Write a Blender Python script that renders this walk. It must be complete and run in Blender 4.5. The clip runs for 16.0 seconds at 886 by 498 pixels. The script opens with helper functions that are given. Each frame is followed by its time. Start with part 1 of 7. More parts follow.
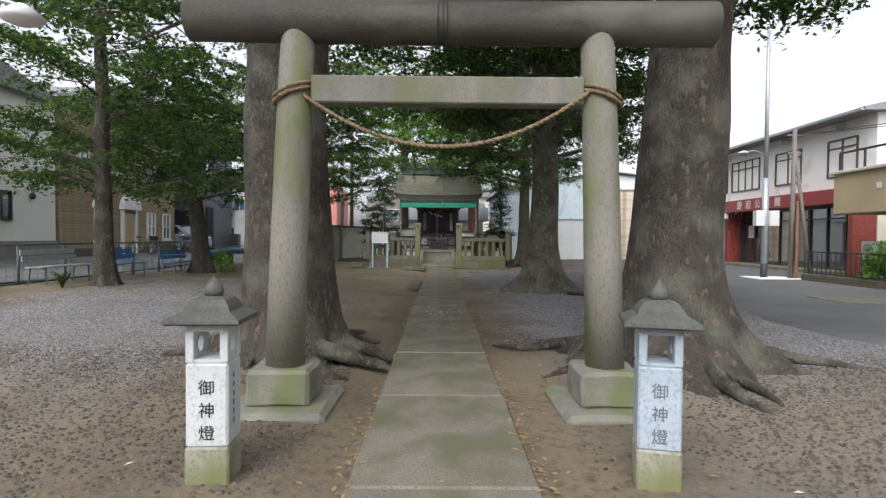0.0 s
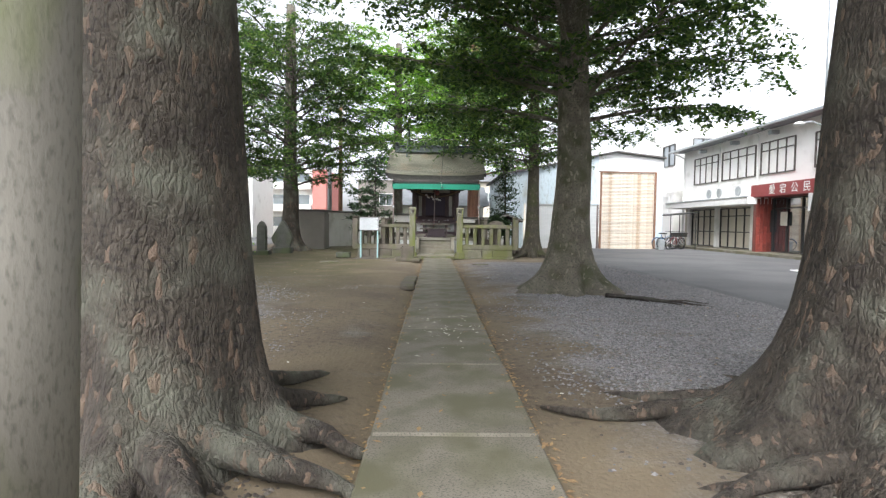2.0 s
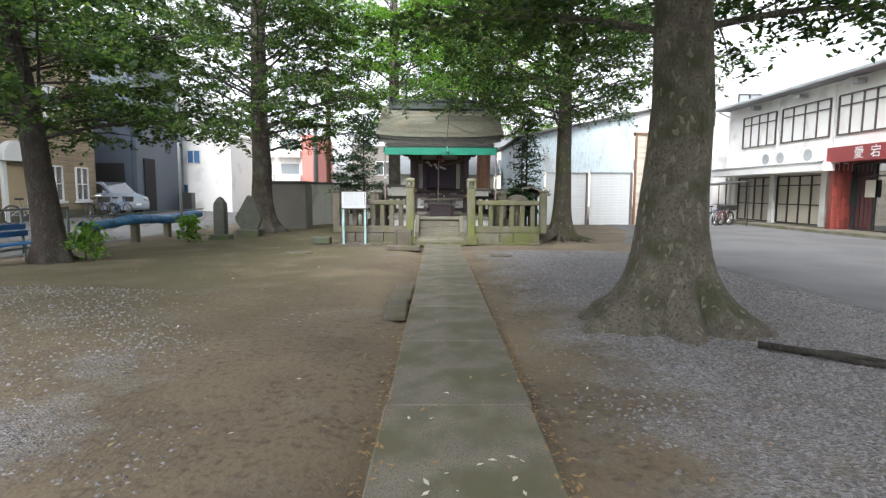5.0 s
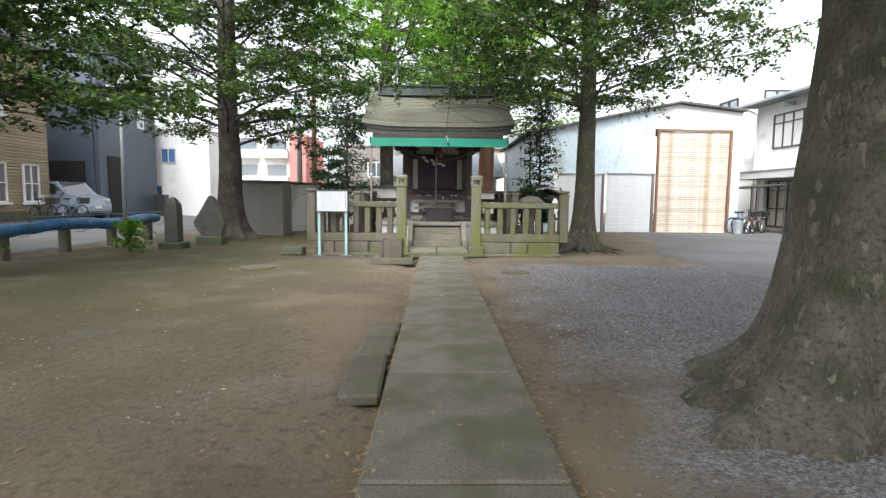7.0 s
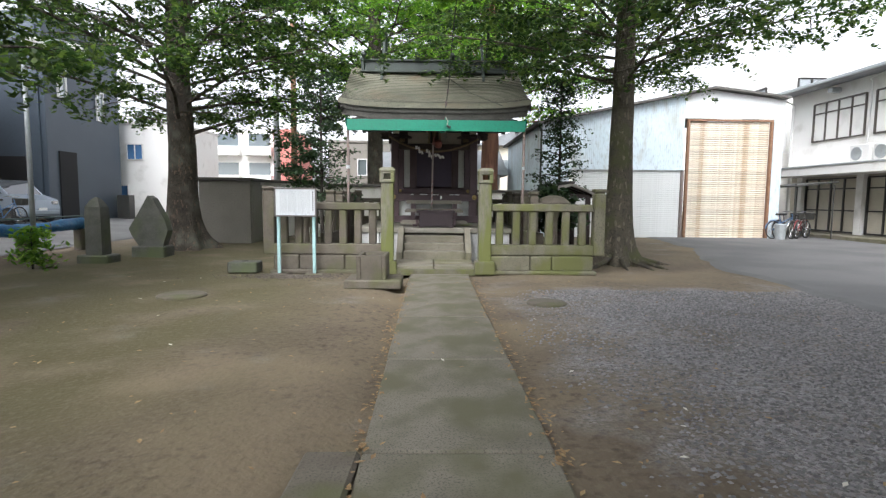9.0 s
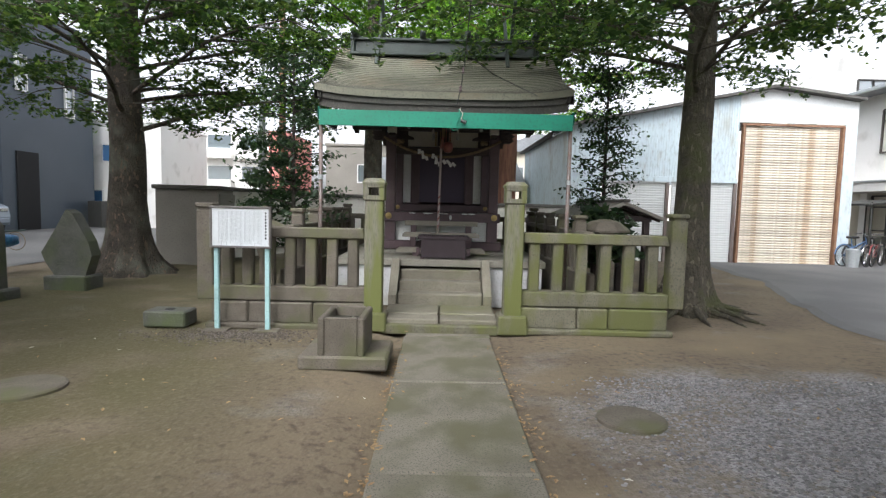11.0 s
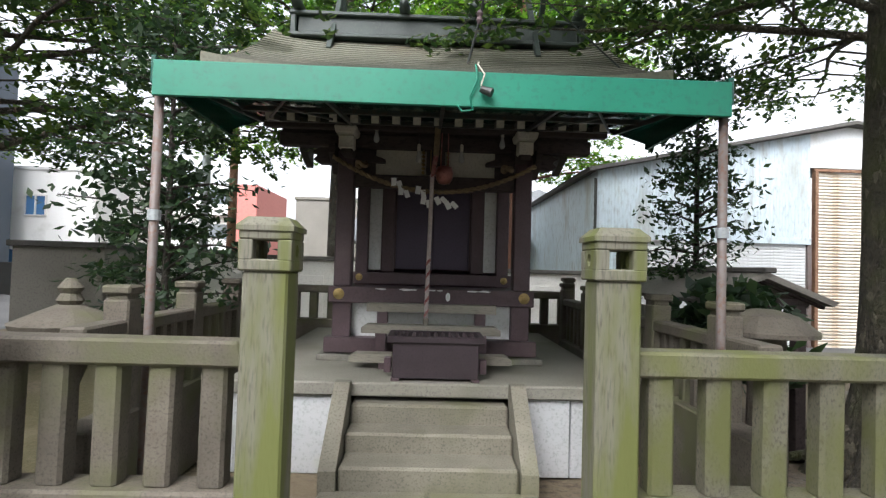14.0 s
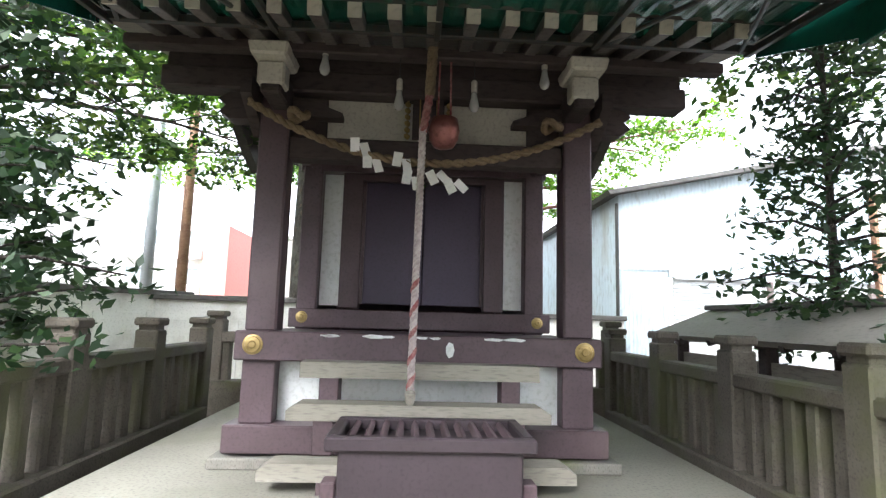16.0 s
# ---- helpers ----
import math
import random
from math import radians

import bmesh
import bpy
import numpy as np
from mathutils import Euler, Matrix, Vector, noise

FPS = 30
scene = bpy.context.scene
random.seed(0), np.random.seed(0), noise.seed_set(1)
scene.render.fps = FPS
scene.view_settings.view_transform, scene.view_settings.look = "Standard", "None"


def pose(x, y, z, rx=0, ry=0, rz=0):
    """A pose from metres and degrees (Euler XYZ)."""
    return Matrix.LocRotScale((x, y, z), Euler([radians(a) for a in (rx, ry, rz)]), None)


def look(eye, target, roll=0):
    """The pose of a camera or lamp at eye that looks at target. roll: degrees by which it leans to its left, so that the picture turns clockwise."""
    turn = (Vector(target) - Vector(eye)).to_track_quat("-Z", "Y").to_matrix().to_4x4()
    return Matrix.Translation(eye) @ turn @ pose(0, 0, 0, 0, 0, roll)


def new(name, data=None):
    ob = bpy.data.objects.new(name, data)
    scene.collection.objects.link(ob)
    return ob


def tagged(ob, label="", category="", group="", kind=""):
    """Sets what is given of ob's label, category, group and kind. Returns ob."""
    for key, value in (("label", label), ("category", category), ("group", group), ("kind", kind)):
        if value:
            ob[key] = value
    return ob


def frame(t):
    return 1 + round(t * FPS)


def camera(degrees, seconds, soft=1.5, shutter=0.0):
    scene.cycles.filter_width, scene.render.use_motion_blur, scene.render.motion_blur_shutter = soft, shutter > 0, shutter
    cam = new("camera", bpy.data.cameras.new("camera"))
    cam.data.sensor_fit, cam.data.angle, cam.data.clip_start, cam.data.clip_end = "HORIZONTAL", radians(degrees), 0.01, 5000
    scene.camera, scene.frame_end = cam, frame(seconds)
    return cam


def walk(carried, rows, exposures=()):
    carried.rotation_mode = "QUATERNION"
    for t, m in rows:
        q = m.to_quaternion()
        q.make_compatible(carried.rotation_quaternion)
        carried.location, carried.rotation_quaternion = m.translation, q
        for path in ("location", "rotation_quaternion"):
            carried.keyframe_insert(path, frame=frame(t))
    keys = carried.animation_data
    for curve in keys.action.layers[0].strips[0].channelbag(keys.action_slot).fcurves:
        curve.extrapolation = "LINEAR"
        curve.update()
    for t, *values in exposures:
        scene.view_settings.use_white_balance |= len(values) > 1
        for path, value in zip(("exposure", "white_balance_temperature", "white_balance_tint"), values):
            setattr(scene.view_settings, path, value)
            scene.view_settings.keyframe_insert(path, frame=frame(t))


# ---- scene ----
# ---------------------------------------------------------------- camera and its walk
cam = camera(78.2, 16.0, soft=1.3)
PATH = [
    (0, (0.212, 0.502, 1.33), (0.227, 2.501, 1.285), 0.5),
    (0.5, (0.162, 1.226, 1.352), (0.193, 3.224, 1.265), 0.3),
    (1, (0.118, 1.937, 1.336), (0.168, 3.934, 1.23), 0.7),
    (1.5, (0.09, 2.66, 1.341), (0.14, 4.656, 1.235), 0.7),
    (2, (0.107, 3.423, 1.289), (0.141, 5.42, 1.197), 0.7),
    (2.5, (0.083, 4.135, 1.326), (0.103, 6.133, 1.232), 0.7),
    (3, (0.105, 4.868, 1.357), (0.124, 6.866, 1.265), 0.6),
    (3.5, (0.124, 5.621, 1.372), (0.146, 7.616, 1.225), 0.2),
    (4, (0.146, 6.355, 1.48), (0.172, 8.348, 1.31), 0.4),
    (4.5, (0.094, 7.188, 1.502), (0.114, 9.177, 1.293), 0.3),
    (7, (0.093, 10.873, 1.357), (0.124, 12.864, 1.172), 0.6),
    (7.5, (0.086, 11.644, 1.322), (0.119, 13.634, 1.122), 0.6),
    (8, (0.091, 12.411, 1.328), (0.129, 14.4, 1.121), 0.2),
    (8.5, (0.097, 13.161, 1.322), (0.141, 15.151, 1.128), 0.4),
    (11, (0.114, 16.923, 1.593), (0.132, 18.916, 1.432), 1.4),
    (11.5, (0.138, 17.639, 1.641), (0.151, 19.633, 1.496), 1.6),
    (12, (0.093, 18.349, 1.661), (0.106, 20.345, 1.544), 1.6),
    (12.5, (0.1, 19.034, 1.665), (0.121, 21.033, 1.595), 1.7),
    (13, (0.06, 19.765, 1.672), (0.1, 21.764, 1.624), 1.5),
    (13.5, (0.11, 20.39, 1.665), (0.155, 22.389, 1.65), 1.6),
    (14, (0.1, 21.0, 1.675), (0.157, 22.998, 1.742), 1.7),
    (14.5, (0.136, 21.646, 1.68), (0.211, 23.637, 1.847), 1.5),
    (15, (0.139, 22.24, 1.612), (0.222, 24.227, 1.822), 1.6),
    (15.5, (0.14, 22.829, 1.574), (0.234, 24.812, 1.815), 1.4),
    (16, (0.111, 23.346, 1.555), (0.209, 25.328, 1.807), 1.6),
]
EXPOSURES = [(0.0, 0.95, 6150, 12), (1.0, 1.2, 6150, 12), (2.5, 1.75, 6150, 12), (3.5, 1.75, 6150, 12), (7.0, 1.75, 6150, 12), (8.5, 1.6, 6150, 12), (11.0, 1.4, 6150, 12), (12.5, 1.35, 6150, 12), (13.5, 1.5, 6150, 12), (14.5, 1.75, 6150, 12), (15.3, 2.4, 6080, 12), (16.0, 3.1, 5950, 12)]
walk(cam, [(t, look(eye, target, roll)) for t, eye, target, roll in PATH], EXPOSURES)

# ---------------------------------------------------------------- world, sun, light
world = bpy.data.worlds.new("world")
scene.world = world
world.use_nodes = True
wn, wl = world.node_tree.nodes, world.node_tree.links
sky = wn.new("ShaderNodeTexSky")
sky.sky_type, sky.sun_disc = 'NISHITA', False
sky.sun_elevation, sky.sun_rotation = radians(47), radians(200)
sky.air_density, sky.dust_density = 1.0, 4.0
pale = wn.new("ShaderNodeHueSaturation")
pale.inputs["Saturation"].default_value = 0.12
wl.new(sky.outputs[0], pale.inputs["Color"])
wl.new(pale.outputs[0], wn["Background"].inputs[0])
wn["Background"].inputs[1].default_value = 0.15
sun = bpy.data.lights.new("sun", 'SUN')
sun.energy, sun.angle, sun.color = 0.95, radians(45), (1.0, 0.96, 0.9)
new("sun", sun).matrix_world = look((0, 0, 16), (5, 14, 0))


# ---------------------------------------------------------------- materials
def mat(name, c1, c2=None, c3=None, rough=0.8, scale=3.0, fine=40.0, bump=0.3, dist=0.01, metal=0.0, stretch=(1, 1, 1),
        stain=None, amount=0.45, stain_scale=1.2, vary=0.0, trans=0.0):
    """Two scales of noise between c1 and c2, blotches of c3, and stains of colour `stain`."""
    m = bpy.data.materials.new(name)
    m.use_nodes = True
    n, l = m.node_tree.nodes, m.node_tree.links
    b = n["Principled BSDF"]
    b.inputs["Roughness"].default_value, b.inputs["Metallic"].default_value = rough, metal
    c2 = c2 or tuple(v * 0.7 for v in c1)
    geo = n.new("ShaderNodeTexCoord")
    mp = n.new("ShaderNodeMapping")
    mp.inputs["Scale"].default_value = stretch
    l.new(geo.outputs["Object"], mp.inputs[0])

    def noise_at(s, detail=5):
        t = n.new("ShaderNodeTexNoise")
        t.inputs["Scale"].default_value, t.inputs["Detail"].default_value = s, detail
        l.new(mp.outputs[0], t.inputs[0])
        return t

    def ramp(src, lo, hi):
        r = n.new("ShaderNodeMapRange")
        r.inputs[1].default_value, r.inputs[2].default_value = lo, hi
        l.new(src, r.inputs[0])
        return r.outputs[0]

    def mix(fac, a, bb):
        x = n.new("ShaderNodeMix")
        x.data_type = 'RGBA'
        l.new(fac, x.inputs[0])
        for sock, v in ((x.inputs[6], a), (x.inputs[7], bb)):
            if isinstance(v, tuple):
                sock.default_value = (*v, 1)
            else:
                l.new(v, sock)
        return x.outputs[2]
    big, small = noise_at(scale), noise_at(fine)
    col = mix(ramp(big.outputs[0], 0.35, 0.65), c1, c2)
    col = mix(ramp(small.outputs[0], 0.5, 0.75), col, c3 or tuple(v * 0.6 for v in c2))
    if stain:
        st = noise_at(stain_scale, 8)
        col = mix(ramp(st.outputs[0], 0.62 - amount * 0.4, 0.78 - amount * 0.4), col, stain)
    if vary:
        oi = n.new("ShaderNodeObjectInfo")
        hs = n.new("ShaderNodeHueSaturation")
        l.new(ramp(oi.outputs["Random"], 0, 1), hs.inputs["Value"])
        hs.inputs["Value"].links[0].from_node.inputs[3].default_value = 1 - vary
        hs.inputs["Value"].links[0].from_node.inputs[4].default_value = 1 + vary
        l.new(col, hs.inputs["Color"])
        col = hs.outputs[0]
    l.new(col, b.inputs["Base Color"])
    if bump:
        bp = n.new("ShaderNodeBump")
        bp.inputs["Strength"].default_value, bp.inputs["Distance"].default_value = bump, dist
        add = n.new("ShaderNodeMath")
        l.new(big.outputs[0], add.inputs[0])
        l.new(small.outputs[0], add.inputs[1])
        l.new(add.outputs[0], bp.inputs["Height"])
        l.new(bp.outputs[0], b.inputs["Normal"])
    return m


def leaf_mat(name, c1, c2, c3, through_light=0.5):
    m = bpy.data.materials.new(name)
    m.use_nodes = True
    n, l = m.node_tree.nodes, m.node_tree.links
    b = n["Principled BSDF"]
    g = n.new("ShaderNodeNewGeometry")
    r = n.new("ShaderNodeValToRGB")
    r.color_ramp.elements[0].color, r.color_ramp.elements[1].color = (*c1, 1), (*c3, 1)
    e = r.color_ramp.elements.new(0.55)
    e.color = (*c2, 1)
    l.new(g.outputs["Random Per Island"], r.inputs[0])
    l.new(r.outputs[0], b.inputs["Base Color"])
    b.inputs["Roughness"].default_value = 0.55 if through_light else 0.9
    t = n.new("ShaderNodeBsdfTranslucent")
    hs = n.new("ShaderNodeHueSaturation")
    hs.inputs["Value"].default_value, hs.inputs["Saturation"].default_value = 2.4, 1.1
    l.new(r.outputs[0], hs.inputs["Color"])
    l.new(hs.outputs[0], t.inputs[0])
    mx = n.new("ShaderNodeMixShader")
    mx.inputs[0].default_value = through_light
    l.new(b.outputs[0], mx.inputs[1])
    l.new(t.outputs[0], mx.inputs[2])
    l.new(mx.outputs[0], n["Material Output"].inputs[0])
    return m


def bark_mat(name, c1, c2, c3, flake, lichen, lichen_amount, plates=16.0, depth=0.03):
    """Flaking bark: cracked plates, fine grain, pale flakes and lichen blotches."""
    m = mat(name, c1, c2, c3, scale=3.2, fine=30, bump=0, rough=0.92, stain=lichen, amount=lichen_amount, stain_scale=2.2)
    n, l = m.node_tree.nodes, m.node_tree.links
    b = n["Principled BSDF"]
    tc = n.new("ShaderNodeTexCoord")
    mp = n.new("ShaderNodeMapping")
    mp.inputs["Scale"].default_value = (1.0, 1.0, 0.42)
    l.new(tc.outputs["Object"], mp.inputs[0])
    warp = n.new("ShaderNodeTexNoise")
    warp.inputs["Scale"].default_value, warp.inputs["Detail"].default_value = 9, 6
    l.new(mp.outputs[0], warp.inputs[0])
    add = n.new("ShaderNodeVectorMath")
    add.operation = 'MULTIPLY_ADD'
    add.inputs[1].default_value = (0.14, 0.14, 0.14)
    l.new(warp.outputs["Color"], add.inputs[0])
    l.new(mp.outputs[0], add.inputs[2])
    vor = n.new("ShaderNodeTexVoronoi")
    vor.feature = 'DISTANCE_TO_EDGE'
    vor.inputs["Scale"].default_value = plates
    l.new(add.outputs[0], vor.inputs[0])
    cell = n.new("ShaderNodeTexVoronoi")
    cell.inputs["Scale"].default_value = plates
    l.new(add.outputs[0], cell.inputs[0])
    sep = n.new("ShaderNodeSeparateColor")
    l.new(cell.outputs["Color"], sep.inputs[0])
    pick = n.new("ShaderNodeMapRange")
    pick.inputs[1].default_value, pick.inputs[2].default_value = 0.89, 0.97
    l.new(sep.outputs[0], pick.inputs[0])
    mx = n.new("ShaderNodeMix")
    mx.data_type = 'RGBA'
    mx.inputs[7].default_value = (*flake, 1)
    l.new(b.inputs["Base Color"].links[0].from_socket, mx.inputs[6])
    half = n.new("ShaderNodeMath")
    half.operation = 'MULTIPLY'
    half.inputs[1].default_value = 0.75
    l.new(pick.outputs[0], half.inputs[0])
    l.new(half.outputs[0], mx.inputs[0])
    l.new(mx.outputs[2], b.inputs["Base Color"])
    edge = n.new("ShaderNodeMapRange")
    edge.inputs[1].default_value, edge.inputs[2].default_value, edge.inputs[4].default_value = 0.0, 0.2, 0.35
    l.new(vor.outputs[0], edge.inputs[0])
    grain = n.new("ShaderNodeTexNoise")
    grain.inputs["Scale"].default_value, grain.inputs["Detail"].default_value = 34, 8
    l.new(mp.outputs[0], grain.inputs[0])
    h1 = n.new("ShaderNodeMath")
    h1.operation = 'MULTIPLY_ADD'
    h1.inputs[1].default_value = 1.8
    l.new(grain.outputs[0], h1.inputs[0])
    l.new(edge.outputs[0], h1.inputs[2])
    h2 = n.new("ShaderNodeMath")
    h2.operation = 'MULTIPLY_ADD'
    h2.inputs[1].default_value = 1.5
    l.new(warp.outputs[0], h2.inputs[0])
    l.new(h1.outputs[0], h2.inputs[2])
    bp = n.new("ShaderNodeBump")
    bp.inputs["Strength"].default_value, bp.inputs["Distance"].default_value = 1.0, depth
    l.new(h2.outputs[0], bp.inputs["Height"])
    l.new(bp.outputs[0], b.inputs["Normal"])
    return m


def glass_mat(name, tint=(0.8, 0.85, 0.87), rough=0.03):
    m = bpy.data.materials.new(name)
    m.use_nodes = True
    b = m.node_tree.nodes["Principled BSDF"]
    b.inputs["Base Color"].default_value = (*tint, 1)
    b.inputs["Roughness"].default_value, b.inputs["Metallic"].default_value = rough, 0.0
    b.inputs["Transmission Weight"].default_value = 0.0
    b.inputs["Specular IOR Level"].default_value, b.inputs["IOR"].default_value = 1.0, 2.0
    return m


# dark weathered top-beam stone, darkened further to stand in for shade overhead
SHADEDBEAM = mat("shade_darkened_stone", (0.085, 0.078, 0.064), (0.056, 0.052, 0.043), (0.033, 0.031, 0.026), scale=4, fine=70, bump=0.4, dist=0.005, stain=(0.15, 0.14, 0.115), amount=0.25, stretch=(0.6, 1.5, 1.5))
STONE = mat("pale_stone", (0.225, 0.21, 0.175), (0.158, 0.151, 0.130), (0.101, 0.101, 0.086), scale=4, fine=90, bump=0.35, dist=0.004, stain=(0.137, 0.151, 0.065), amount=0.3, stretch=(1.6, 1.6, 0.7))
MOSSY = mat("mossy_stone", (0.15, 0.14, 0.098), (0.108, 0.102, 0.07), (0.052, 0.05, 0.036), scale=5, fine=70, bump=0.5, dist=0.006, stain=(0.105, 0.112, 0.036), amount=0.48, stain_scale=2.4, stretch=(1, 1, 0.6), vary=0.1)
POSTSTONE = mat("algae_streaked_stone", (0.165, 0.158, 0.118), (0.125, 0.12, 0.088), (0.07, 0.067, 0.05), scale=5, fine=70, bump=0.45, dist=0.005, stain=(0.115, 0.128, 0.034), amount=0.62, stain_scale=5, stretch=(1, 1, 0.14))
COLUMNSTONE = mat("streaked_grey_stone", (0.215, 0.202, 0.168), (0.172, 0.162, 0.133), (0.115, 0.108, 0.088), scale=3, fine=80, bump=0.45, dist=0.005, stain=(0.13, 0.145, 0.06), amount=0.3, stain_scale=3, stretch=(1.0, 1.0, 0.35))
TERRACETOP = mat("pale_concrete_top", (0.25, 0.238, 0.195), (0.21, 0.20, 0.165), (0.15, 0.142, 0.118), scale=2, fine=60, bump=0.3, dist=0.003, stain=(0.18, 0.175, 0.13), amount=0.25)
STEPSTONE = mat("worn_step_stone", (0.205, 0.19, 0.145), (0.16, 0.148, 0.112), (0.095, 0.088, 0.066), scale=4, fine=70, bump=0.45, dist=0.005, stain=(0.12, 0.12, 0.06), amount=0.3, vary=0.08)
DARKBOX = mat("dark_box_paint", (0.045, 0.032, 0.037), (0.037, 0.027, 0.03), (0.028, 0.02, 0.023), scale=5, fine=60, bump=0.15, dist=0.002, rough=0.45)
GREYSTONE = mat("fence_stone", (0.13, 0.113, 0.088), (0.095, 0.081, 0.062), (0.054, 0.046, 0.036), scale=5, fine=70, bump=0.5, dist=0.006, stain=(0.092, 0.092, 0.045), amount=0.34, stain_scale=2.2, vary=0.12)
DARKSTONE = mat("dark_stone", (0.10, 0.10, 0.09), (0.06, 0.065, 0.05), (0.15, 0.15, 0.12), scale=4, fine=60, bump=0.5, dist=0.008, stain=(0.09, 0.11, 0.05), amount=0.35)
SLAB = mat("path_concrete", (0.19, 0.174, 0.136), (0.145, 0.132, 0.10), (0.055, 0.049, 0.037), scale=3.5, fine=85, bump=0.45, dist=0.004, stain=(0.105, 0.100, 0.058), amount=0.42, stain_scale=2, vary=0.07)
WHITEPAINT = mat("white_painted_concrete", (0.52, 0.53, 0.53), (0.46, 0.47, 0.47), (0.34, 0.36, 0.34), scale=3, fine=50, bump=0.15, dist=0.003, stain=(0.42, 0.43, 0.32), amount=0.12)
BLUEPAINT = mat("grey_blue_painted_concrete", (0.36, 0.41, 0.46), (0.30, 0.345, 0.38), (0.22, 0.25, 0.27), scale=3, fine=50, bump=0.2, dist=0.003, stain=(0.22, 0.24, 0.20), amount=0.25)
ALGAE = mat("algae_concrete", (0.30, 0.29, 0.235), (0.19, 0.19, 0.115), (0.13, 0.125, 0.09), scale=6, fine=50, bump=0.3, dist=0.004, stain=(0.15, 0.158, 0.062), amount=0.42)
LANTERNROOF = mat("lantern_roof_concrete", (0.098, 0.098, 0.085), (0.064, 0.064, 0.055), (0.04, 0.042, 0.036), scale=7, fine=60, bump=0.5, dist=0.006, stain=(0.090, 0.102, 0.045), amount=0.3)
BARK = bark_mat("zelkova_bark", (0.088, 0.074, 0.057), (0.05, 0.041, 0.032), (0.022, 0.018, 0.015), (0.19, 0.135, 0.095), (0.13, 0.128, 0.098), 0.3, 30, 0.026)
BARKMOSS = bark_mat("lichened_bark", (0.185, 0.168, 0.128), (0.125, 0.112, 0.084), (0.06, 0.052, 0.042), (0.26, 0.235, 0.18), (0.075, 0.08, 0.042), 0.34, 26, 0.03)
BARKOLIVE = bark_mat("mossy_dark_bark", (0.10, 0.088, 0.062), (0.062, 0.054, 0.04), (0.03, 0.026, 0.02), (0.17, 0.15, 0.105), (0.07, 0.075, 0.03), 0.36, 26, 0.028)
DARKBARK = bark_mat("dark_bark", (0.06, 0.048, 0.04), (0.038, 0.031, 0.026), (0.02, 0.017, 0.015), (0.09, 0.075, 0.06), (0.06, 0.06, 0.045), 0.25, 26, 0.025)
CEDARBARK = mat("cedar_bark", (0.27, 0.13, 0.085), (0.18, 0.085, 0.06), (0.08, 0.04, 0.03), scale=4, fine=18, bump=0.9, dist=0.03, stretch=(3, 3, 0.15), rough=0.9)
LEAF = leaf_mat("zelkova_leaf", (0.016, 0.034, 0.011), (0.034, 0.064, 0.017), (0.09, 0.13, 0.03), 0.5)
LEAFLIGHT = leaf_mat("fresh_leaf", (0.05, 0.11, 0.02), (0.10, 0.20, 0.03), (0.19, 0.30, 0.05))
LEAFDARK = leaf_mat("evergreen_leaf", (0.012, 0.026, 0.012), (0.02, 0.042, 0.017), (0.04, 0.07, 0.024), 0.35)
LEAFRED = leaf_mat("red_leaf", (0.20, 0.05, 0.03), (0.3, 0.09, 0.05), (0.35, 0.16, 0.07))
PURPLE = mat("purple_brown_paint", (0.100, 0.066, 0.073), (0.080, 0.052, 0.057), (0.058, 0.039, 0.041), scale=5, fine=60, bump=0.15, dist=0.002, rough=0.5, stain=(0.144, 0.102, 0.102), amount=0.12)
DOORPAINT = mat("dark_violet_door", (0.068, 0.051, 0.084), (0.057, 0.042, 0.07), (0.046, 0.035, 0.055), scale=2, fine=50, bump=0.1, dist=0.002, rough=0.5)
RAFTER = mat("rafter_brown_paint", (0.125, 0.107, 0.10), (0.095, 0.08, 0.076), (0.045, 0.037, 0.035), scale=4, fine=40, bump=0.25, dist=0.003, rough=0.6)
DARKWOOD = mat("dark_old_wood", (0.06, 0.044, 0.042), (0.042, 0.031, 0.029), (0.02, 0.015, 0.014), scale=4, fine=40, bump=0.3, dist=0.004, stretch=(0.4, 1, 1))
CREAM = mat("cream_end_paint", (0.55, 0.52, 0.44), (0.47, 0.44, 0.37), (0.36, 0.33, 0.28), scale=6, fine=50, bump=0.15, dist=0.002)
PLASTER = mat("white_plaster", (0.80, 0.82, 0.80), (0.74, 0.76, 0.74), (0.62, 0.64, 0.6), scale=2, fine=40, bump=0.1, dist=0.002)
OLDWOOD = mat("weathered_board", (0.29, 0.27, 0.22), (0.23, 0.21, 0.17), (0.16, 0.145, 0.12), scale=4, fine=50, bump=0.3, dist=0.003, stretch=(0.3, 2, 2))
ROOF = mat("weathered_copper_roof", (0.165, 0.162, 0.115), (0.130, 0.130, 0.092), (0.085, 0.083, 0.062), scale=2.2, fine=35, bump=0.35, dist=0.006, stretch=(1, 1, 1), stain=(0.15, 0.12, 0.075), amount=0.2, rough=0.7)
# darker copy of ROOF: the shade under each course, painted on its riser
ROOFSHADE = mat("copper_course_shade", (0.095, 0.093, 0.068), (0.072, 0.072, 0.052), (0.05, 0.049, 0.038), scale=5, fine=40, bump=0.3, dist=0.004, rough=0.7)
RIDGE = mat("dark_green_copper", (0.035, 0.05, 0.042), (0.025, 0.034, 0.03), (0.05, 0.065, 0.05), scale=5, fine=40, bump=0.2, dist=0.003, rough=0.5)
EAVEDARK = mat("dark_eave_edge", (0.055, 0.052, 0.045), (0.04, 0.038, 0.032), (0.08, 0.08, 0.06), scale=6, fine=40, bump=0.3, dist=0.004)
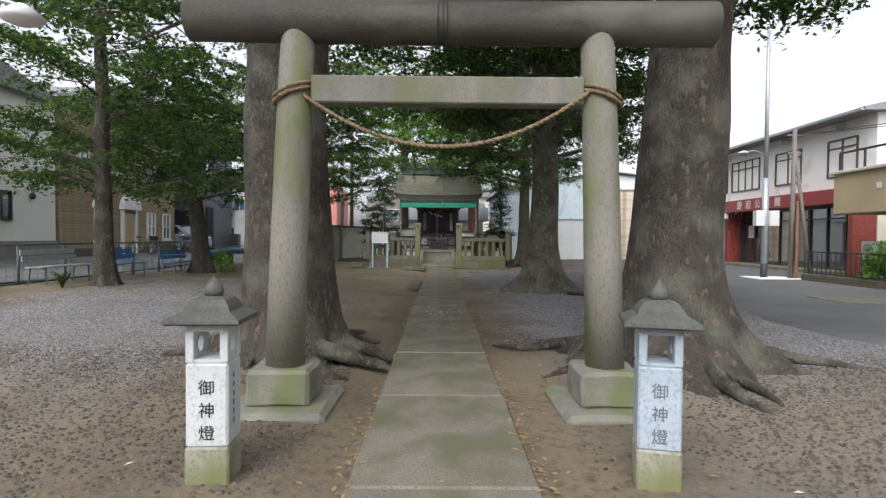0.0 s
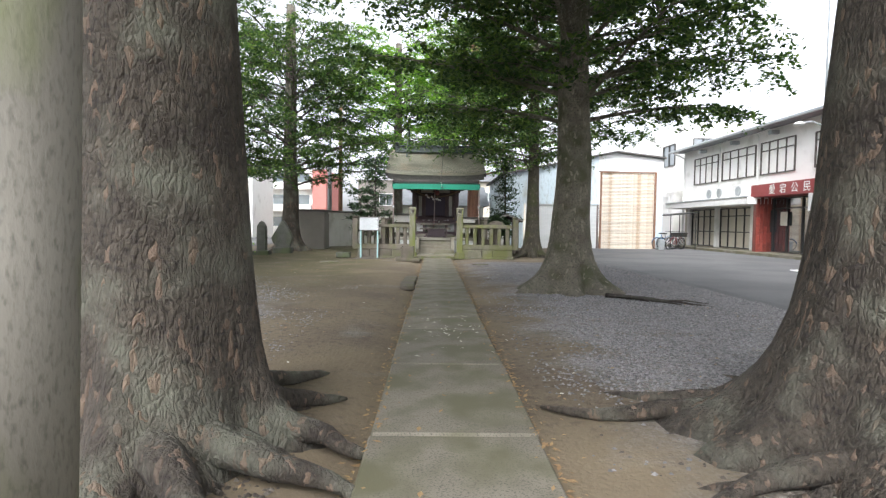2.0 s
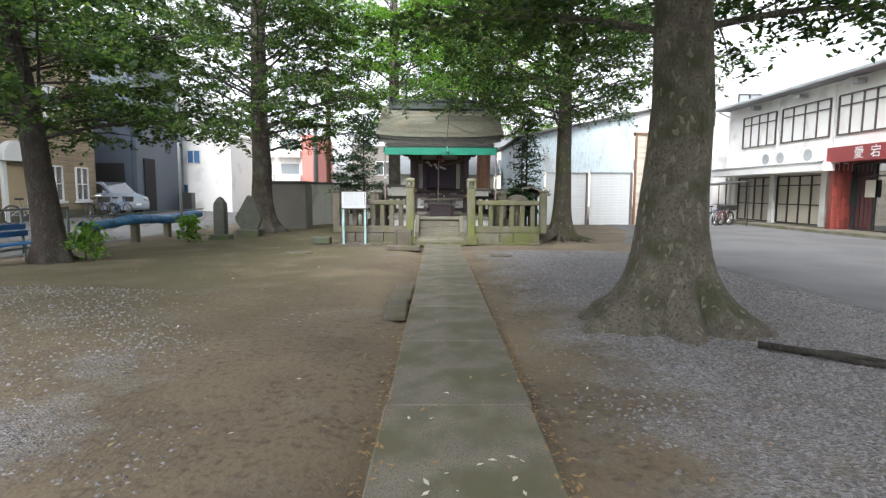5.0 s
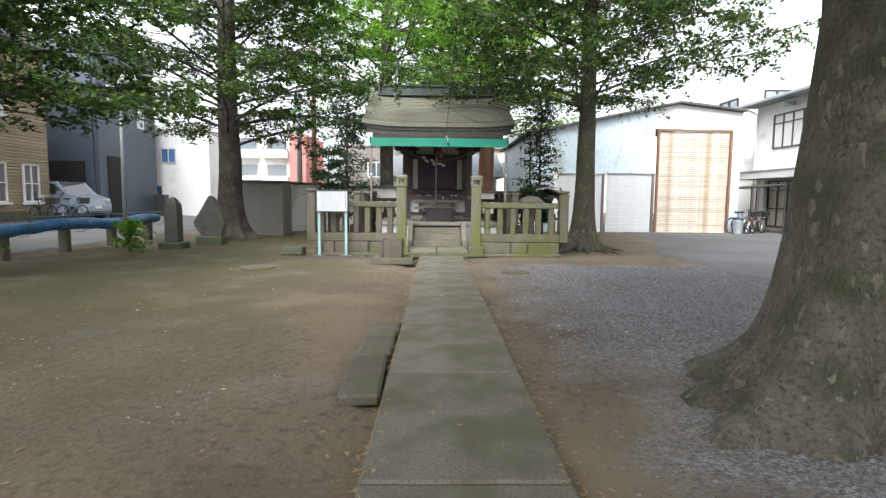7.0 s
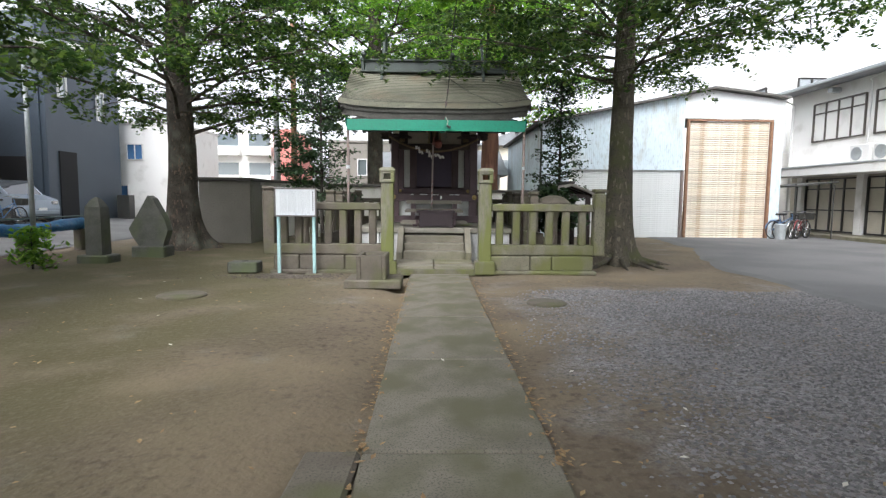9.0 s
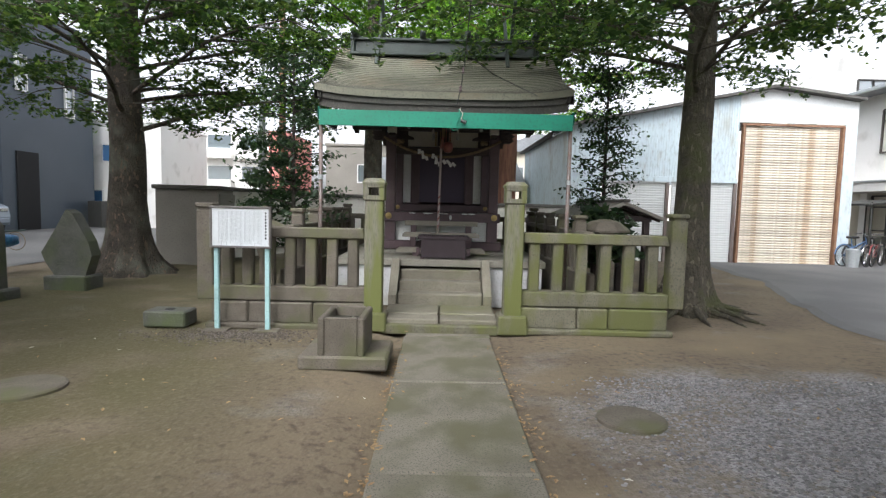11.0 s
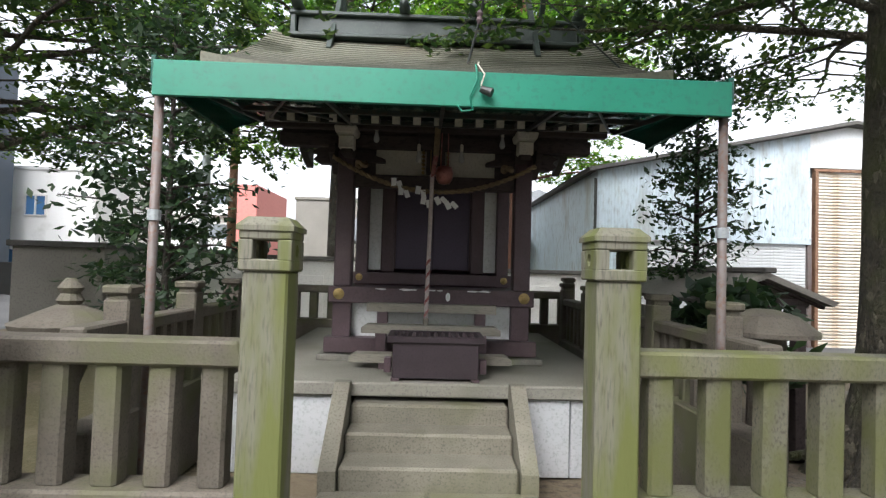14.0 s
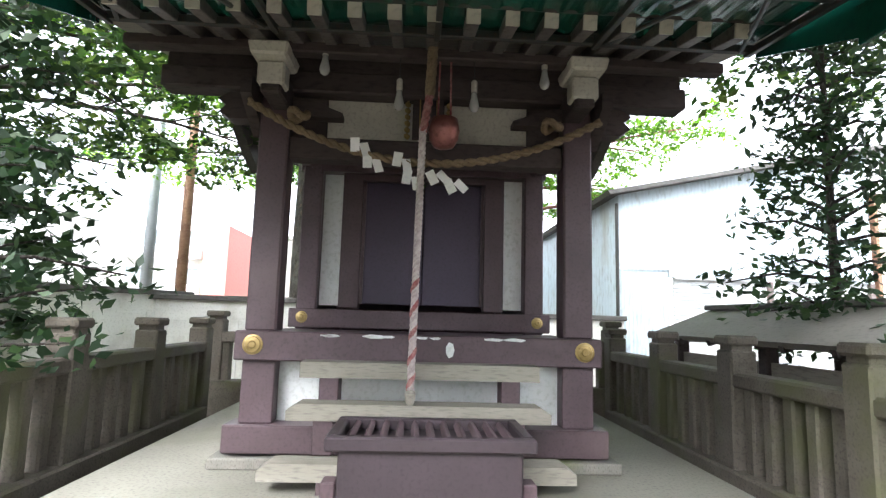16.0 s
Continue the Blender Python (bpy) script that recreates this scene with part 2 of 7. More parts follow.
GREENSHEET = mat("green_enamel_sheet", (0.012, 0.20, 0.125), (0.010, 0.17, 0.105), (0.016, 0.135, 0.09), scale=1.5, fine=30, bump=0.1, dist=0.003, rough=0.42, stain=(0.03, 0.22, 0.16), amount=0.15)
# shaded copy of the canopy green: underside shade is put into the colour
GREENSHADE = mat("green_sheet_in_shade", (0.006, 0.075, 0.05), (0.005, 0.06, 0.04), (0.004, 0.05, 0.034), scale=2, fine=30, bump=0.05, dist=0.003, rough=0.2)
STEEL = mat("dark_steel", (0.03, 0.035, 0.033), (0.025, 0.028, 0.026), (0.06, 0.035, 0.02), scale=6, fine=40, bump=0.1, dist=0.002, rough=0.5)
RUSTPOLE = mat("rusty_grey_pole", (0.16, 0.14, 0.13), (0.13, 0.10, 0.09), (0.14, 0.07, 0.04), scale=6, fine=40, bump=0.15, dist=0.002, rough=0.55)
GALV = mat("galvanised_steel", (0.42, 0.45, 0.46), (0.36, 0.39, 0.40), (0.3, 0.31, 0.31), scale=6, fine=50, bump=0.1, dist=0.002, rough=0.42, metal=0.4)
BRASS = mat("brass", (0.42, 0.31, 0.13), (0.34, 0.25, 0.1), (0.25, 0.18, 0.08), scale=8, fine=60, bump=0.1, dist=0.001, rough=0.35, metal=0.8)
ROPE = mat("straw_rope", (0.25, 0.185, 0.105), (0.18, 0.125, 0.072), (0.10, 0.07, 0.045), scale=20, fine=120, bump=0.6, dist=0.006)
REDROPE = mat("red_cloth", (0.26, 0.06, 0.06), (0.36, 0.20, 0.18), (0.16, 0.04, 0.04), scale=24, fine=90, bump=0.3, dist=0.003)
WHITEROPE = mat("faded_rope", (0.55, 0.50, 0.47), (0.45, 0.38, 0.36), (0.34, 0.27, 0.27), scale=20, fine=90, bump=0.4, dist=0.004)
PAPER = mat("white_paper", (0.82, 0.82, 0.80), (0.77, 0.77, 0.75), (0.7, 0.7, 0.7), scale=4, fine=60, bump=0.05, dist=0.001, rough=0.7)
BELLRED = mat("bell_copper", (0.36, 0.15, 0.13), (0.28, 0.11, 0.10), (0.2, 0.08, 0.07), scale=6, fine=40, bump=0.1, dist=0.002, rough=0.32, metal=0.6)
BULB = mat("bulb_glass", (0.42, 0.42, 0.40), (0.38, 0.38, 0.36), (0.34, 0.34, 0.32), rough=0.12, bump=0)
PRINT = mat("pale_print", (0.30, 0.32, 0.33), (0.26, 0.28, 0.29), (0.34, 0.36, 0.37), bump=0)
BOARDWHITE = mat("weathered_white_board", (0.56, 0.59, 0.60), (0.50, 0.53, 0.54), (0.44, 0.47, 0.48), scale=4, fine=50, bump=0.05, dist=0.001, rough=0.4)
INK = mat("black_ink", (0.02, 0.02, 0.02), (0.03, 0.03, 0.03), (0.015, 0.015, 0.015), bump=0)
GREYINK = mat("worn_lettering", (0.12, 0.13, 0.15), (0.10, 0.11, 0.12), (0.16, 0.17, 0.19), bump=0)
CYANPAINT = mat("pale_cyan_paint", (0.36, 0.55, 0.56), (0.30, 0.48, 0.49), (0.24, 0.36, 0.35), scale=6, fine=40, bump=0.1, dist=0.002, rough=0.5, stain=(0.2, 0.27, 0.2), amount=0.12)
BOARDFRAME = mat("grey_brown_frame", (0.13, 0.12, 0.11), (0.10, 0.09, 0.085), (0.07, 0.065, 0.06), scale=6, fine=60, bump=0.1, dist=0.002, rough=0.5)
BLUEBENCH = mat("blue_paint", (0.03, 0.17, 0.42), (0.025, 0.14, 0.36), (0.02, 0.10, 0.26), scale=5, fine=40, bump=0.1, dist=0.002, rough=0.45)
TARP = mat("blue_tarpaulin", (0.02, 0.16, 0.36), (0.015, 0.11, 0.27), (0.03, 0.22, 0.44), scale=5, fine=16, bump=0.6, dist=0.03, rough=0.4)
FENCEPAINT = mat("green_grey_fence_paint", (0.07, 0.11, 0.10), (0.05, 0.08, 0.075), (0.10, 0.12, 0.11), scale=8, fine=40, bump=0.1, dist=0.002, rough=0.5)
ASPHALT = mat("asphalt", (0.136, 0.136, 0.132), (0.112, 0.112, 0.110), (0.080, 0.080, 0.080), scale=0.5, fine=160, bump=0.35, dist=0.004, stain=(0.096, 0.096, 0.094), amount=0.4, stain_scale=0.5, rough=0.85)
CORRUGATED = mat("blue_grey_corrugated_sheet", (0.56, 0.65, 0.69), (0.50, 0.59, 0.63), (0.36, 0.41, 0.42), scale=0.7, fine=14, bump=0.1, dist=0.004, rough=0.5, stretch=(1, 1, 0.35), stain=(0.36, 0.37, 0.34), amount=0.16, stain_scale=1.6)
WHITESHEET = mat("white_sheet_metal", (0.68, 0.70, 0.69), (0.62, 0.64, 0.63), (0.54, 0.55, 0.54), scale=0.8, fine=20, bump=0.1, dist=0.003, rough=0.5, stain=(0.5, 0.48, 0.42), amount=0.14)
RUSTSHUTTER = mat("rusty_cream_shutter", (0.70, 0.66, 0.57), (0.62, 0.56, 0.46), (0.46, 0.36, 0.26), scale=1.2, fine=9, bump=0.15, dist=0.003, rough=0.6, stretch=(1, 1, 3.5), stain=(0.42, 0.31, 0.20), amount=0.3, stain_scale=2.5, vary=0.16)
RUST = mat("rusted_iron", (0.24, 0.13, 0.075), (0.17, 0.085, 0.05), (0.3, 0.2, 0.12), scale=5, fine=30, bump=0.2, dist=0.004)
HALLWHITE = mat("white_stucco", (0.82, 0.815, 0.785), (0.78, 0.77, 0.74), (0.72, 0.71, 0.68), scale=0.6, fine=30, bump=0.1, dist=0.003, stain=(0.6, 0.59, 0.55), amount=0.16)
CREAMWALL = mat("cream_wall", (0.58, 0.54, 0.44), (0.53, 0.49, 0.40), (0.47, 0.43, 0.35), scale=0.8, fine=30, bump=0.1, dist=0.003)
OCHRE = mat("ochre_wall", (0.46, 0.37, 0.22), (0.42, 0.33, 0.2), (0.36, 0.29, 0.17), scale=0.8, fine=30, bump=0.1, dist=0.003)
REDTILE = mat("red_brown_tile", (0.24, 0.055, 0.04), (0.19, 0.04, 0.03), (0.13, 0.03, 0.025), scale=9, fine=30, bump=0.3, dist=0.006, rough=0.4, vary=0.35)
REDPAINT = mat("dark_red_paint", (0.25, 0.035, 0.035), (0.22, 0.03, 0.03), (0.19, 0.03, 0.03), scale=2, fine=30, bump=0.05, dist=0.002, rough=0.45)
FRAMEBLACK = mat("black_window_frame", (0.03, 0.028, 0.026), (0.025, 0.024, 0.022), (0.04, 0.035, 0.03), bump=0, rough=0.4)
FRAMEBROWN = mat("brown_window_frame", (0.075, 0.062, 0.05), (0.065, 0.054, 0.045), (0.09, 0.075, 0.06), bump=0, rough=0.45)
ALU = mat("white_window_frame", (0.7, 0.7, 0.68), (0.66, 0.66, 0.64), (0.6, 0.6, 0.58), bump=0, rough=0.5)
PANE = glass_mat("window_glass", (0.16, 0.19, 0.2))
PANELIGHT = glass_mat("curtained_glass", (0.42, 0.46, 0.46), 0.1)
# base colour lightened for curtains and reflected sky
PANESKY = glass_mat("sky_toned_glass", (0.2, 0.23, 0.245), 0.04)
PANEDARK = glass_mat("dark_glass", (0.03, 0.035, 0.04))
NAVY = mat("navy_siding", (0.06, 0.08, 0.105), (0.052, 0.07, 0.092), (0.04, 0.053, 0.07), scale=0.6, fine=30, bump=0.1, dist=0.003, rough=0.5)
# near-black paint for the unlit inside of openings that are not cut
BLACKSHADE = mat("black_opening_shade", (0.008, 0.008, 0.009), (0.007, 0.007, 0.008), (0.006, 0.006, 0.006), bump=0)
GREYHOUSE = mat("pale_grey_siding", (0.76, 0.75, 0.70), (0.71, 0.70, 0.65), (0.64, 0.63, 0.58), scale=0.5, fine=20, bump=0.1, dist=0.003)
BLOCKWALL = mat("pale_block_wall", (0.70, 0.69, 0.64), (0.62, 0.61, 0.56), (0.5, 0.49, 0.44), scale=1.2, fine=30, bump=0.2, dist=0.004, stain=(0.38, 0.36, 0.3), amount=0.2)
CAPDARK = mat("dark_wall_coping", (0.11, 0.105, 0.095), (0.085, 0.08, 0.072), (0.06, 0.057, 0.05), scale=4, fine=30, bump=0.2, dist=0.004)
SHEDGREY = mat("grey_brown_shed", (0.25, 0.235, 0.205), (0.215, 0.20, 0.175), (0.17, 0.155, 0.14), scale=1.2, fine=30, bump=0.1, dist=0.003)
REDBLOCK = mat("red_apartment_wall", (0.50, 0.19, 0.16), (0.46, 0.17, 0.145), (0.42, 0.16, 0.135), scale=0.3, fine=8, bump=0)
GREYTILE = mat("grey_roof_tile", (0.23, 0.24, 0.25), (0.18, 0.19, 0.2), (0.13, 0.14, 0.14), scale=2, fine=20, bump=0.2, dist=0.01)
CARWHITE = mat("silver_blue_car_paint", (0.26, 0.30, 0.35), (0.25, 0.29, 0.34), (0.24, 0.28, 0.33), bump=0, rough=0.2)
CARBLUE = mat("blue_car_paint", (0.12, 0.20, 0.34), (0.11, 0.19, 0.32), (0.1, 0.17, 0.3), bump=0, rough=0.2)
RUBBER = mat("black_rubber", (0.02, 0.02, 0.02), (0.016, 0.016, 0.016), (0.03, 0.03, 0.03), bump=0, rough=0.7)
CHROME = mat("chrome", (0.6, 0.6, 0.6), (0.55, 0.55, 0.55), (0.5, 0.5, 0.5), bump=0, rough=0.2, metal=0.9)
WOODPOLE = mat("grey_wooden_pole", (0.19, 0.17, 0.15), (0.15, 0.13, 0.11), (0.1, 0.09, 0.08), scale=3, fine=30, bump=0.3, dist=0.004, stretch=(3, 3, 0.2))
GRAVELSTONE = leaf_mat("gravel", (0.09, 0.088, 0.088), (0.16, 0.156, 0.155), (0.25, 0.243, 0.242), 0.0)
BROWNGRAVEL = leaf_mat("earthy_gravel", (0.04, 0.032, 0.025), (0.075, 0.063, 0.05), (0.14, 0.123, 0.102), 0.0)
BASINDARK = mat("wet_basin_stone", (0.03, 0.028, 0.022), (0.022, 0.021, 0.016), (0.014, 0.013, 0.011), scale=6, fine=60, bump=0.2, dist=0.003, rough=0.35)
DRYLEAF = mat("dry_leaf", (0.30, 0.20, 0.09), (0.22, 0.13, 0.06), (0.36, 0.28, 0.14), scale=4, fine=40, bump=0.1, dist=0.002)
PETAL = mat("pale_litter", (0.62, 0.60, 0.52), (0.52, 0.50, 0.42), (0.42, 0.40, 0.33), scale=4, fine=40, bump=0)


# ---------------------------------------------------------------- building helpers
def link_mesh(name, bm, material, smooth=False):
    me = bpy.data.meshes.new(name)
    bmesh.ops.recalc_face_normals(bm, faces=bm.faces)
    bm.to_mesh(me)
    bm.free()
    me.materials.append(material)
    if smooth:
        me.shade_smooth()
    return new(name, me)


def part(name, bm, material, parent=None, label="", smooth=False):
    ob = link_mesh(name, bm, material, smooth)
    ob.parent = parent
    return tagged(ob, label)


def thing(name, loc, label, category, rz=0.0, group="", kind=""):
    ob = new(name)
    ob.matrix_basis = pose(*loc, 0, 0, rz)
    return tagged(ob, label, category, group, kind)


def structure(name, bm, material, label, category, smooth=False):
    return tagged(link_mesh(name, bm, material, smooth), label, category, kind="structure")


def box(bm, c, s, bevel=0.0, rot=(0, 0, 0), taper=1.0):
    """A box of size s centred on c; taper scales its top."""
    r = bmesh.ops.create_cube(bm, size=1.0)
    vs = r["verts"]
    for v in vs:
        k = taper if v.co.z > 0 else 1.0
        v.co = Vector((v.co.x * s[0] * k, v.co.y * s[1] * k, v.co.z * s[2]))
    if bevel:
        es = list({e for v in vs for e in v.link_edges})
        got = bmesh.ops.bevel(bm, geom=es, offset=bevel, segments=1, affect='EDGES', profile=0.5)
        vs = list({v for f in got["faces"] for v in f.verts} | {v for v in vs if v.is_valid})
        seen, stack = set(vs), list(vs)
        while stack:
            for e in stack.pop().link_edges:
                for w in e.verts:
                    if w not in seen:
                        seen.add(w)
                        stack.append(w)
        vs = list(seen)
    m = pose(*c, *rot)
    for v in vs:
        v.co = m @ v.co
    return bm


def boxes(*specs, bevel=0.0):
    bm = bmesh.new()
    for c, s in specs:
        box(bm, c, s, bevel)
    return bm


def box_bm(c, s, bevel=0.0, rot=(0, 0, 0), taper=1.0):
    return box(bmesh.new(), c, s, bevel, rot, taper)


def tube(bm, pts, radii, seg=8, cap=True):
    """A round bar through pts."""
    pts = [Vector(p) for p in pts]
    if not isinstance(radii, (list, tuple)):
        radii = [radii] * len(pts)
    rings, side = [], None
    for i, p in enumerate(pts):
        d = (pts[min(i + 1, len(pts) - 1)] - pts[max(i - 1, 0)]).normalized()
        if side is None:
            side = d.cross(Vector((0, 0, 1)) if abs(d.z) < 0.9 else Vector((1, 0, 0))).normalized()
        side = (side - d * side.dot(d)).normalized()
        up = d.cross(side)
        rings.append([bm.verts.new(p + (side * math.cos(a) + up * math.sin(a)) * radii[i])
                      for a in (2 * math.pi * k / seg for k in range(seg))])
    for a, b in zip(rings, rings[1:]):
        for k in range(seg):
            bm.faces.new((a[k], a[(k + 1) % seg], b[(k + 1) % seg], b[k]))
    if cap:
        bm.faces.new(rings[0][::-1])
        bm.faces.new(rings[-1])
    return bm


def tube_bm(pts, radii, seg=8):
    return tube(bmesh.new(), pts, radii, seg)


def lathe(profile, seg=16, square=False):
    """A turned shape from (radius, z) rows; square gives four sides."""
    bm, rings = bmesh.new(), []
    n = 4 if square else seg
    for r, z in profile:
        k = math.sqrt(2) if square else 1
        rings.append([bm.verts.new((r * k * math.cos(a), r * k * math.sin(a), z))
                      for a in (2 * math.pi * (i + (0.5 if square else 0)) / n for i in range(n))])
    for a, b in zip(rings, rings[1:]):
        for i in range(n):
            bm.faces.new((a[i], a[(i + 1) % n], b[(i + 1) % n], b[i]))
    bm.faces.new(rings[0][::-1])
    bm.faces.new(rings[-1])
    return bm


def prism(outline, y0, y1, axis='y'):
    """An outline in (x, z) drawn out from y0 to y1, or in (y, z) along x."""
    bm = bmesh.new()
    def at(p, d):
        return (p[0], d, p[1]) if axis == 'y' else (d, p[0], p[1])
    a = [bm.verts.new(at(p, y0)) for p in outline]
    b = [bm.verts.new(at(p, y1)) for p in outline]
    n = len(outline)
    for i in range(n):
        bm.faces.new((a[i], a[(i + 1) % n], b[(i + 1) % n], b[i]))
    bm.faces.new(a[::-1])
    bm.faces.new(b)
    return bm


def lettering(text, size, material, parent, m, name="lettering", gap=None):
    """Characters of the built-in font as flat raised meshes; one under another when gap is given."""
    for i, ch in enumerate(text if gap else [text]):
        cu = bpy.data.curves.new("letters", 'FONT')
        cu.body, cu.size, cu.extrude = ch, size, 0.002
        cu.align_x, cu.align_y = 'CENTER', 'CENTER'
        tmp = new("letters", cu)
        me = bpy.data.meshes.new_from_object(tmp.evaluated_get(bpy.context.evaluated_depsgraph_get()))
        bpy.data.objects.remove(tmp)
        me.materials.clear()
        me.materials.append(material)
        ob = new(name, me)
        ob.parent = parent
        ob.matrix_basis = m @ pose(0, -(gap or 0) * i, 0)


def smooth(a, b, x):
    t = min(1.0, max(0.0, (x - a) / (b - a)))
    return t * t * (3 - 2 * t)


def ground_z(x, y):
    return (0.22 * smooth(-2.4, -6.6, x) * smooth(2, 14, y) * smooth(21, 12, y) - 0.03 * smooth(1.3, 0.7, abs(x - 0.25)) - 0.05 * smooth(-0.62, -0.42, x) * smooth(0.1, -0.1, x) + 0.018 * noise.noise((x * 0.9, y * 0.9, 0))
            + 0.008 * noise.noise((x * 3, y * 3, 5))) * smooth(70, 40, abs(y)) - 0.012


# ---------------------------------------------------------------- ground, roads, path
def build_ground():
    xs = [-400, -150, -60, -30, -20] + list(np.arange(-14, 14.01, 0.2)) + [20, 30, 60, 150, 400]
    ys = [-300, -100, -40, -15, -8, -4] + list(np.arange(-2, 31, 0.2)) + [34, 40, 60, 120, 300, 700]
    verts = [(x, y, ground_z(x, y) if -14 <= x <= 14 else (0.25 if x < 0 else -0.012)) for y in ys for x in xs]
    w = len(xs)
    faces = [(j * w + i, j * w + i + 1, (j + 1) * w + i + 1, (j + 1) * w + i) for j in range(len(ys) - 1) for i in range(w - 1)]
    me = bpy.data.meshes.new("ground")
    me.from_pydata(verts, [], faces)
    me.shade_smooth()
    ob = new("ground", me)
    m = bpy.data.materials.new("earth_and_gravel")
    m.use_nodes = True
    n, l = m.node_tree.nodes, m.node_tree.links
    b = n["Principled BSDF"]
    b.inputs["Roughness"].default_value = 0.95
    tc = n.new("ShaderNodeTexCoord")

    def nz(s, d=6, seed=0.0):
        t = n.new("ShaderNodeTexNoise")
        t.inputs["Scale"].default_value, t.inputs["Detail"].default_value = s, d
        mp = n.new("ShaderNodeMapping")
        mp.inputs["Location"].default_value = (seed, seed, 0)
        l.new(tc.outputs["Object"], mp.inputs[0])
        l.new(mp.outputs[0], t.inputs[0])
        return t.outputs[0]

    def rng(src, lo, hi, a=0.0, c=1.0):
        r = n.new("ShaderNodeMapRange")
        for k, v in zip((1, 2, 3, 4), (lo, hi, a, c)):
            r.inputs[k].default_value = v
        l.new(src, r.inputs[0])
        return r.outputs[0]

    def mth(op, a, c):
        x = n.new("ShaderNodeMath")
        x.operation = op
        for s, v in zip(x.inputs, (a, c)):
            if isinstance(v, float):
                s.default_value = v
            else:
                l.new(v, s)
        return x.outputs[0]

    def mix(f, a, c):
        x = n.new("ShaderNodeMix")
        x.data_type = 'RGBA'
        l.new(f, x.inputs[0])
        for s, v in ((x.inputs[6], a), (x.inputs[7], c)):
            if isinstance(v, tuple):
                s.default_value = (*v, 1)
            else:
                l.new(v, s)
        return x.outputs[2]
    sep = n.new("ShaderNodeSeparateXYZ")
    l.new(tc.outputs["Object"], sep.inputs[0])
    X, Y = sep.outputs[0], sep.outputs[1]
    earth = mix(rng(nz(0.7), 0.35, 0.65), (0.155, 0.122, 0.078), (0.108, 0.084, 0.056))
    earth = mix(rng(nz(14), 0.5, 0.75), earth, (0.058, 0.045, 0.032))
    pale = mix(rng(nz(0.35, 4, 7.0), 0.5, 0.65), earth, (0.178, 0.140, 0.088))
    vor = n.new("ShaderNodeTexVoronoi")
    vor.inputs["Scale"].default_value = 48
    l.new(tc.outputs["Object"], vor.inputs[0])
    grey = n.new("ShaderNodeValToRGB")
    grey.color_ramp.elements[0].color, grey.color_ramp.elements[1].color = (0.11, 0.107, 0.106, 1), (0.33, 0.322, 0.32, 1)
    sv = n.new("ShaderNodeSeparateColor")
    l.new(vor.outputs["Color"], sv.inputs[0])
    l.new(sv.outputs[0], grey.inputs[0])
    # gravel lies in a wide band on the open side and in a patch towards the benches
    right = mth('MULTIPLY', rng(X, 0.95, 2.1), rng(Y, 22.9, 21.2))
    left = mth('MULTIPLY', mth('MULTIPLY', rng(X, -1.8, -2.8), rng(X, -7.5, -6.2)), rng(Y, 13.5, 10.5))
    mask = mth('ADD', mth('MAXIMUM', right, left), rng(nz(1.1, 8, 3.0), 0.3, 0.7, -0.55, 0.5))
    gm = mth('MULTIPLY', rng(mask, 0.2, 0.95), rng(Y, 4.5, 8.0, 0.22, 1.0))
    speck = rng(nz(22, 3, 2.0), 0.56, 0.6)
    col = mix(mth('MULTIPLY', gm, rng(nz(9, 5, 4.0), 0.3, 0.5, 0.45, 1.0)), pale, grey.outputs[0])
    # olive growth towards the shrine, its colour deepened to carry the trees' shade
    moss_and_shade = mth('MULTIPLY', mth('MULTIPLY', rng(X, -0.8, -2.4), rng(Y, 11.0, 18.0)), rng(nz(0.9, 6, 9.0), 0.30, 0.52))
    col = mix(mth('MULTIPLY', moss_and_shade, rng(X, -9.0, -7.0, 0.0, 0.88)), col, (0.074, 0.066, 0.026))
    col = mix(mth('MULTIPLY', speck, 0.2), col, (0.2, 0.165, 0.11))
    l.new(col, b.inputs["Base Color"])
    bp = n.new("ShaderNodeBump")
    bp.inputs["Strength"].default_value, bp.inputs["Distance"].default_value = 1.0, 0.02
    l.new(mth('ADD', mth('MULTIPLY', vor.outputs["Distance"], gm), mth('MULTIPLY', nz(30), 0.6)), bp.inputs["Height"])
    l.new(bp.outputs[0], b.inputs["Normal"])
    me.materials.append(m)
    tagged(ob, "bare brown earth with grey gravel patches and thinly mossy ground darkened for tree shade", "ground", kind="structure")


build_ground()


def build_road(name, inner, outer, z, label):
    """A strip of asphalt between two edges, each a function of y."""
    bm = bmesh.new()
    rows = []
    for y in list(np.arange(-20, 44.1, 0.4)):
        a, c = inner(y), outer(y)
        rows.append([bm.verts.new((a + (c - a) * k / 6, y, z(a + (c - a) * k / 6, y) if k else z(a, y) - 0.03)) for k in (0, 0.1, 1, 3, 6)])
    for p, q in zip(rows, rows[1:]):
        for i in range(4):
            bm.faces.new((p[i], p[i + 1], q[i + 1], q[i]))
    return structure(name, bm, ASPHALT, label, "road")


build_road("road_east", lambda y: 5.75 + 0.35 * noise.noise((y * 0.5, 0, 0)) + 0.12 * noise.noise((y * 2.1, 3, 0)) + 2.2 * smooth(23, 32, y),
           lambda y: 13.6 + 3.2 * smooth(18.5, 20.5, y), lambda x, y: 0.022, "worn grey asphalt yard with a broken edge")
build_road("road_west", lambda y: -9.35, lambda y: -15.95, lambda x, y: 0.24 * smooth(21, 12, y) + 0.035 + (0.26 - 0.24 * smooth(21, 12, y)) * smooth(-10, -15.5, x), "grey asphalt lane beyond the fence")
bm = boxes(((9.4, 12.3, 0.02), (1.5, 1.2, 0.03)))
structure("pavement_patch", bm, SLAB, "pale concrete cover slab set in the asphalt", "slab")

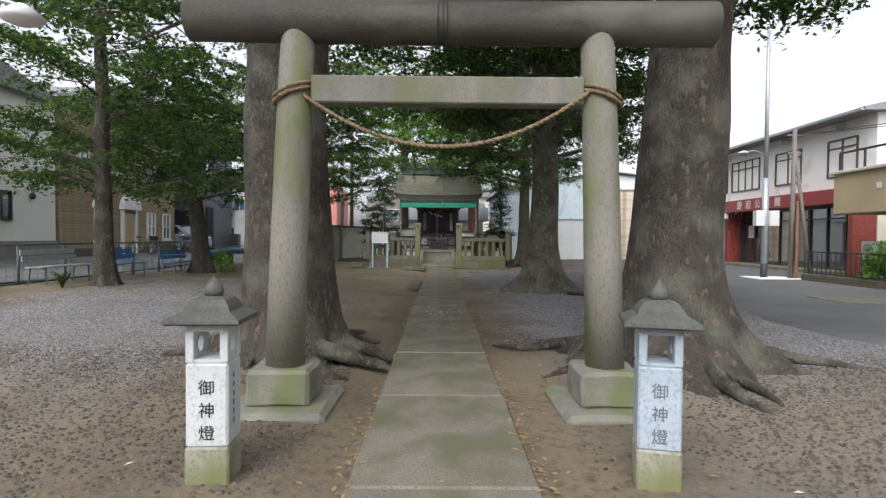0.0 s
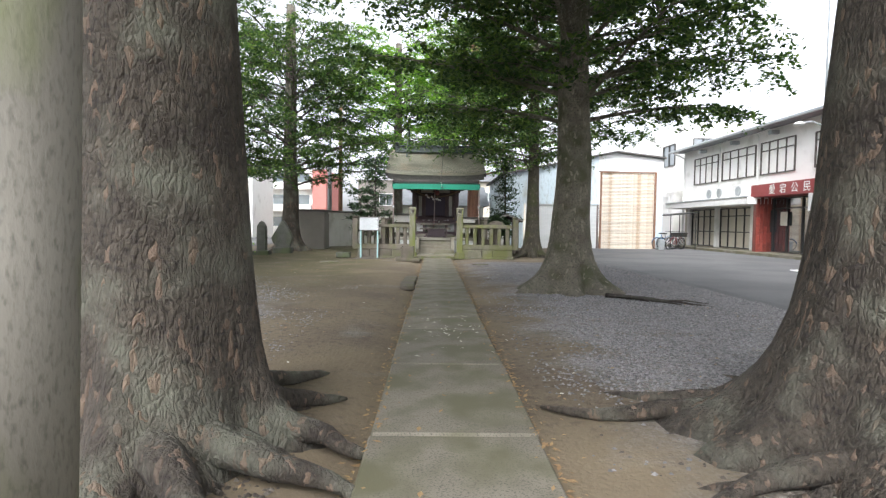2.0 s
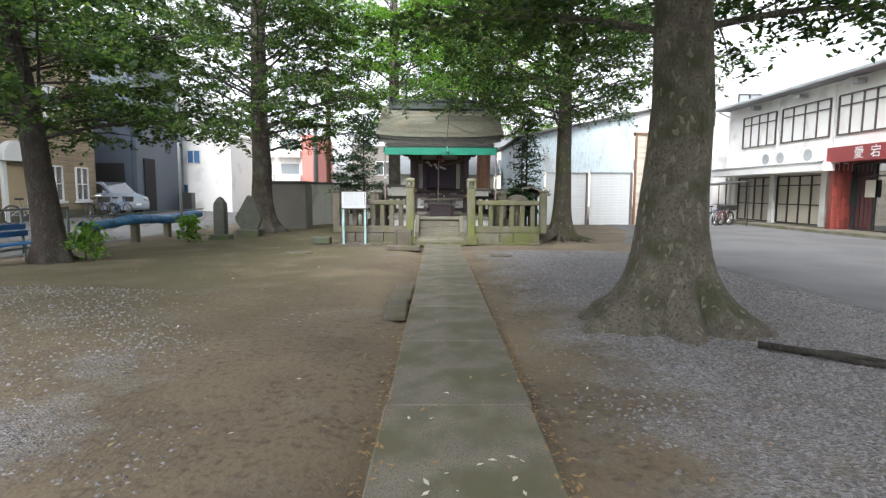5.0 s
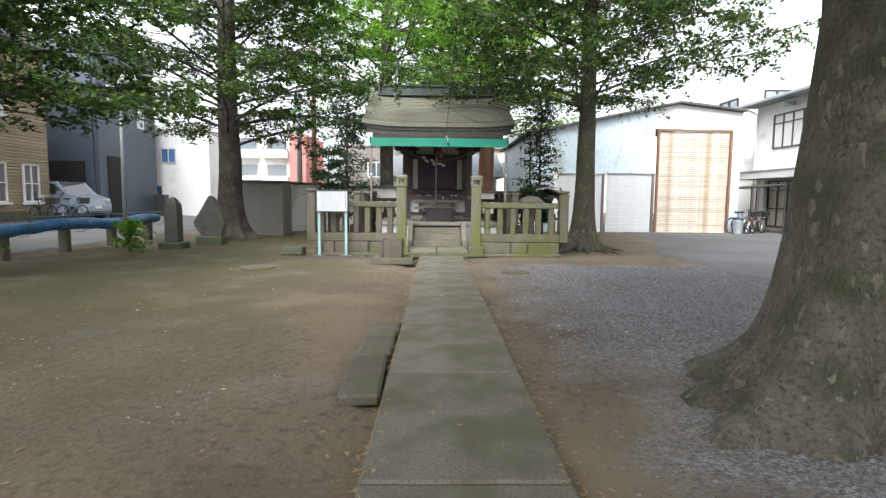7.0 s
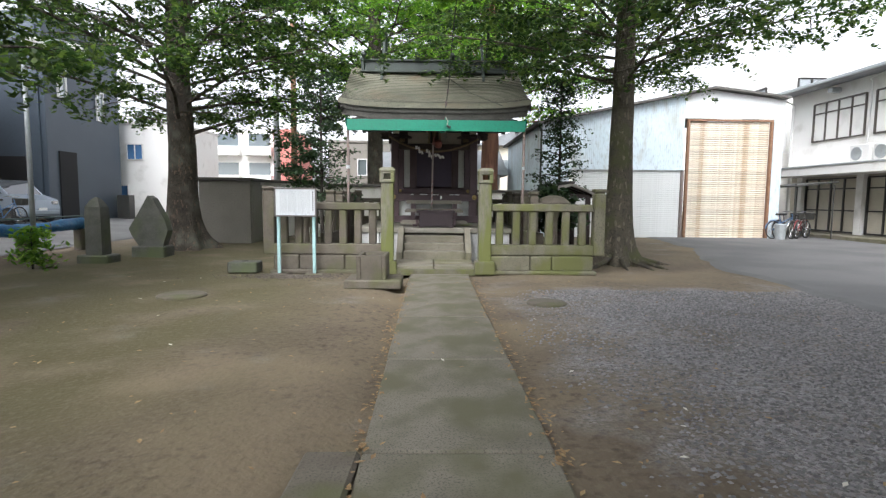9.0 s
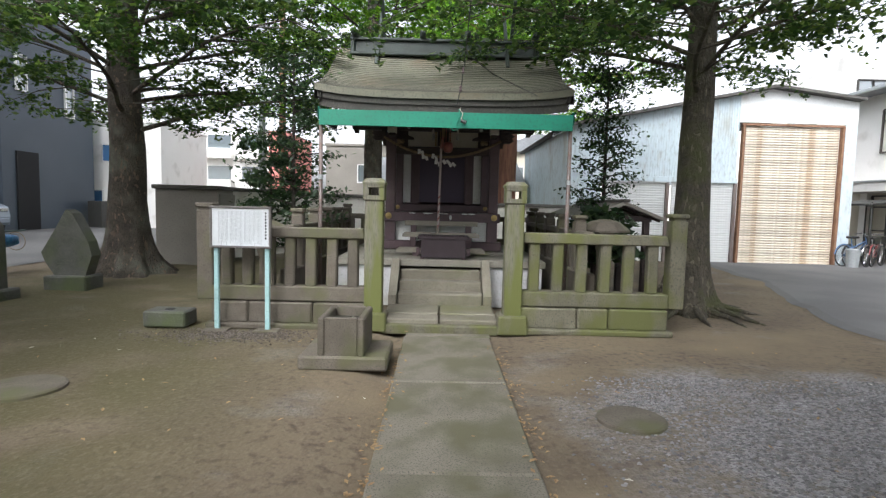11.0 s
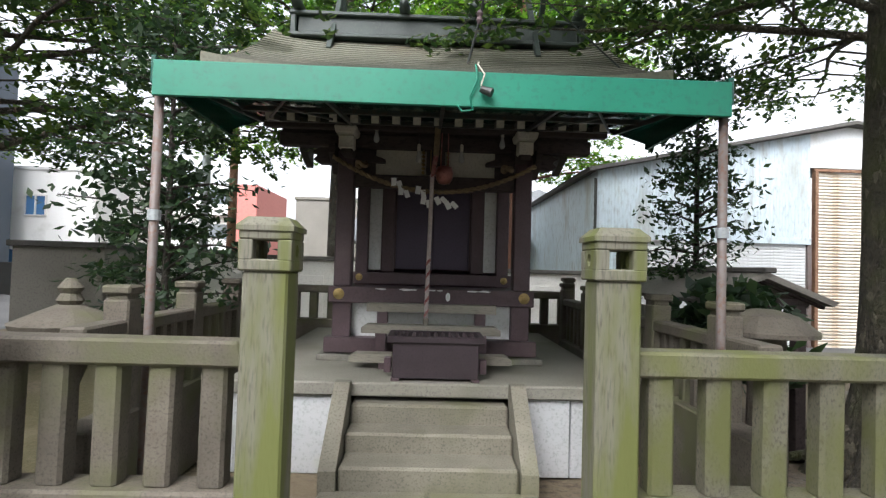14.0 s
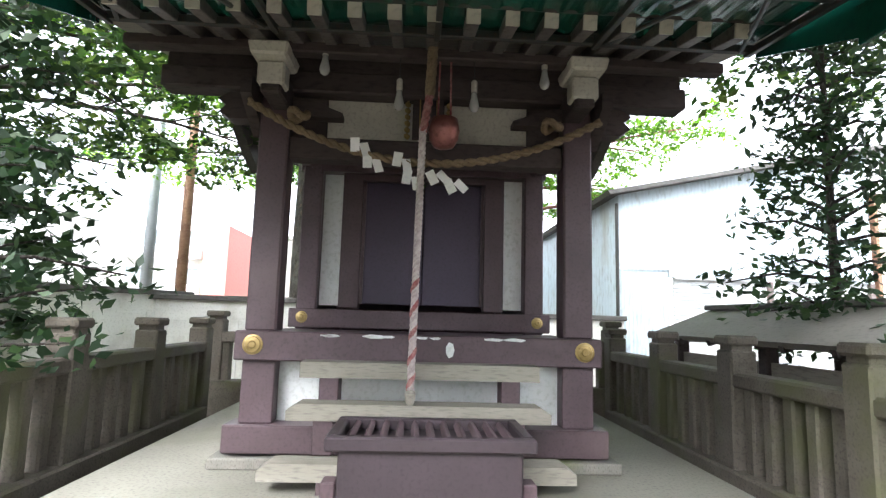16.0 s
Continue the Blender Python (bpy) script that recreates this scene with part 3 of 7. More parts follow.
path = thing("pavement", (0.25, 0, 0), "straight path of mossy grey concrete slabs", "path", kind="structure")
for i in range(17):
    y0 = -3.35 + 1.67 * i
    y1 = min(y0 + 1.67, 23.55)
    bm = box_bm((0, 0, 0), (1.03, y1 - y0 - 0.02, 0.10), 0.014)
    s = part("slab", bm, SLAB, path)
    s.matrix_basis = pose(random.uniform(-0.008, 0.008), (y0 + y1) / 2, -0.038 + random.uniform(-0.003, 0.004), random.uniform(-0.15, 0.15), random.uniform(-0.2, 0.2), random.uniform(-0.15, 0.15))
    if y1 >= 23.5:
        break
side = thing("side_slabs", (-0.44, 15.6, -0.03), "worn flat stones laid beside the path", "slab", kind="structure")
for i, (yc, ln) in enumerate(((-0.62, 0.95), (0.2, 0.62), (0.83, 0.55))):
    s = part("stone", box_bm((0, 0, 0), (0.30, ln - 0.02, 0.09), 0.02), GREYSTONE, side)
    s.matrix_basis = pose(0.01 * i, yc, 0, 1, -1.5, 2 - 2 * i)


# ---------------------------------------------------------------- stone gate and lanterns
def worn_block(w, d, z0, z1, chamfer, seed):
    """A hewn block with chipped, uneven edges."""
    bm = box_bm((0, 0, (z0 + z1) / 2), (w, d, z1 - z0), chamfer)
    bmesh.ops.subdivide_edges(bm, edges=[e for e in bm.edges if e.calc_length() > 0.2], cuts=3, use_grid_fill=True)
    for v in bm.verts:
        n = Vector((noise.noise(v.co * 7 + Vector((seed, 0, 0))), noise.noise(v.co * 7 + Vector((0, seed, 5))), noise.noise(v.co * 6 + Vector((3, 0, seed)))))
        v.co += n * 0.014
    return bm


def build_torii():
    t = thing("torii_gate", (0.27, 4.85, 0), "weathered grey stone shrine gate with algae streaks", "torii gate")
    for sx in (-1, 1):
        x = 1.28 * sx
        lp_ = part("lower_plinth", worn_block(0.80, 0.86, -0.10, 0.03, 0.04, sx + 3), STONE, t)
        lp_.location.x = x
        b = part("base_block", worn_block(0.49, 0.48, 0.02, 0.305, 0.028, sx), STONE, t)
        b.location.x = x
        pts = [(x - 0.0 * sx, 0, 0.30), (x - 0.03 * sx, 0, 1.2), (x - 0.065 * sx, 0, 2.2), (x - 0.1 * sx, 0, 2.95)]
        part("column", tube_bm(pts, [0.152, 0.147, 0.138, 0.13], 28), COLUMNSTONE, t, smooth=True)
    part("tie_beam", box_bm((0, 0, 2.475), (2.14, 0.16, 0.215), 0.012), STONE, t)
    bm = tube_bm([(-2.03, 0, 3.03), (-1, 0, 3.02), (0, 0, 3.015), (1, 0, 3.02), (2.1, 0, 3.03)], [0.172, 0.17, 0.168, 0.17, 0.172], 28)
    part("top_beam", bm, SHADEDBEAM, t, "round stone top beam", smooth=True)
    for k in (-0.02, 0.02, 0.05):
        ring = [(k - 0.06, 0.177 * math.sin(a), 3.016 + 0.177 * math.cos(a)) for a in np.linspace(0, 2 * math.pi, 20)]
        part("wire", tube_bm(ring, 0.005, 5), STEEL, t, "thin wire wound round the beam")
    return t


build_torii()


def twisted(pts, r, pitch, seg=7, strands=2):
    """A rope of strands wound round the line of pts."""
    bm = bmesh.new()
    pts = [Vector(p) for p in pts]
    for s in range(strands):
        line, run = [], 0.0
        for i, p in enumerate(pts):
            d = (pts[min(i + 1, len(pts) - 1)] - pts[max(i - 1, 0)]).normalized()
            run += (p - pts[max(i - 1, 0)]).length
            a = run / pitch * 2 * math.pi + s * 2 * math.pi / strands
            u = d.cross(Vector((0.1, 1, 0.2))).normalized()
            line.append(p + (u * math.cos(a) + d.cross(u) * math.sin(a)) * r * 0.5)
        tube(bm, line, r * 0.62, seg)
    return bm


def sag(p, q, drop, n=60):
    p, q = Vector(p), Vector(q)
    return [p.lerp(q, k / n) - Vector((0, 0, drop * 4 * (k / n) * (1 - k / n))) for k in range(n + 1)]


rope = thing("straw_rope", (0.27, 4.85, 2.4), "thin twisted straw rope strung between the gate columns", "rope")
part("strand", twisted(sag((-1.12, -0.1, 0.02), (1.12, -0.1, 0.08), 0.42, 90), 0.018, 0.09), ROPE, rope, smooth=True)
for sx in (-1, 1):
    for dz in (0.0, 0.04):
        ring = [(sx * 1.21 + 0.16 * math.cos(a), 0.16 * math.sin(a), 0.03 + dz + 0.06 * math.cos(a) * -sx) for a in np.linspace(0, 2 * math.pi, 40)]
        part("knot", twisted(ring, 0.016, 0.08), ROPE, rope, smooth=True)


def build_lantern(loc, paint, ink, label, rz):
    t = thing("stone_lantern", loc, label, "lantern", rz, group="lantern posts by the gate")
    part("foot", box_bm((0, 0, 0.06), (0.234, 0.234, 0.30), 0.012), ALGAE, t, "algae-stained concrete foot")
    part("shaft", box_bm((0, 0, 0.435), (0.225, 0.225, 0.455), 0.012), paint, t)
    # fire box with an opening through it
    for sx in (-1, 1):
        for sy in (-1, 1):
            part("corner_post", box_bm((sx * 0.09, sy * 0.09, 0.75), (0.044, 0.044, 0.17), 0.004), paint, t)
    part("fire_box_floor", box_bm((0, 0, 0.671), (0.215, 0.215, 0.018), 0.002), paint, t)
    part("fire_box_top", box_bm((0, 0, 0.855), (0.225, 0.225, 0.045), 0.004), paint, t)
    for sx in (-1, 1):
        bm = bmesh.new()
        for a in range(20):
            t0, t1 = 2 * math.pi * a / 20, 2 * math.pi * (a + 1) / 20
            def rim(q):
                k = 0.078 / max(abs(math.cos(q)), abs(math.sin(q)))
                return k * math.cos(q), k * math.sin(q)
            x = sx * 0.1
            p = [(x, 0.04 * math.cos(t0), 0.755 + 0.048 * math.sin(t0)), (x, 0.04 * math.cos(t1), 0.755 + 0.048 * math.sin(t1)),
                 (x, rim(t1)[0], 0.755 + rim(t1)[1]), (x, rim(t0)[0], 0.755 + rim(t0)[1])]
            f = [bm.verts.new(v) for v in p]
            g = [bm.verts.new((v[0] - sx * 0.03, v[1], v[2])) for v in p]
            bm.faces.new(f)
            bm.faces.new(g[::-1])
            bm.faces.new((f[0], f[1], g[1], g[0]))
        bmesh.ops.remove_doubles(bm, verts=bm.verts, dist=0.0005)
        part("side_panel", bm, paint, t, "side panel with a round hole")
    prof = [(0.185, 0.875), (0.195, 0.885), (0.192, 0.905), (0.125, 0.94), (0.115, 0.965), (0.09, 1.0), (0.05, 1.015)]
    part("roof", lathe(prof, square=True), LANTERNROOF, t, "dark weathered pyramid roof")
    prof = [(0.03, 1.01), (0.05, 1.02), (0.052, 1.05), (0.042, 1.075), (0.016, 1.1), (0.004, 1.125)]
    part("finial", lathe(prof, 14), LANTERNROOF, t, "onion-shaped finial", smooth=True)
    lettering("御神燈", 0.088, ink, t, pose(0.0, -0.1145, 0.525, 90), gap=0.122)
    for k in range(6):
        part("faded_character", box_bm((0.1135, -0.02, 0.58 - 0.05 * k), (0.003, 0.02, 0.03)), GREYINK, t)
    return t


build_lantern((-1.03, 3.52, -0.02), WHITEPAINT, INK, "white-painted concrete lantern post with black lettering", 3)
build_lantern((1.43, 3.50, -0.02), BLUEPAINT, GREYINK, "grey-blue concrete lantern post with worn lettering", -14)


# ---------------------------------------------------------------- trees
def leaves_mesh(name, pos, nor, size, material, parent, stretch=1.7):
    """Many separate kite-shaped leaves at the places pos with the normals nor."""
    k = len(pos)
    rng_ = np.random.default_rng(k)
    nor = nor / np.linalg.norm(nor, axis=1, keepdims=True)
    any_ = rng_.normal(size=(k, 3))
    u = np.cross(nor, any_)
    u /= np.linalg.norm(u, axis=1, keepdims=True)
    v = np.cross(nor, u)
    s = (size * rng_.uniform(0.65, 1.3, k))[:, None]
    bend = nor * s * 0.12
    quad = np.stack([pos - u * s * stretch / 2, pos + v * s * 0.45 - bend, pos + u * s * stretch / 2, pos - v * s * 0.45 - bend], 1)
    me = bpy.data.meshes.new(name)
    me.vertices.add(4 * k)
    me.vertices.foreach_set("co", quad.reshape(-1).astype(np.float32))
    me.loops.add(4 * k)
    me.loops.foreach_set("vertex_index", np.arange(4 * k, dtype=np.int32))
    me.polygons.add(k)
    me.polygons.foreach_set("loop_start", np.arange(0, 4 * k, 4, dtype=np.int32))
    me.update(calc_edges=True)
    me.materials.append(material)
    ob = new(name, me)
    ob.parent = parent
    return ob


def build_tree(loc, label, r, height, limbs, seed, bark=BARK, leaf=LEAF, lean=(0, 0), flare=0.5, roots=9, root_len=1.0, h0=3.2, h1=7.5,
               spread=4.0, droop=0.25, rise=0.35, leaf_size=0.075, per_twig=24, subs=11, toward=None, category="tree", skip=None, bulge=0.0, rcap=1.0, twigs=6, cone=0.5, shape=None):
    rnd = random.Random(seed)
    nr = np.random.default_rng(seed)
    t = thing("tree", loc, label, category)
    # trunk with buttresses
    bm, rings, seg = bmesh.new(), [], 40
    zs = [-0.25, -0.05, 0.06, 0.15, 0.26, 0.4, 0.58, 0.8, 1.1, 1.5, 2.0, 2.6, 3.3, 4.2, height * 0.7, height]
    lobes = [(2 * math.pi * i / roots + rnd.uniform(-0.25, 0.25), rnd.uniform(0.6, 1.25)) for i in range(roots)]
    trunk_line = []
    for z in zs:
        f = max(z, 0) / height
        cx, cy = lean[0] * f ** 1.2 * height, lean[1] * f ** 1.2 * height
        cx += 0.05 * noise.noise((seed, z * 0.6, 0))
        cy += 0.05 * noise.noise((seed, z * 0.6, 9))
        trunk_line.append(Vector((cx, cy, z)))
        base = r * (1 - 0.45 * f * rcap) + r * bulge * math.exp(-((z - 2.3) / 1.1) ** 2)
        ring = []
        for k in range(seg):
            a = 2 * math.pi * k / seg
            lob = 0.0
            for la, lw in lobes:
                d = abs((a - la + math.pi) % (2 * math.pi) - math.pi)
                lob = max(lob, lw * math.exp(-(d / (0.27 + 0.1 * max(z, 0))) ** 2))
            rad = base + flare * r * math.exp(-max(z, 0) / 0.6) * cone + flare * r * 1.6 * lob * math.exp(-max(z, 0) / 0.25)
            rad += 0.22 * flare * r * lob * math.exp(-max(z, 0) / 1.2)
            rad *= 1 + 0.05 * noise.noise((math.cos(a) * 1.5 + seed, math.sin(a) * 1.5, z * 0.8)) + 0.025 * noise.noise((math.cos(a) * 5, math.sin(a) * 5 + seed, z * 2))
            ring.append(bm.verts.new((cx + rad * math.cos(a), cy + rad * math.sin(a), z)))
        rings.append(ring)
    for p, q in zip(rings, rings[1:]):
        for k in range(seg):
            bm.faces.new((p[k], p[(k + 1) % seg], q[(k + 1) % seg], q[k]))
    bm.faces.new(rings[-1])
    part("trunk", bm, bark, t, smooth=True)
    runners = [(la + rnd.uniform(-0.35, 0.35), lw * q) for la, lw in lobes for q in ((1.0, 0.62, 0.45) if root_len > 0.9 else (1.0,))]
    for la, lw in runners if root_len else ():
        ln, pts, rad, a = root_len * lw * rnd.uniform(0.6, 1.2), [], [], la
        x, y = 1.0 * r * math.cos(a), 1.0 * r * math.sin(a)
        for k in range(9):
            f = k / 8
            pts.append((x, y, (0.19 if root_len > 0.9 else 0.12) * (1 - f) ** 1.3 * lw - 0.035 * f ** 2 + 0.025 * noise.noise((seed + la, f * 4, 0))))
            rad.append((r * (0.21 if root_len > 0.9 else 0.17) * lw * (1 - f) ** 0.7 + 0.012) * (1 + 0.25 * noise.noise((seed + la * 3, f * 5, 4))))
            a += rnd.uniform(-0.3, 0.3)
            x, y = x + math.cos(a) * ln / 8, y + math.sin(a) * ln / 8
        part("root", tube_bm(pts, rad, 9), bark, t, smooth=True)
    # limbs, branches and sprays of leaves
    P, N = [], []

    def trunk_at(z):
        for p, q in zip(trunk_line, trunk_line[1:]):
            if p.z <= z <= q.z:
                return p.lerp(q, (z - p.z) / (q.z - p.z))
        return trunk_line[-1]
    for i in range(limbs):
        f = i / max(1, limbs - 1)
        z = h0 + (h1 - h0) * f + rnd.uniform(-0.2, 0.2)
        az = i * 2.399 + rnd.uniform(-0.35, 0.35)
        if toward is not None and rnd.random() < toward[1]:
            az = radians(toward[0]) + rnd.uniform(-0.9, 0.9)
        ln = spread * (1 - 0.35 * f) * rnd.uniform(0.75, 1.15)
        if shape:
            ln *= shape(az, z)
        if skip and skip(az, z):
            continue
        p, d = trunk_at(min(z, height)).copy(), Vector((math.cos(az), math.sin(az), rise + 0.35 * f))
        d.normalize()
        line, n = [p.copy()], 8
        for k in range(n):
            d.z -= droop / n * (1 + k / n)
            d.x += rnd.uniform(-0.12, 0.12)
            d.y += rnd.uniform(-0.12, 0.12)
            d.normalize()
            p = p + d * ln / n
            line.append(p.copy())
        r0 = max(0.022, r * 0.13 * (1 - 0.5 * f))
        wood = bmesh.new()
        tube(wood, line, [r0 * (1 - k / n) ** 0.8 + 0.007 for k in range(n + 1)], 6, cap=False)
        for s in range(subs):
            u = 0.1 + 0.9 * (s + rnd.random()) / subs
            j = min(n - 1, int(u * n))
            o = line[j].lerp(line[j + 1], u * n - j)
            dd = (line[j + 1] - line[j]).normalized()
            sd = dd.cross(Vector((0, 0, 1))).normalized() * (1 if s % 2 else -1)
            bd = (dd * rnd.uniform(0.3, 1.0) + sd * rnd.uniform(0.5, 1.1) + Vector((0, 0, rnd.uniform(-0.22, 0.3)))).normalized()
            bl = ln * (0.42 - 0.22 * u) * rnd.uniform(0.8, 1.3)
            e = o + bd * bl - Vector((0, 0, 0.1 * bl))
            tube(wood, [o, o.lerp(e, 0.5) + Vector((0, 0, 0.04 * bl)), e], [0.016, 0.011, 0.005], 4, cap=False)
            for w in range(twigs):
                v = 0.25 + 0.75 * (w + rnd.random()) / twigs
                q = o.lerp(e, v)
                td = (bd * rnd.uniform(0.2, 0.9) + bd.cross(Vector((0, 0, 1))) * (1 if w % 2 else -1) * rnd.uniform(0.5, 1) + Vector((0, 0, rnd.uniform(-0.6, 0.15)))).normalized()
                tl = rnd.uniform(0.3, 0.65)
                k = per_twig
                along = nr.uniform(0.0, 1.0, k)[:, None]
                lat = np.cross(np.array(td), (0, 0, 1.0))
                P.append(np.array(q) + np.array(td) * tl * along + lat * nr.normal(0, 0.085, k)[:, None] * (1.2 - along * 0.6) + np.array((0, 0, 1.0)) * (nr.normal(0, 0.045, k)[:, None] - 0.13 * along ** 2))
                N.append(np.array((0, 0, 1.0)) + nr.normal(0, 0.5, (k, 3)))
        part("limb", wood, bark, t, smooth=True)
    if P:
        crown = leaves_mesh("crown", np.concatenate(P), np.concatenate(N), leaf_size * 0.82, leaf, t)
        crown["kind"] = "stuff"
    return t


build_tree((-1.48, 6.65, 0), "massive zelkova trunk with buttress roots behind the gate", 0.47, 9.5, 38, 11, flare=0.6, roots=11, root_len=1.05, cone=0.06, rcap=0.5, toward=(75, 0.25), h0=3.7, h1=9.2, spread=6.2, leaf_size=0.08)
build_tree((2.74, 6.45, 0), "massive leaning zelkova with spreading roots beside the gate", 0.42, 9.5, 36, 23, flare=0.85, roots=11, root_len=1.8, lean=(0.07, 0.02), cone=0.88, h0=3.9, h1=9.2, spread=5.6, toward=(20, 0.2), bulge=0.1, rcap=0.4, leaf_size=0.08)
build_tree((2.88, 14.4, 0), "tall zelkova with lichened bark and flared roots", 0.37, 10, 60, 37, bark=BARKMOSS, flare=0.95, roots=15, root_len=0.5, cone=0.62, h0=3.4, h1=9.2, spread=5.0, leaf_size=0.085, shape=lambda a, z: 0.78 if math.cos(a) > 0.3 else 1.0)
build_tree((4.12, 25.55, 0), "slender zelkova with mossy bark beside the stone fence", 0.26, 9, 46, 41, bark=BARKOLIVE, flare=0.9, roots=9, root_len=1.3, toward=(205, 0.22), h0=3.5, h1=8.5, spread=5.2, leaf_size=0.085)
build_tree((-6.45, 28.5, 0), "tall straight tree behind the memorial stones", 0.36, 11, 44, 53, flare=0.8, roots=9, root_len=0.6, h0=3.0, h1=9.0, spread=6.0, leaf_size=0.09)
build_tree((-7.95, 19.4, 0.03), "dark leaning cherry tree beside the fence", 0.28, 6.8, 32, 67, bark=DARKBARK, lean=(-0.14, 0.03), flare=0.4, roots=6, root_len=0.3, h0=2.4, h1=5.9, spread=4.8, rise=0.3, leaf_size=0.09)
build_tree((-7.1, 12.5, 0.18), "young maple with pale bark beside the benches", 0.19, 6.5, 15, 71, bark=BARK, leaf=LEAF, flare=0.35, roots=6, root_len=0.3, h0=2.0, h1=6, spread=3.3, rise=0.35, leaf_size=0.075, lean=(-0.02, 0))
build_tree((2.45, 36.2, 0), "tall cedar with shredded red-brown bark behind the shrine", 0.36, 12, 38, 83, bark=CEDARBARK, flare=0.3, roots=8, root_len=0, h0=4.2, h1=10.5, spread=5.5, leaf_size=0.095, rcap=0.6, leaf=LEAFLIGHT)
build_tree((-1.9, 33.5, 0), "tall leafy tree behind the shrine", 0.3, 11, 32, 89, flare=0.4, root_len=0, h0=4.2, h1=10, spread=5.5, leaf=LEAFLIGHT, leaf_size=0.1)


# ---------------------------------------------------------------- shrine precinct
PX = 0.157     # the shrine's axis


def build_terrace():
    t = thing("stone_terrace", (PX, 24.95, 0), "low platform with white-painted sides and concrete top", "terrace", kind="structure")
    part("top_slab", box_bm((0.0, 2.33, 0.68), (3.30, 3.74, 0.11), 0.012), TERRACETOP, t, "grey concrete top")
    for sx in (-1, 1):
        for k in range(2):
            part("side_panel", box_bm((sx * (0.92 + 0.46 * k), 0.58, 0.305), (0.452, 0.14, 0.63), 0.006), WHITEPAINT, t, "white-painted stone panel")
        part("flank", box_bm((sx * 1.55, 2.4, 0.305), (0.14, 3.4, 0.63), 0.006), WHITEPAINT, t)
    for z, y in ((0.30, -0.19), (0.44, 0.11), (0.585, 0.37)):
        part("step", box_bm((0, y + 0.2, z - 0.11), (1.24, 0.40, 0.22), 0.018), STEPSTONE, t)
    for sx in (-1, 1):
        out = [(-0.22, 0.1), (-0.22, 0.28), (0.36, 0.755), (0.46, 0.755), (0.46, 0.1)]
        part("cheek_stone", prism(out, sx * 0.69 - 0.06, sx * 0.69 + 0.06, 'x'), STEPSTONE, t, "slanting stone cheek beside the steps")
    for x, w in ((-0.38, 0.72), (0.37, 0.74)):
        part("landing_slab", box_bm((x, -0.50, 0.06), (w, 0.62, 0.17), 0.012), STEPSTONE, t)
        part("landing_slab", box_bm((x, -0.99, 0.052), (w, 0.34, 0.16), 0.012), STEPSTONE, t)
    part("landing_kerb", box_bm((0, -1.22, 0.02), (1.46, 0.12, 0.12), 0.012), MOSSY, t)
    return t


build_terrace()


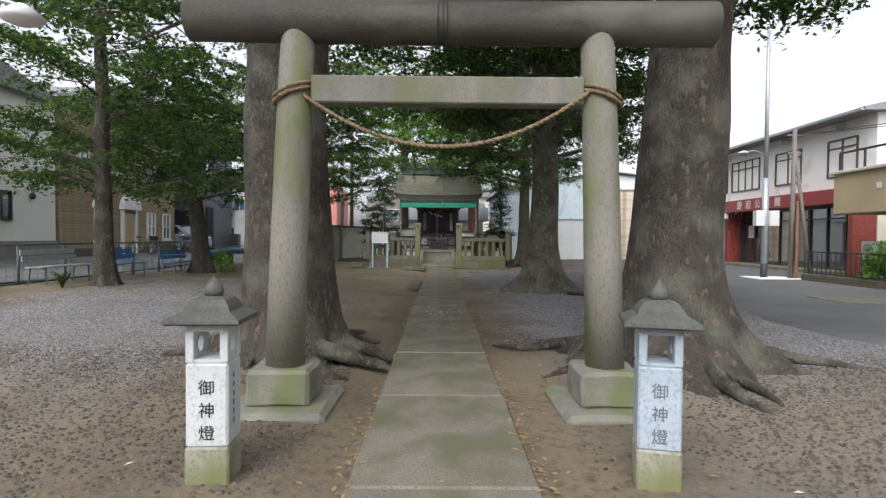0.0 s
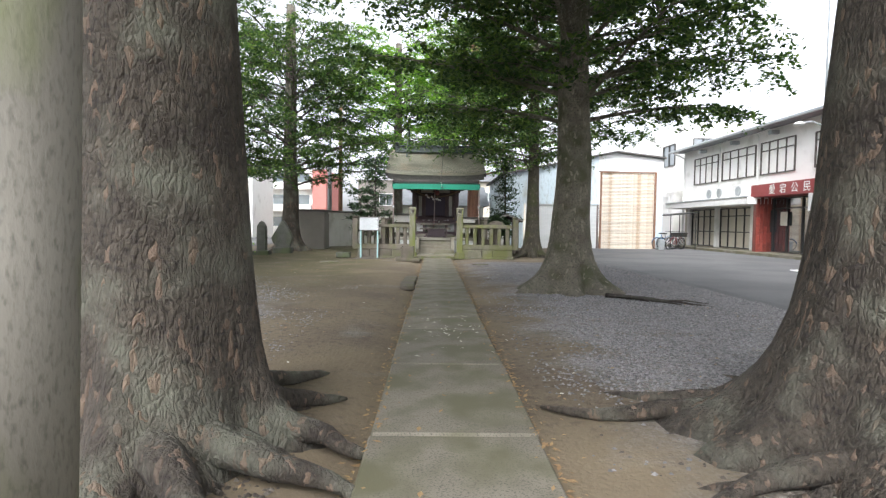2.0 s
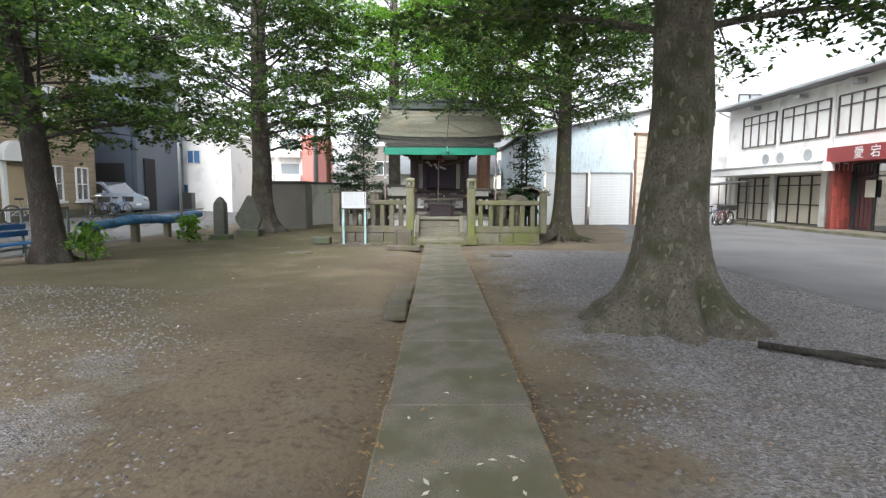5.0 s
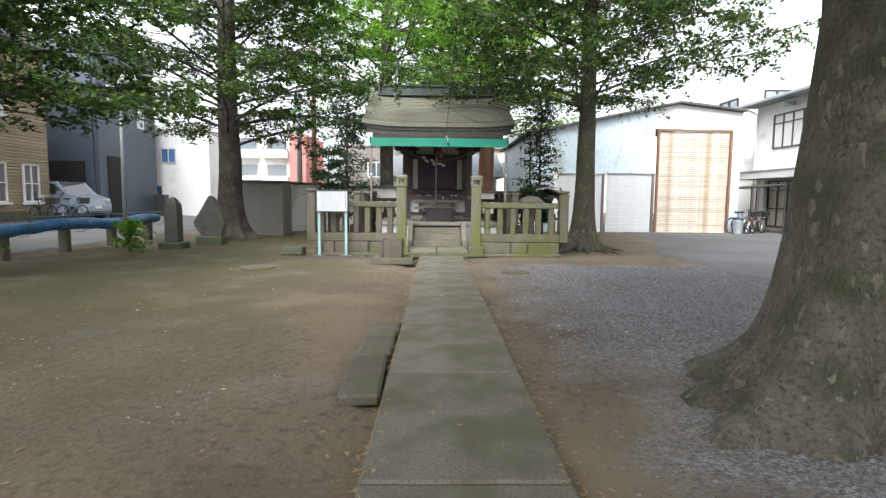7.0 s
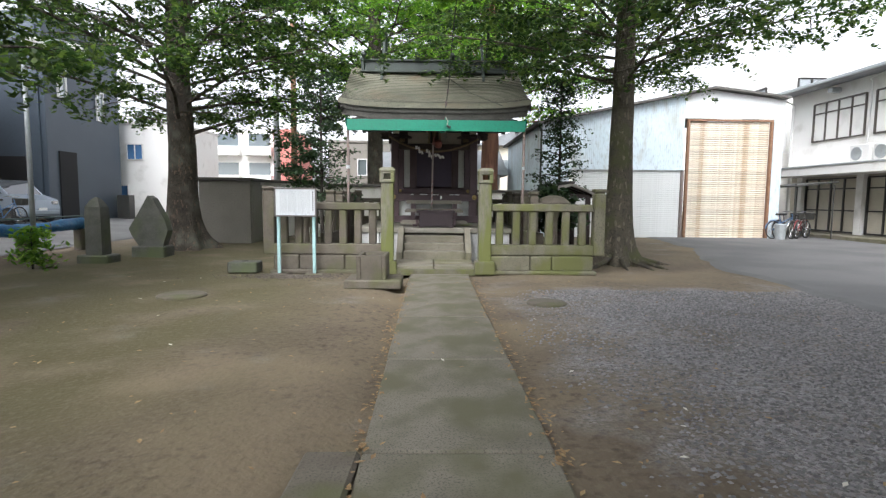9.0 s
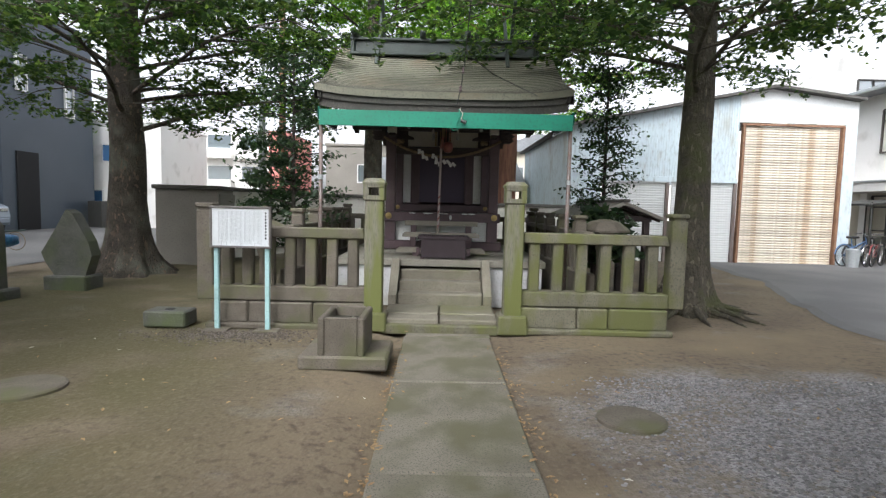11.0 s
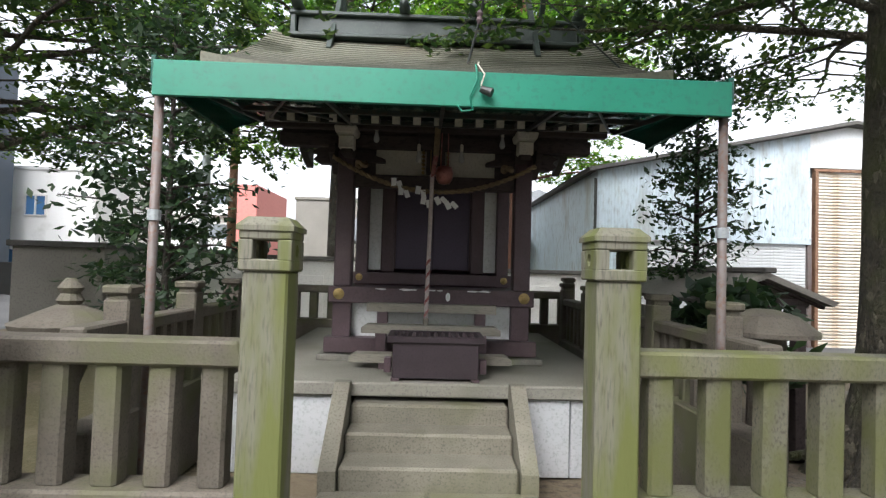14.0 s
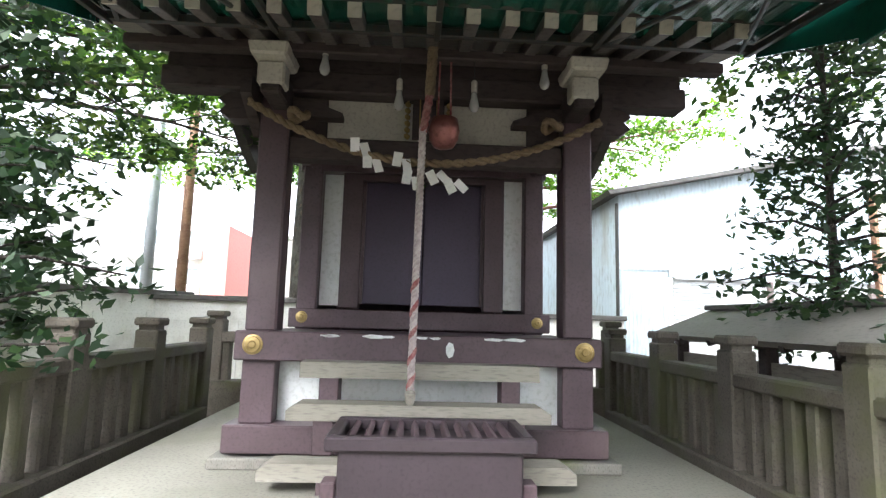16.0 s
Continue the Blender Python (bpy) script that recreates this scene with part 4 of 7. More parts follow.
def build_shrine():
    s = thing("shrine_hall", (PX, 26.6, 0.735), "small purple-brown painted wooden shrine with white plaster panels", "shrine")
    part("base_stone", box_bm((0, 0.94, 0.03), (2.22, 2.34, 0.06), 0.008), STONE, s, "pale foundation stone")
    part("sill", box_bm((0, -0.10, 0.15), (2.10, 0.2, 0.15), 0.008), PURPLE, s)
    for sx in (-1, 1):
        part("side_sill", box_bm((sx * 0.92, 0.98, 0.15), (0.2, 1.93, 0.15), 0.008), PURPLE, s)
        part("lower_post", box_bm((sx * 0.89, -0.06, 0.395), (0.18, 0.18, 0.34), 0.006), PURPLE, s)
        part("column", box_bm((sx * 0.895, -0.065, 1.40), (0.172, 0.17, 1.36), 0.012), PURPLE, s)
        part("rear_column", box_bm((sx * 0.80, 0.68, 1.4), (0.138, 0.15, 1.4), 0.01), PURPLE, s)
        part("back_column", box_bm((sx * 0.80, 2.0, 1.15), (0.15, 0.15, 1.9), 0.01), PURPLE, s)
        part("side_beam", box_bm((sx * 0.94, 0.97, 0.63), (0.14, 1.92, 0.16), 0.006), PURPLE, s)
        part("side_wall", box_bm((sx * 0.80, 1.36, 1.35), (0.05, 1.2, 1.3), 0), PURPLE, s)
        part("side_plaster", box_bm((sx * 0.91, 1.0, 0.395), (0.05, 1.86, 0.34), 0), PLASTER, s, "white plaster side panel")
        part("tie_rail", box_bm((sx * 0.85, 0.31, 1.93), (0.07, 0.62, 0.1), 0.006), PURPLE, s)
    part("lower_plaster", box_bm((0, -0.02, 0.395), (1.62, 0.05, 0.34), 0), PLASTER, s, "white plaster panel")
    b = part("floor_beam", box_bm((0, -0.09, 0.644), (2.04, 0.2, 0.16), 0.008), PURPLE, s)
    rnd = random.Random(4)
    for i in range(16):     # flaked paint along the front ledge
        x, w = rnd.uniform(-0.55, 0.6), rnd.uniform(0.015, 0.07)
        bm = lathe([(w, 0), (w * 0.8, 0.002)], 7)
        for v in bm.verts:
            v.co = Vector((v.co.x + x, -0.1915 - v.co.z, 0.708 + v.co.y * 0.16 + rnd.uniform(-0.004, 0.004)))
        part("paint_flake", bm, PLASTER, b)
    bm = lathe([(0.025, 0), (0.022, 0.002)], 7)
    for v in bm.verts:
        v.co = Vector((v.co.x + 0.16, -0.1915 - v.co.z, 0.645 + v.co.y * 1.8))
    part("paint_flake", bm, PLASTER, b)
    part("veranda_floor", box_bm((0, 0.29, 0.705), (1.86, 0.58, 0.035), 0.004), PURPLE, s)
    part("inner_sill", box_bm((0, 0.66, 0.797), (1.82, 0.18, 0.13), 0.006), PURPLE, s)
    for sx in (-1, 1):
        for x, y, z, r in ((0.918, -0.19, 0.65, 0.055), (0.818, 0.57, 0.803, 0.04), (0.80, 0.60, 1.90, 0.035)):
            bm = lathe([(r, 0), (r, 0.006), (r * 0.8, 0.008), (r * 0.75, 0.014), (r * 0.4, 0.016), (r * 0.3, 0.022)], 20)
            for v in bm.verts:
                v.co = Vector((v.co.x + sx * x, y - v.co.z, v.co.y + z))
            part("boss", bm, BRASS if z < 1.5 else PURPLE, s, "round brass nail cover" if z < 1.5 else "")
        part("plaster_strip", box_bm((sx * 0.661, 0.735, 1.38), (0.146, 0.04, 0.98), 0), PLASTER, s, "tall white plaster strip")
        part("jamb", box_bm((sx * 0.515, 0.70, 1.37), (0.145, 0.1, 1.0), 0.006), PURPLE, s)
        part("door", box_bm((sx * 0.213, 0.72, 1.353), (0.42, 0.04, 0.894), 0.004), DOORPAINT, s, "dark violet door leaf")
        part("door_frame", box_bm((sx * 0.432, 0.695, 1.353), (0.02, 0.03, 0.894), 0), PURPLE, s)
    part("lintel", box_bm((0, 0.68, 1.91), (1.78, 0.14, 0.12), 0.006), PURPLE, s)
    part("door_head", box_bm((0, 0.70, 1.825), (0.9, 0.1, 0.05), 0.004), PURPLE, s)
    part("upper_wall", box_bm((0, 0.72, 2.12), (1.68, 0.05, 0.30), 0), DARKWOOD, s)
    part("back_wall", box_bm((0, 2.02, 1.35), (1.6, 0.06, 1.5), 0), PURPLE, s)
    # head of the porch
    part("head_beam", box_bm((0, -0.06, 1.79), (1.62, 0.13, 0.13), 0.008), DARKWOOD, s)
    part("cream_panel", box_bm((0, 0.0, 1.99), (1.22, 0.04, 0.27), 0), CREAM, s, "cream plaster panel")
    part("upper_beam", box_bm((0, -0.07, 2.19), (3.14, 0.15, 0.13), 0.01), DARKWOOD, s)
    for sx in (-1, 1):
        part("spandrel", box_bm((sx * 0.71, -0.01, 1.99), (0.2, 0.06, 0.27), 0), DARKWOOD, s)
        nose = [(0, 0), (0.2, 0), (0.26, 0.04), (0.22, 0.08), (0.27, 0.12), (0.2, 0.16), (0, 0.16)]
        part("beam_nose", prism([(sx * (0.97 + a), 1.95 + c) for a, c in nose], -0.12, 0.0), DARKWOOD, s)
        shape = [(0.0, 0), (0.30, 0), (0.30, 0.03), (0.22, 0.06), (0.12, 0.10), (0.0, 0.12)]
        part("bracket_arm", prism([(sx * (0.81 - a), 1.98 + c) for a, c in shape], -0.12, -0.03), DARKWOOD, s)
        part("bracket_block", box_bm((sx * 0.86, -0.36, 2.11), (0.15, 0.12, 0.13), 0.012), CREAM, s, "cream-faced bracket block")
        part("bracket_cap", box_bm((sx * 0.86, -0.36, 2.215), (0.19, 0.26, 0.07), 0.012, taper=1.15), CREAM, s)
        part("bracket_beam", box_bm((sx * 0.86, -0.16, 2.08), (0.11, 0.5, 0.16), 0.01), DARKWOOD, s)
        part("side_bracket", prism([(-0.34, 2.02), (-0.05, 1.86), (-0.05, 2.12), (-0.34, 2.12)], sx * 0.98, sx * 1.04, 'x'), DARKWOOD, s)
    part("eave_purlin", box_bm((0, -0.38, 2.262), (3.3, 0.09, 0.06), 0.008), DARKWOOD, s)
    part("inner_purlin", box_bm((0, -0.07, 2.30), (3.1, 0.1, 0.09), 0.008), DARKWOOD, s)
    # rafters with painted ends
    for k in range(17):
        x = (k - 8) * 0.181
        a, c = Vector((x, -0.91, 2.205)), Vector((x, 0.9, 2.61))
        ln = (c - a).length
        pitch = math.degrees(math.atan2(c.z - a.z, c.y - a.y))
        rf = part("rafter", box_bm((0, ln / 2, 0), (0.062, ln, 0.075), 0.004), RAFTER, s)
        rf.matrix_basis = pose(*a, pitch)
        part("painted_end", box_bm((0, -0.004, 0), (0.066, 0.012, 0.078), 0.002), CREAM, rf, "cream painted rafter end")
    part("roof_boarding", prism([(-0.93, 2.24), (0.92, 2.655), (0.92, 2.685), (-0.93, 2.27)], -1.75, 1.75, 'x'), OLDWOOD, s, "pale boards above the rafters")
    part("eave_batten", box_bm((0, -0.945, 2.265), (3.5, 0.04, 0.075), 0.006), DARKWOOD, s)
    # roof: stepped courses on a sagging slope, front and back
    prof = []
    n = 24
    for k in range(n + 1):
        u = k / n
        prof.append((-0.98 + 2.08 * u, 2.60 + 0.40 * u + 0.72 * u ** 1.6))
    for side in (1, -1):
        bm = bmesh.new()
        rows = []
        for (y, z), (y2, z2) in zip(prof, prof[1:]):
            for yy, zz in ((y, z + 0.017), (y2, z2 + 0.004)):
                yy = yy if side > 0 else 2.2 - yy
                row = []
                for i in range(25):
                    x = -2.03 + 4.06 * i / 24
                    lift = 0.10 * (abs(x) / 2.03) ** 4
                    row.append(bm.verts.new((x, yy, zz + lift + 0.004 * noise.noise((x * 3, yy * 5, side)))))
                rows.append(row)
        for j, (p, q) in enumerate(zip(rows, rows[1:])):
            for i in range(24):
                # every second strip is a riser with its shade line painted in
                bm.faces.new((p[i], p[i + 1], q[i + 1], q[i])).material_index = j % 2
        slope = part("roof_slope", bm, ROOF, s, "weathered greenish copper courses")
        slope.data.materials.append(ROOFSHADE)
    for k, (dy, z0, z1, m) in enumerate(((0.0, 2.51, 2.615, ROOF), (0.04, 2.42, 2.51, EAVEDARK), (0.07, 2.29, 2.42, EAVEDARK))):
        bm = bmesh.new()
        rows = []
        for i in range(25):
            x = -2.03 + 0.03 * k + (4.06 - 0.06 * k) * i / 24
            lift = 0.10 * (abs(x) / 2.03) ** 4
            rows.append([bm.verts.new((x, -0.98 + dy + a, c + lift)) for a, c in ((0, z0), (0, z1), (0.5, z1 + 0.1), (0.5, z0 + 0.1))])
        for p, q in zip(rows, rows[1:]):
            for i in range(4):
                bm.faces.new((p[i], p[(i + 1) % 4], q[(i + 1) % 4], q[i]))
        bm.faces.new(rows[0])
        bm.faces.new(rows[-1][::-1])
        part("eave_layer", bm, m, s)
    for sx in (-1, 1):
        bm = bmesh.new()
        top = [(y, z) for y, z in prof] + [(2.2 - y, z) for y, z in prof[::-1][1:]]
        va = [[bm.verts.new((sx * x, y, z + d + 0.09)) for x, d in ((1.93, -0.22), (2.035, -0.22), (2.035, 0.0), (1.93, 0.0))] for y, z in top]
        for p, q in zip(va, va[1:]):
            for i in range(4):
                bm.faces.new((p[i], p[(i + 1) % 4], q[(i + 1) % 4], q[i]))
        part("barge_board", bm, EAVEDARK, s)
        gable = [(-0.5, 2.6), (1.1, 3.5), (2.7, 2.6)]
        part("gable_wall", prism(gable, sx * 1.5 - 0.02, sx * 1.5 + 0.02, 'x'), PURPLE, s)
    part("ridge_box", box_bm((0, 1.1, 3.80), (3.4, 0.34, 0.26), 0.012), RIDGE, s, "dark green copper ridge box")
    part("ridge_cap", box_bm((0, 1.1, 3.95), (3.6, 0.46, 0.05), 0.012), RIDGE, s)
    part("ridge_foot", box_bm((0, 1.1, 3.68), (3.6, 0.5, 0.05), 0.012), RIDGE, s)
    for x in (-1.75, 1.75):
        part("ridge_end", box_bm((x, 1.1, 3.82), (0.07, 0.42, 0.36), 0.012), RIDGE, s)
    for x in (-1.22, 1.22):
        for d in (-1, 1):
            part("crossed_finial", box_bm((x + 0.05 * d, 1.1, 4.02), (0.06, 0.075, 1.5), 0.006, rot=(36 * d, 0, 0)), RIDGE, s, "crossed ridge finial board")
    for x in (-0.42, 0.42, 1.7, -1.7):
        bm = tube_bm([(x, 0.7, 4.04), (x, 0.85, 4.04), (x, 1.35, 4.04), (x, 1.5, 4.04)], [0.05, 0.065, 0.065, 0.05], 14)
        part("ridge_log", bm, RIDGE, s, smooth=True)
    # plaque under the beam
    pl = part("plaque", box_bm((-0.0, -0.09, 2.02), (0.19, 0.03, 0.30), 0.004, rot=(-8, 0, 0)), DARKWOOD, s, "small framed name plaque")
    for sx in (-1, 1):
        for k in range(7):
            part("carved_edge", box_bm((sx * 0.125 - 0.0, -0.1 + 0.006 * k, 1.89 + 0.042 * k), (0.035, 0.03, 0.03), 0.008, rot=(0, 45, 0)), BRASS, pl)
        part("plaque_line", box_bm((sx * 0.05, -0.112, 2.02), (0.008, 0.004, 0.24), 0, rot=(-8, 0, 0)), BRASS, pl)
    return s


build_shrine()

steps_stand = thing("offering_shelf", (PX, 26.17, 0.735), "three tiers of weathered wooden boards on dark blocks", "shelf")
for y, z, w in ((0.13, 0.54, 1.24), (0.0, 0.35, 1.30), (-0.12, 0.10, 1.48)):
    h = 0.04
    out = [(-w / 2, z - h), (w / 2, z - h), (w / 2, z + 0.008), (w / 2 - 0.05, z + h), (-w / 2 + 0.05, z + h), (-w / 2, z + 0.008)]
    if z > 0.4:
        out = [(-w / 2, z - h), (w / 2, z - h), (w / 2, z + h), (-w / 2, z + h)]
    part("board", prism(out, y - 0.08, y + 0.08), OLDWOOD, steps_stand)
    for sx in (-1, 1):
        if z > 0.2:
            part("support", box_bm((sx * 0.47, y, z - 0.12), (0.1, 0.13, 0.17), 0.005), PURPLE, steps_stand)
        else:
            part("support", box_bm((sx * 0.42, y, 0.028), (0.1, 0.13, 0.065), 0.003), PURPLE, steps_stand)


def build_offertory():
    t = thing("offertory_box", (0.195, 25.70, 0.735), "dark purple-brown wooden offering box with slatted top", "offering box")
    part("body", box_bm((0, 0, 0.17), (0.71, 0.40, 0.30), 0.008), DARKBOX, t)
    for y in (-0.2, 0.2):
        part("rim", box_bm((0, y, 0.34), (0.81, 0.05, 0.055), 0.008), DARKBOX, t)
    for x in (-0.38, 0.38):
        part("rim", box_bm((x, 0, 0.34), (0.05, 0.35, 0.055), 0.008), DARKBOX, t)
    for k in range(11):
        part("slat", box_bm(((k - 5) * 0.063, 0, 0.345), (0.026, 0.35, 0.03), 0.004, rot=(0, 30, 0)), PURPLE, t)
    for x in (-0.33, 0.33):
        part("foot", box_bm((x, 0, 0.01), (0.07, 0.4, 0.025), 0.003), PURPLE, t)
    for sx in (-1, 1):
        part("ear", box_bm((sx * 0.40, -0.06, 0.11), (0.06, 0.1, 0.12), 0.006), PURPLE, t)


build_offertory()

bell = thing("bell_rope", (0.13, 26.12, 2.9), "red and white plaited bell rope with copper bell", "bell rope")
part("bell", lathe([(0.03, -0.05), (0.075, -0.065), (0.084, -0.11), (0.088, -0.135), (0.082, -0.15), (0.08, -0.18), (0.055, -0.22), (0.02, -0.23)], 24), BELLRED, bell, "round copper-red bell", smooth=True).location = (0.11, 0.1, -0.2)
part("hanger", twisted([(0.035 - 0.01 * f, 0.0, 0.10 - 0.28 * f) for f in np.linspace(0, 1, 24)], 0.026, 0.2, strands=4), ROPE, bell, "dark frayed straw hanger", smooth=True)
part("upper_rope", twisted([(0.025 - 0.03 * f, -0.01, -0.18 - 0.20 * f) for f in np.linspace(0, 1, 24)], 0.021, 0.12, strands=3), REDROPE, bell, "red cloth-wrapped upper rope", smooth=True)
part("rope", twisted([(-0.005 - 0.02 * f, -0.01, -0.36 - 1.34 * f) for f in np.linspace(0, 1, 120)], 0.019, 0.08, strands=3), WHITEROPE, bell, smooth=True)
part("red_strand", twisted([(-0.018 - 0.007 * f, -0.012, -1.15 - 0.55 * f) for f in np.linspace(0, 1, 50)], 0.021, 0.12, strands=1), REDROPE, bell, smooth=True)
part("tassel", lathe([(0.02, -1.70), (0.028, -1.72), (0.024, -1.76), (0.004, -1.80)], 12), OLDWOOD, bell).location.x = -0.025
for sx in (-1, 1):
    part("bell_cord", tube_bm([(0.11 + 0.03 * sx, 0.1, 0.1), (0.11 + 0.035 * sx, 0.1, -0.26)], 0.006, 6), REDROPE, bell)

strawrope = thing("sacred_rope", (PX, 26.29, 2.75), "twisted straw rope with white folded paper streamers", "rope")
part("strand", twisted(sag((-1.0, 0, -0.03), (0.98, 0, -0.06), 0.30, 110), 0.023, 0.13, strands=2), ROPE, strawrope, smooth=True)
for x in (-0.72, 0.70):
    ring = [(x + 0.045 * math.cos(a), 0.045 * math.sin(a), -0.10 + 0.02 * math.sin(2 * a)) for a in np.linspace(0, 6 * math.pi, 60)]
    part("knot", twisted(ring, 0.02, 0.08), ROPE, strawrope, smooth=True)
for x, zt, tilt in ((-0.42, -0.24, 40), (-0.18, -0.31, 30), (0.0, -0.42, 68)):
    bm = bmesh.new()
    for k in range(4):
        box(bm, (0.028 * (k % 2), -0.006 * (k % 2), -0.03 - 0.055 * k), (0.05, 0.003, 0.078), 0, rot=(0, 22 if k % 2 else 38, 14 if k % 2 else -14))
    p = part("paper_streamer", bm, PAPER, strawrope, "white zigzag paper streamer")
    p.matrix_basis = pose(x, -0.03, zt, 0, -tilt, 10)
for x, z in ((-0.45, 2.91), (-0.04, 2.73), (0.37, 2.74), (0.76, 2.89)):
    bu = thing("bare_bulb", (x + 0.03, 26.2, z), "clear bare light bulb hanging on a wire", "light bulb", group="bulbs under the eaves")
    part("glass", lathe([(0.015, 0.05), (0.018, 0.02), (0.027, -0.015), (0.029, -0.035), (0.02, -0.055), (0.005, -0.063)], 14), BULB, bu, smooth=True)
    part("socket", lathe([(0.017, 0.05), (0.017, 0.11), (0.008, 0.12)], 10), CREAM, bu, "cream socket")
    part("wire", tube_bm([(0, 0, 0.11), (0, 0, 0.13 if z > 2.8 else 0.30)], 0.003, 5), STEEL, bu)


def build_canopy():
    c = thing("canopy", (0.18, 24.04, -0.01), "green steel lean-to canopy on thin rusty poles", "canopy")
    part("front_fascia", box_bm((0, 0.0, 2.69), (3.26, 0.03, 0.20), 0.004), GREENSHEET, c, "bright green enamel fascia")
    for sx in (-1, 1):
        # side pieces take the shaded green, so their inner faces stay dark
        part("side_fascia", box_bm((sx * 1.64, 0.62, 2.745), (0.03, 1.22, 0.16), 0.004), GREENSHADE, c)
        part("pole", tube_bm([(sx * 1.62, 0.06, -0.03), (sx * 1.62, 0.06, 2.68)], 0.026, 12), RUSTPOLE, c, smooth=True)
        part("clamp", lathe([(0.036, 1.9), (0.036, 1.96)], 12), GALV, c).location = (sx * 1.62, 0.06, 0)
    # ribbed roof sheet
    bm, rows, n = bmesh.new(), [], 132
    for k in range(n + 1):
        x = -1.62 + 3.24 * k / n
        d = 0.002 * (1 if (k // 2) % 2 else -1)
        rows.append((bm.verts.new((x, 0.02, 2.77 + d)), bm.verts.new((x, 1.9, 3.01 + d))))
    for p, q in zip(rows, rows[1:]):
        bm.faces.new((p[0], q[0], q[1], p[1]))
    part("roof_sheet", bm, GREENSHADE, c, "ribbed green sheet, darkened for the shade beneath")
    for y in (0.1, 0.7, 1.28, 1.87):
        part("purlin", box_bm((0, y, 2.735 + 0.128 * y), (3.24, 0.035, 0.04), 0.003), STEEL, c)
    for x in (-1.6, -0.8, 0.0, 0.8, 1.6):
        part("rafter_bar", box_bm((x, 0.97, 2.842), (0.03, 1.86, 0.035), 0.003, rot=(7.3, 0, 0)), STEEL, c)
    for sx in (-1, 1):
        for x0, x1 in ((0.85, 1.55), (1.55, 0.85)):
            part("brace", tube_bm([(sx * x0, 0.12, 2.735), (sx * x1, 1.86, 2.957)], 0.012, 6), STEEL, c)
        part("side_sheet", prism([(1.22, 2.70), (1.9, 2.95), (1.9, 3.02), (0.03, 2.78), (0.03, 2.70)], sx * 1.655, sx * 1.663, 'x'), GREENSHADE, c)
    # loose cable and a small lamp on the fascia
    pts = [(0.16, -0.02, 2.83), (0.17, -0.04, 2.74), (0.13, -0.03, 2.64), (0.15, -0.02, 2.57), (0.09, -0.02, 2.56), (0.06, -0.01, 2.60)]
    part("cable", tube_bm(pts, 0.006, 6), GREENSHEET, c, "loose green cable")
    part("socket", tube_bm([(0.19, -0.05, 2.68), (0.25, -0.07, 2.655)], [0.02, 0.026], 10), STEEL, c, "small dark lamp socket")
    part("cord", tube_bm([(0.19, -0.05, 2.70), (0.21, -0.04, 2.77), (0.17, -0.02, 2.83), (0.18, 0.0, 2.85)], 0.005, 6), CREAM, c)


build_canopy()

wire = thing("overhead_cable", (0.3, 24.1, 2.85), "black cable climbing from the canopy to the trees", "cable")
part("line", tube_bm([(0, 0, 0), (0.06, -0.1, 0.25), (0.09, -0.3, 0.55), (0.13, -0.9, 1.2), (0.3, -2.6, 3.0)], 0.008, 6), STEEL, wire)
for f, z in ((0.05, 0.22), (0.075, 0.42)):
    part("insulator", lathe([(0.008, z - 0.04), (0.02, z - 0.02), (0.012, z), (0.02, z + 0.02), (0.008, z + 0.04)], 10), PURPLE, wire).location = (f, -0.12 if z < 0.3 else -0.22, 0)
part("branch_line", tube_bm([(0.09, -0.3, 0.62), (0.5, 0.2, 0.48), (1.2, 0.9, 0.36)], 0.006, 5), STEEL, wire)


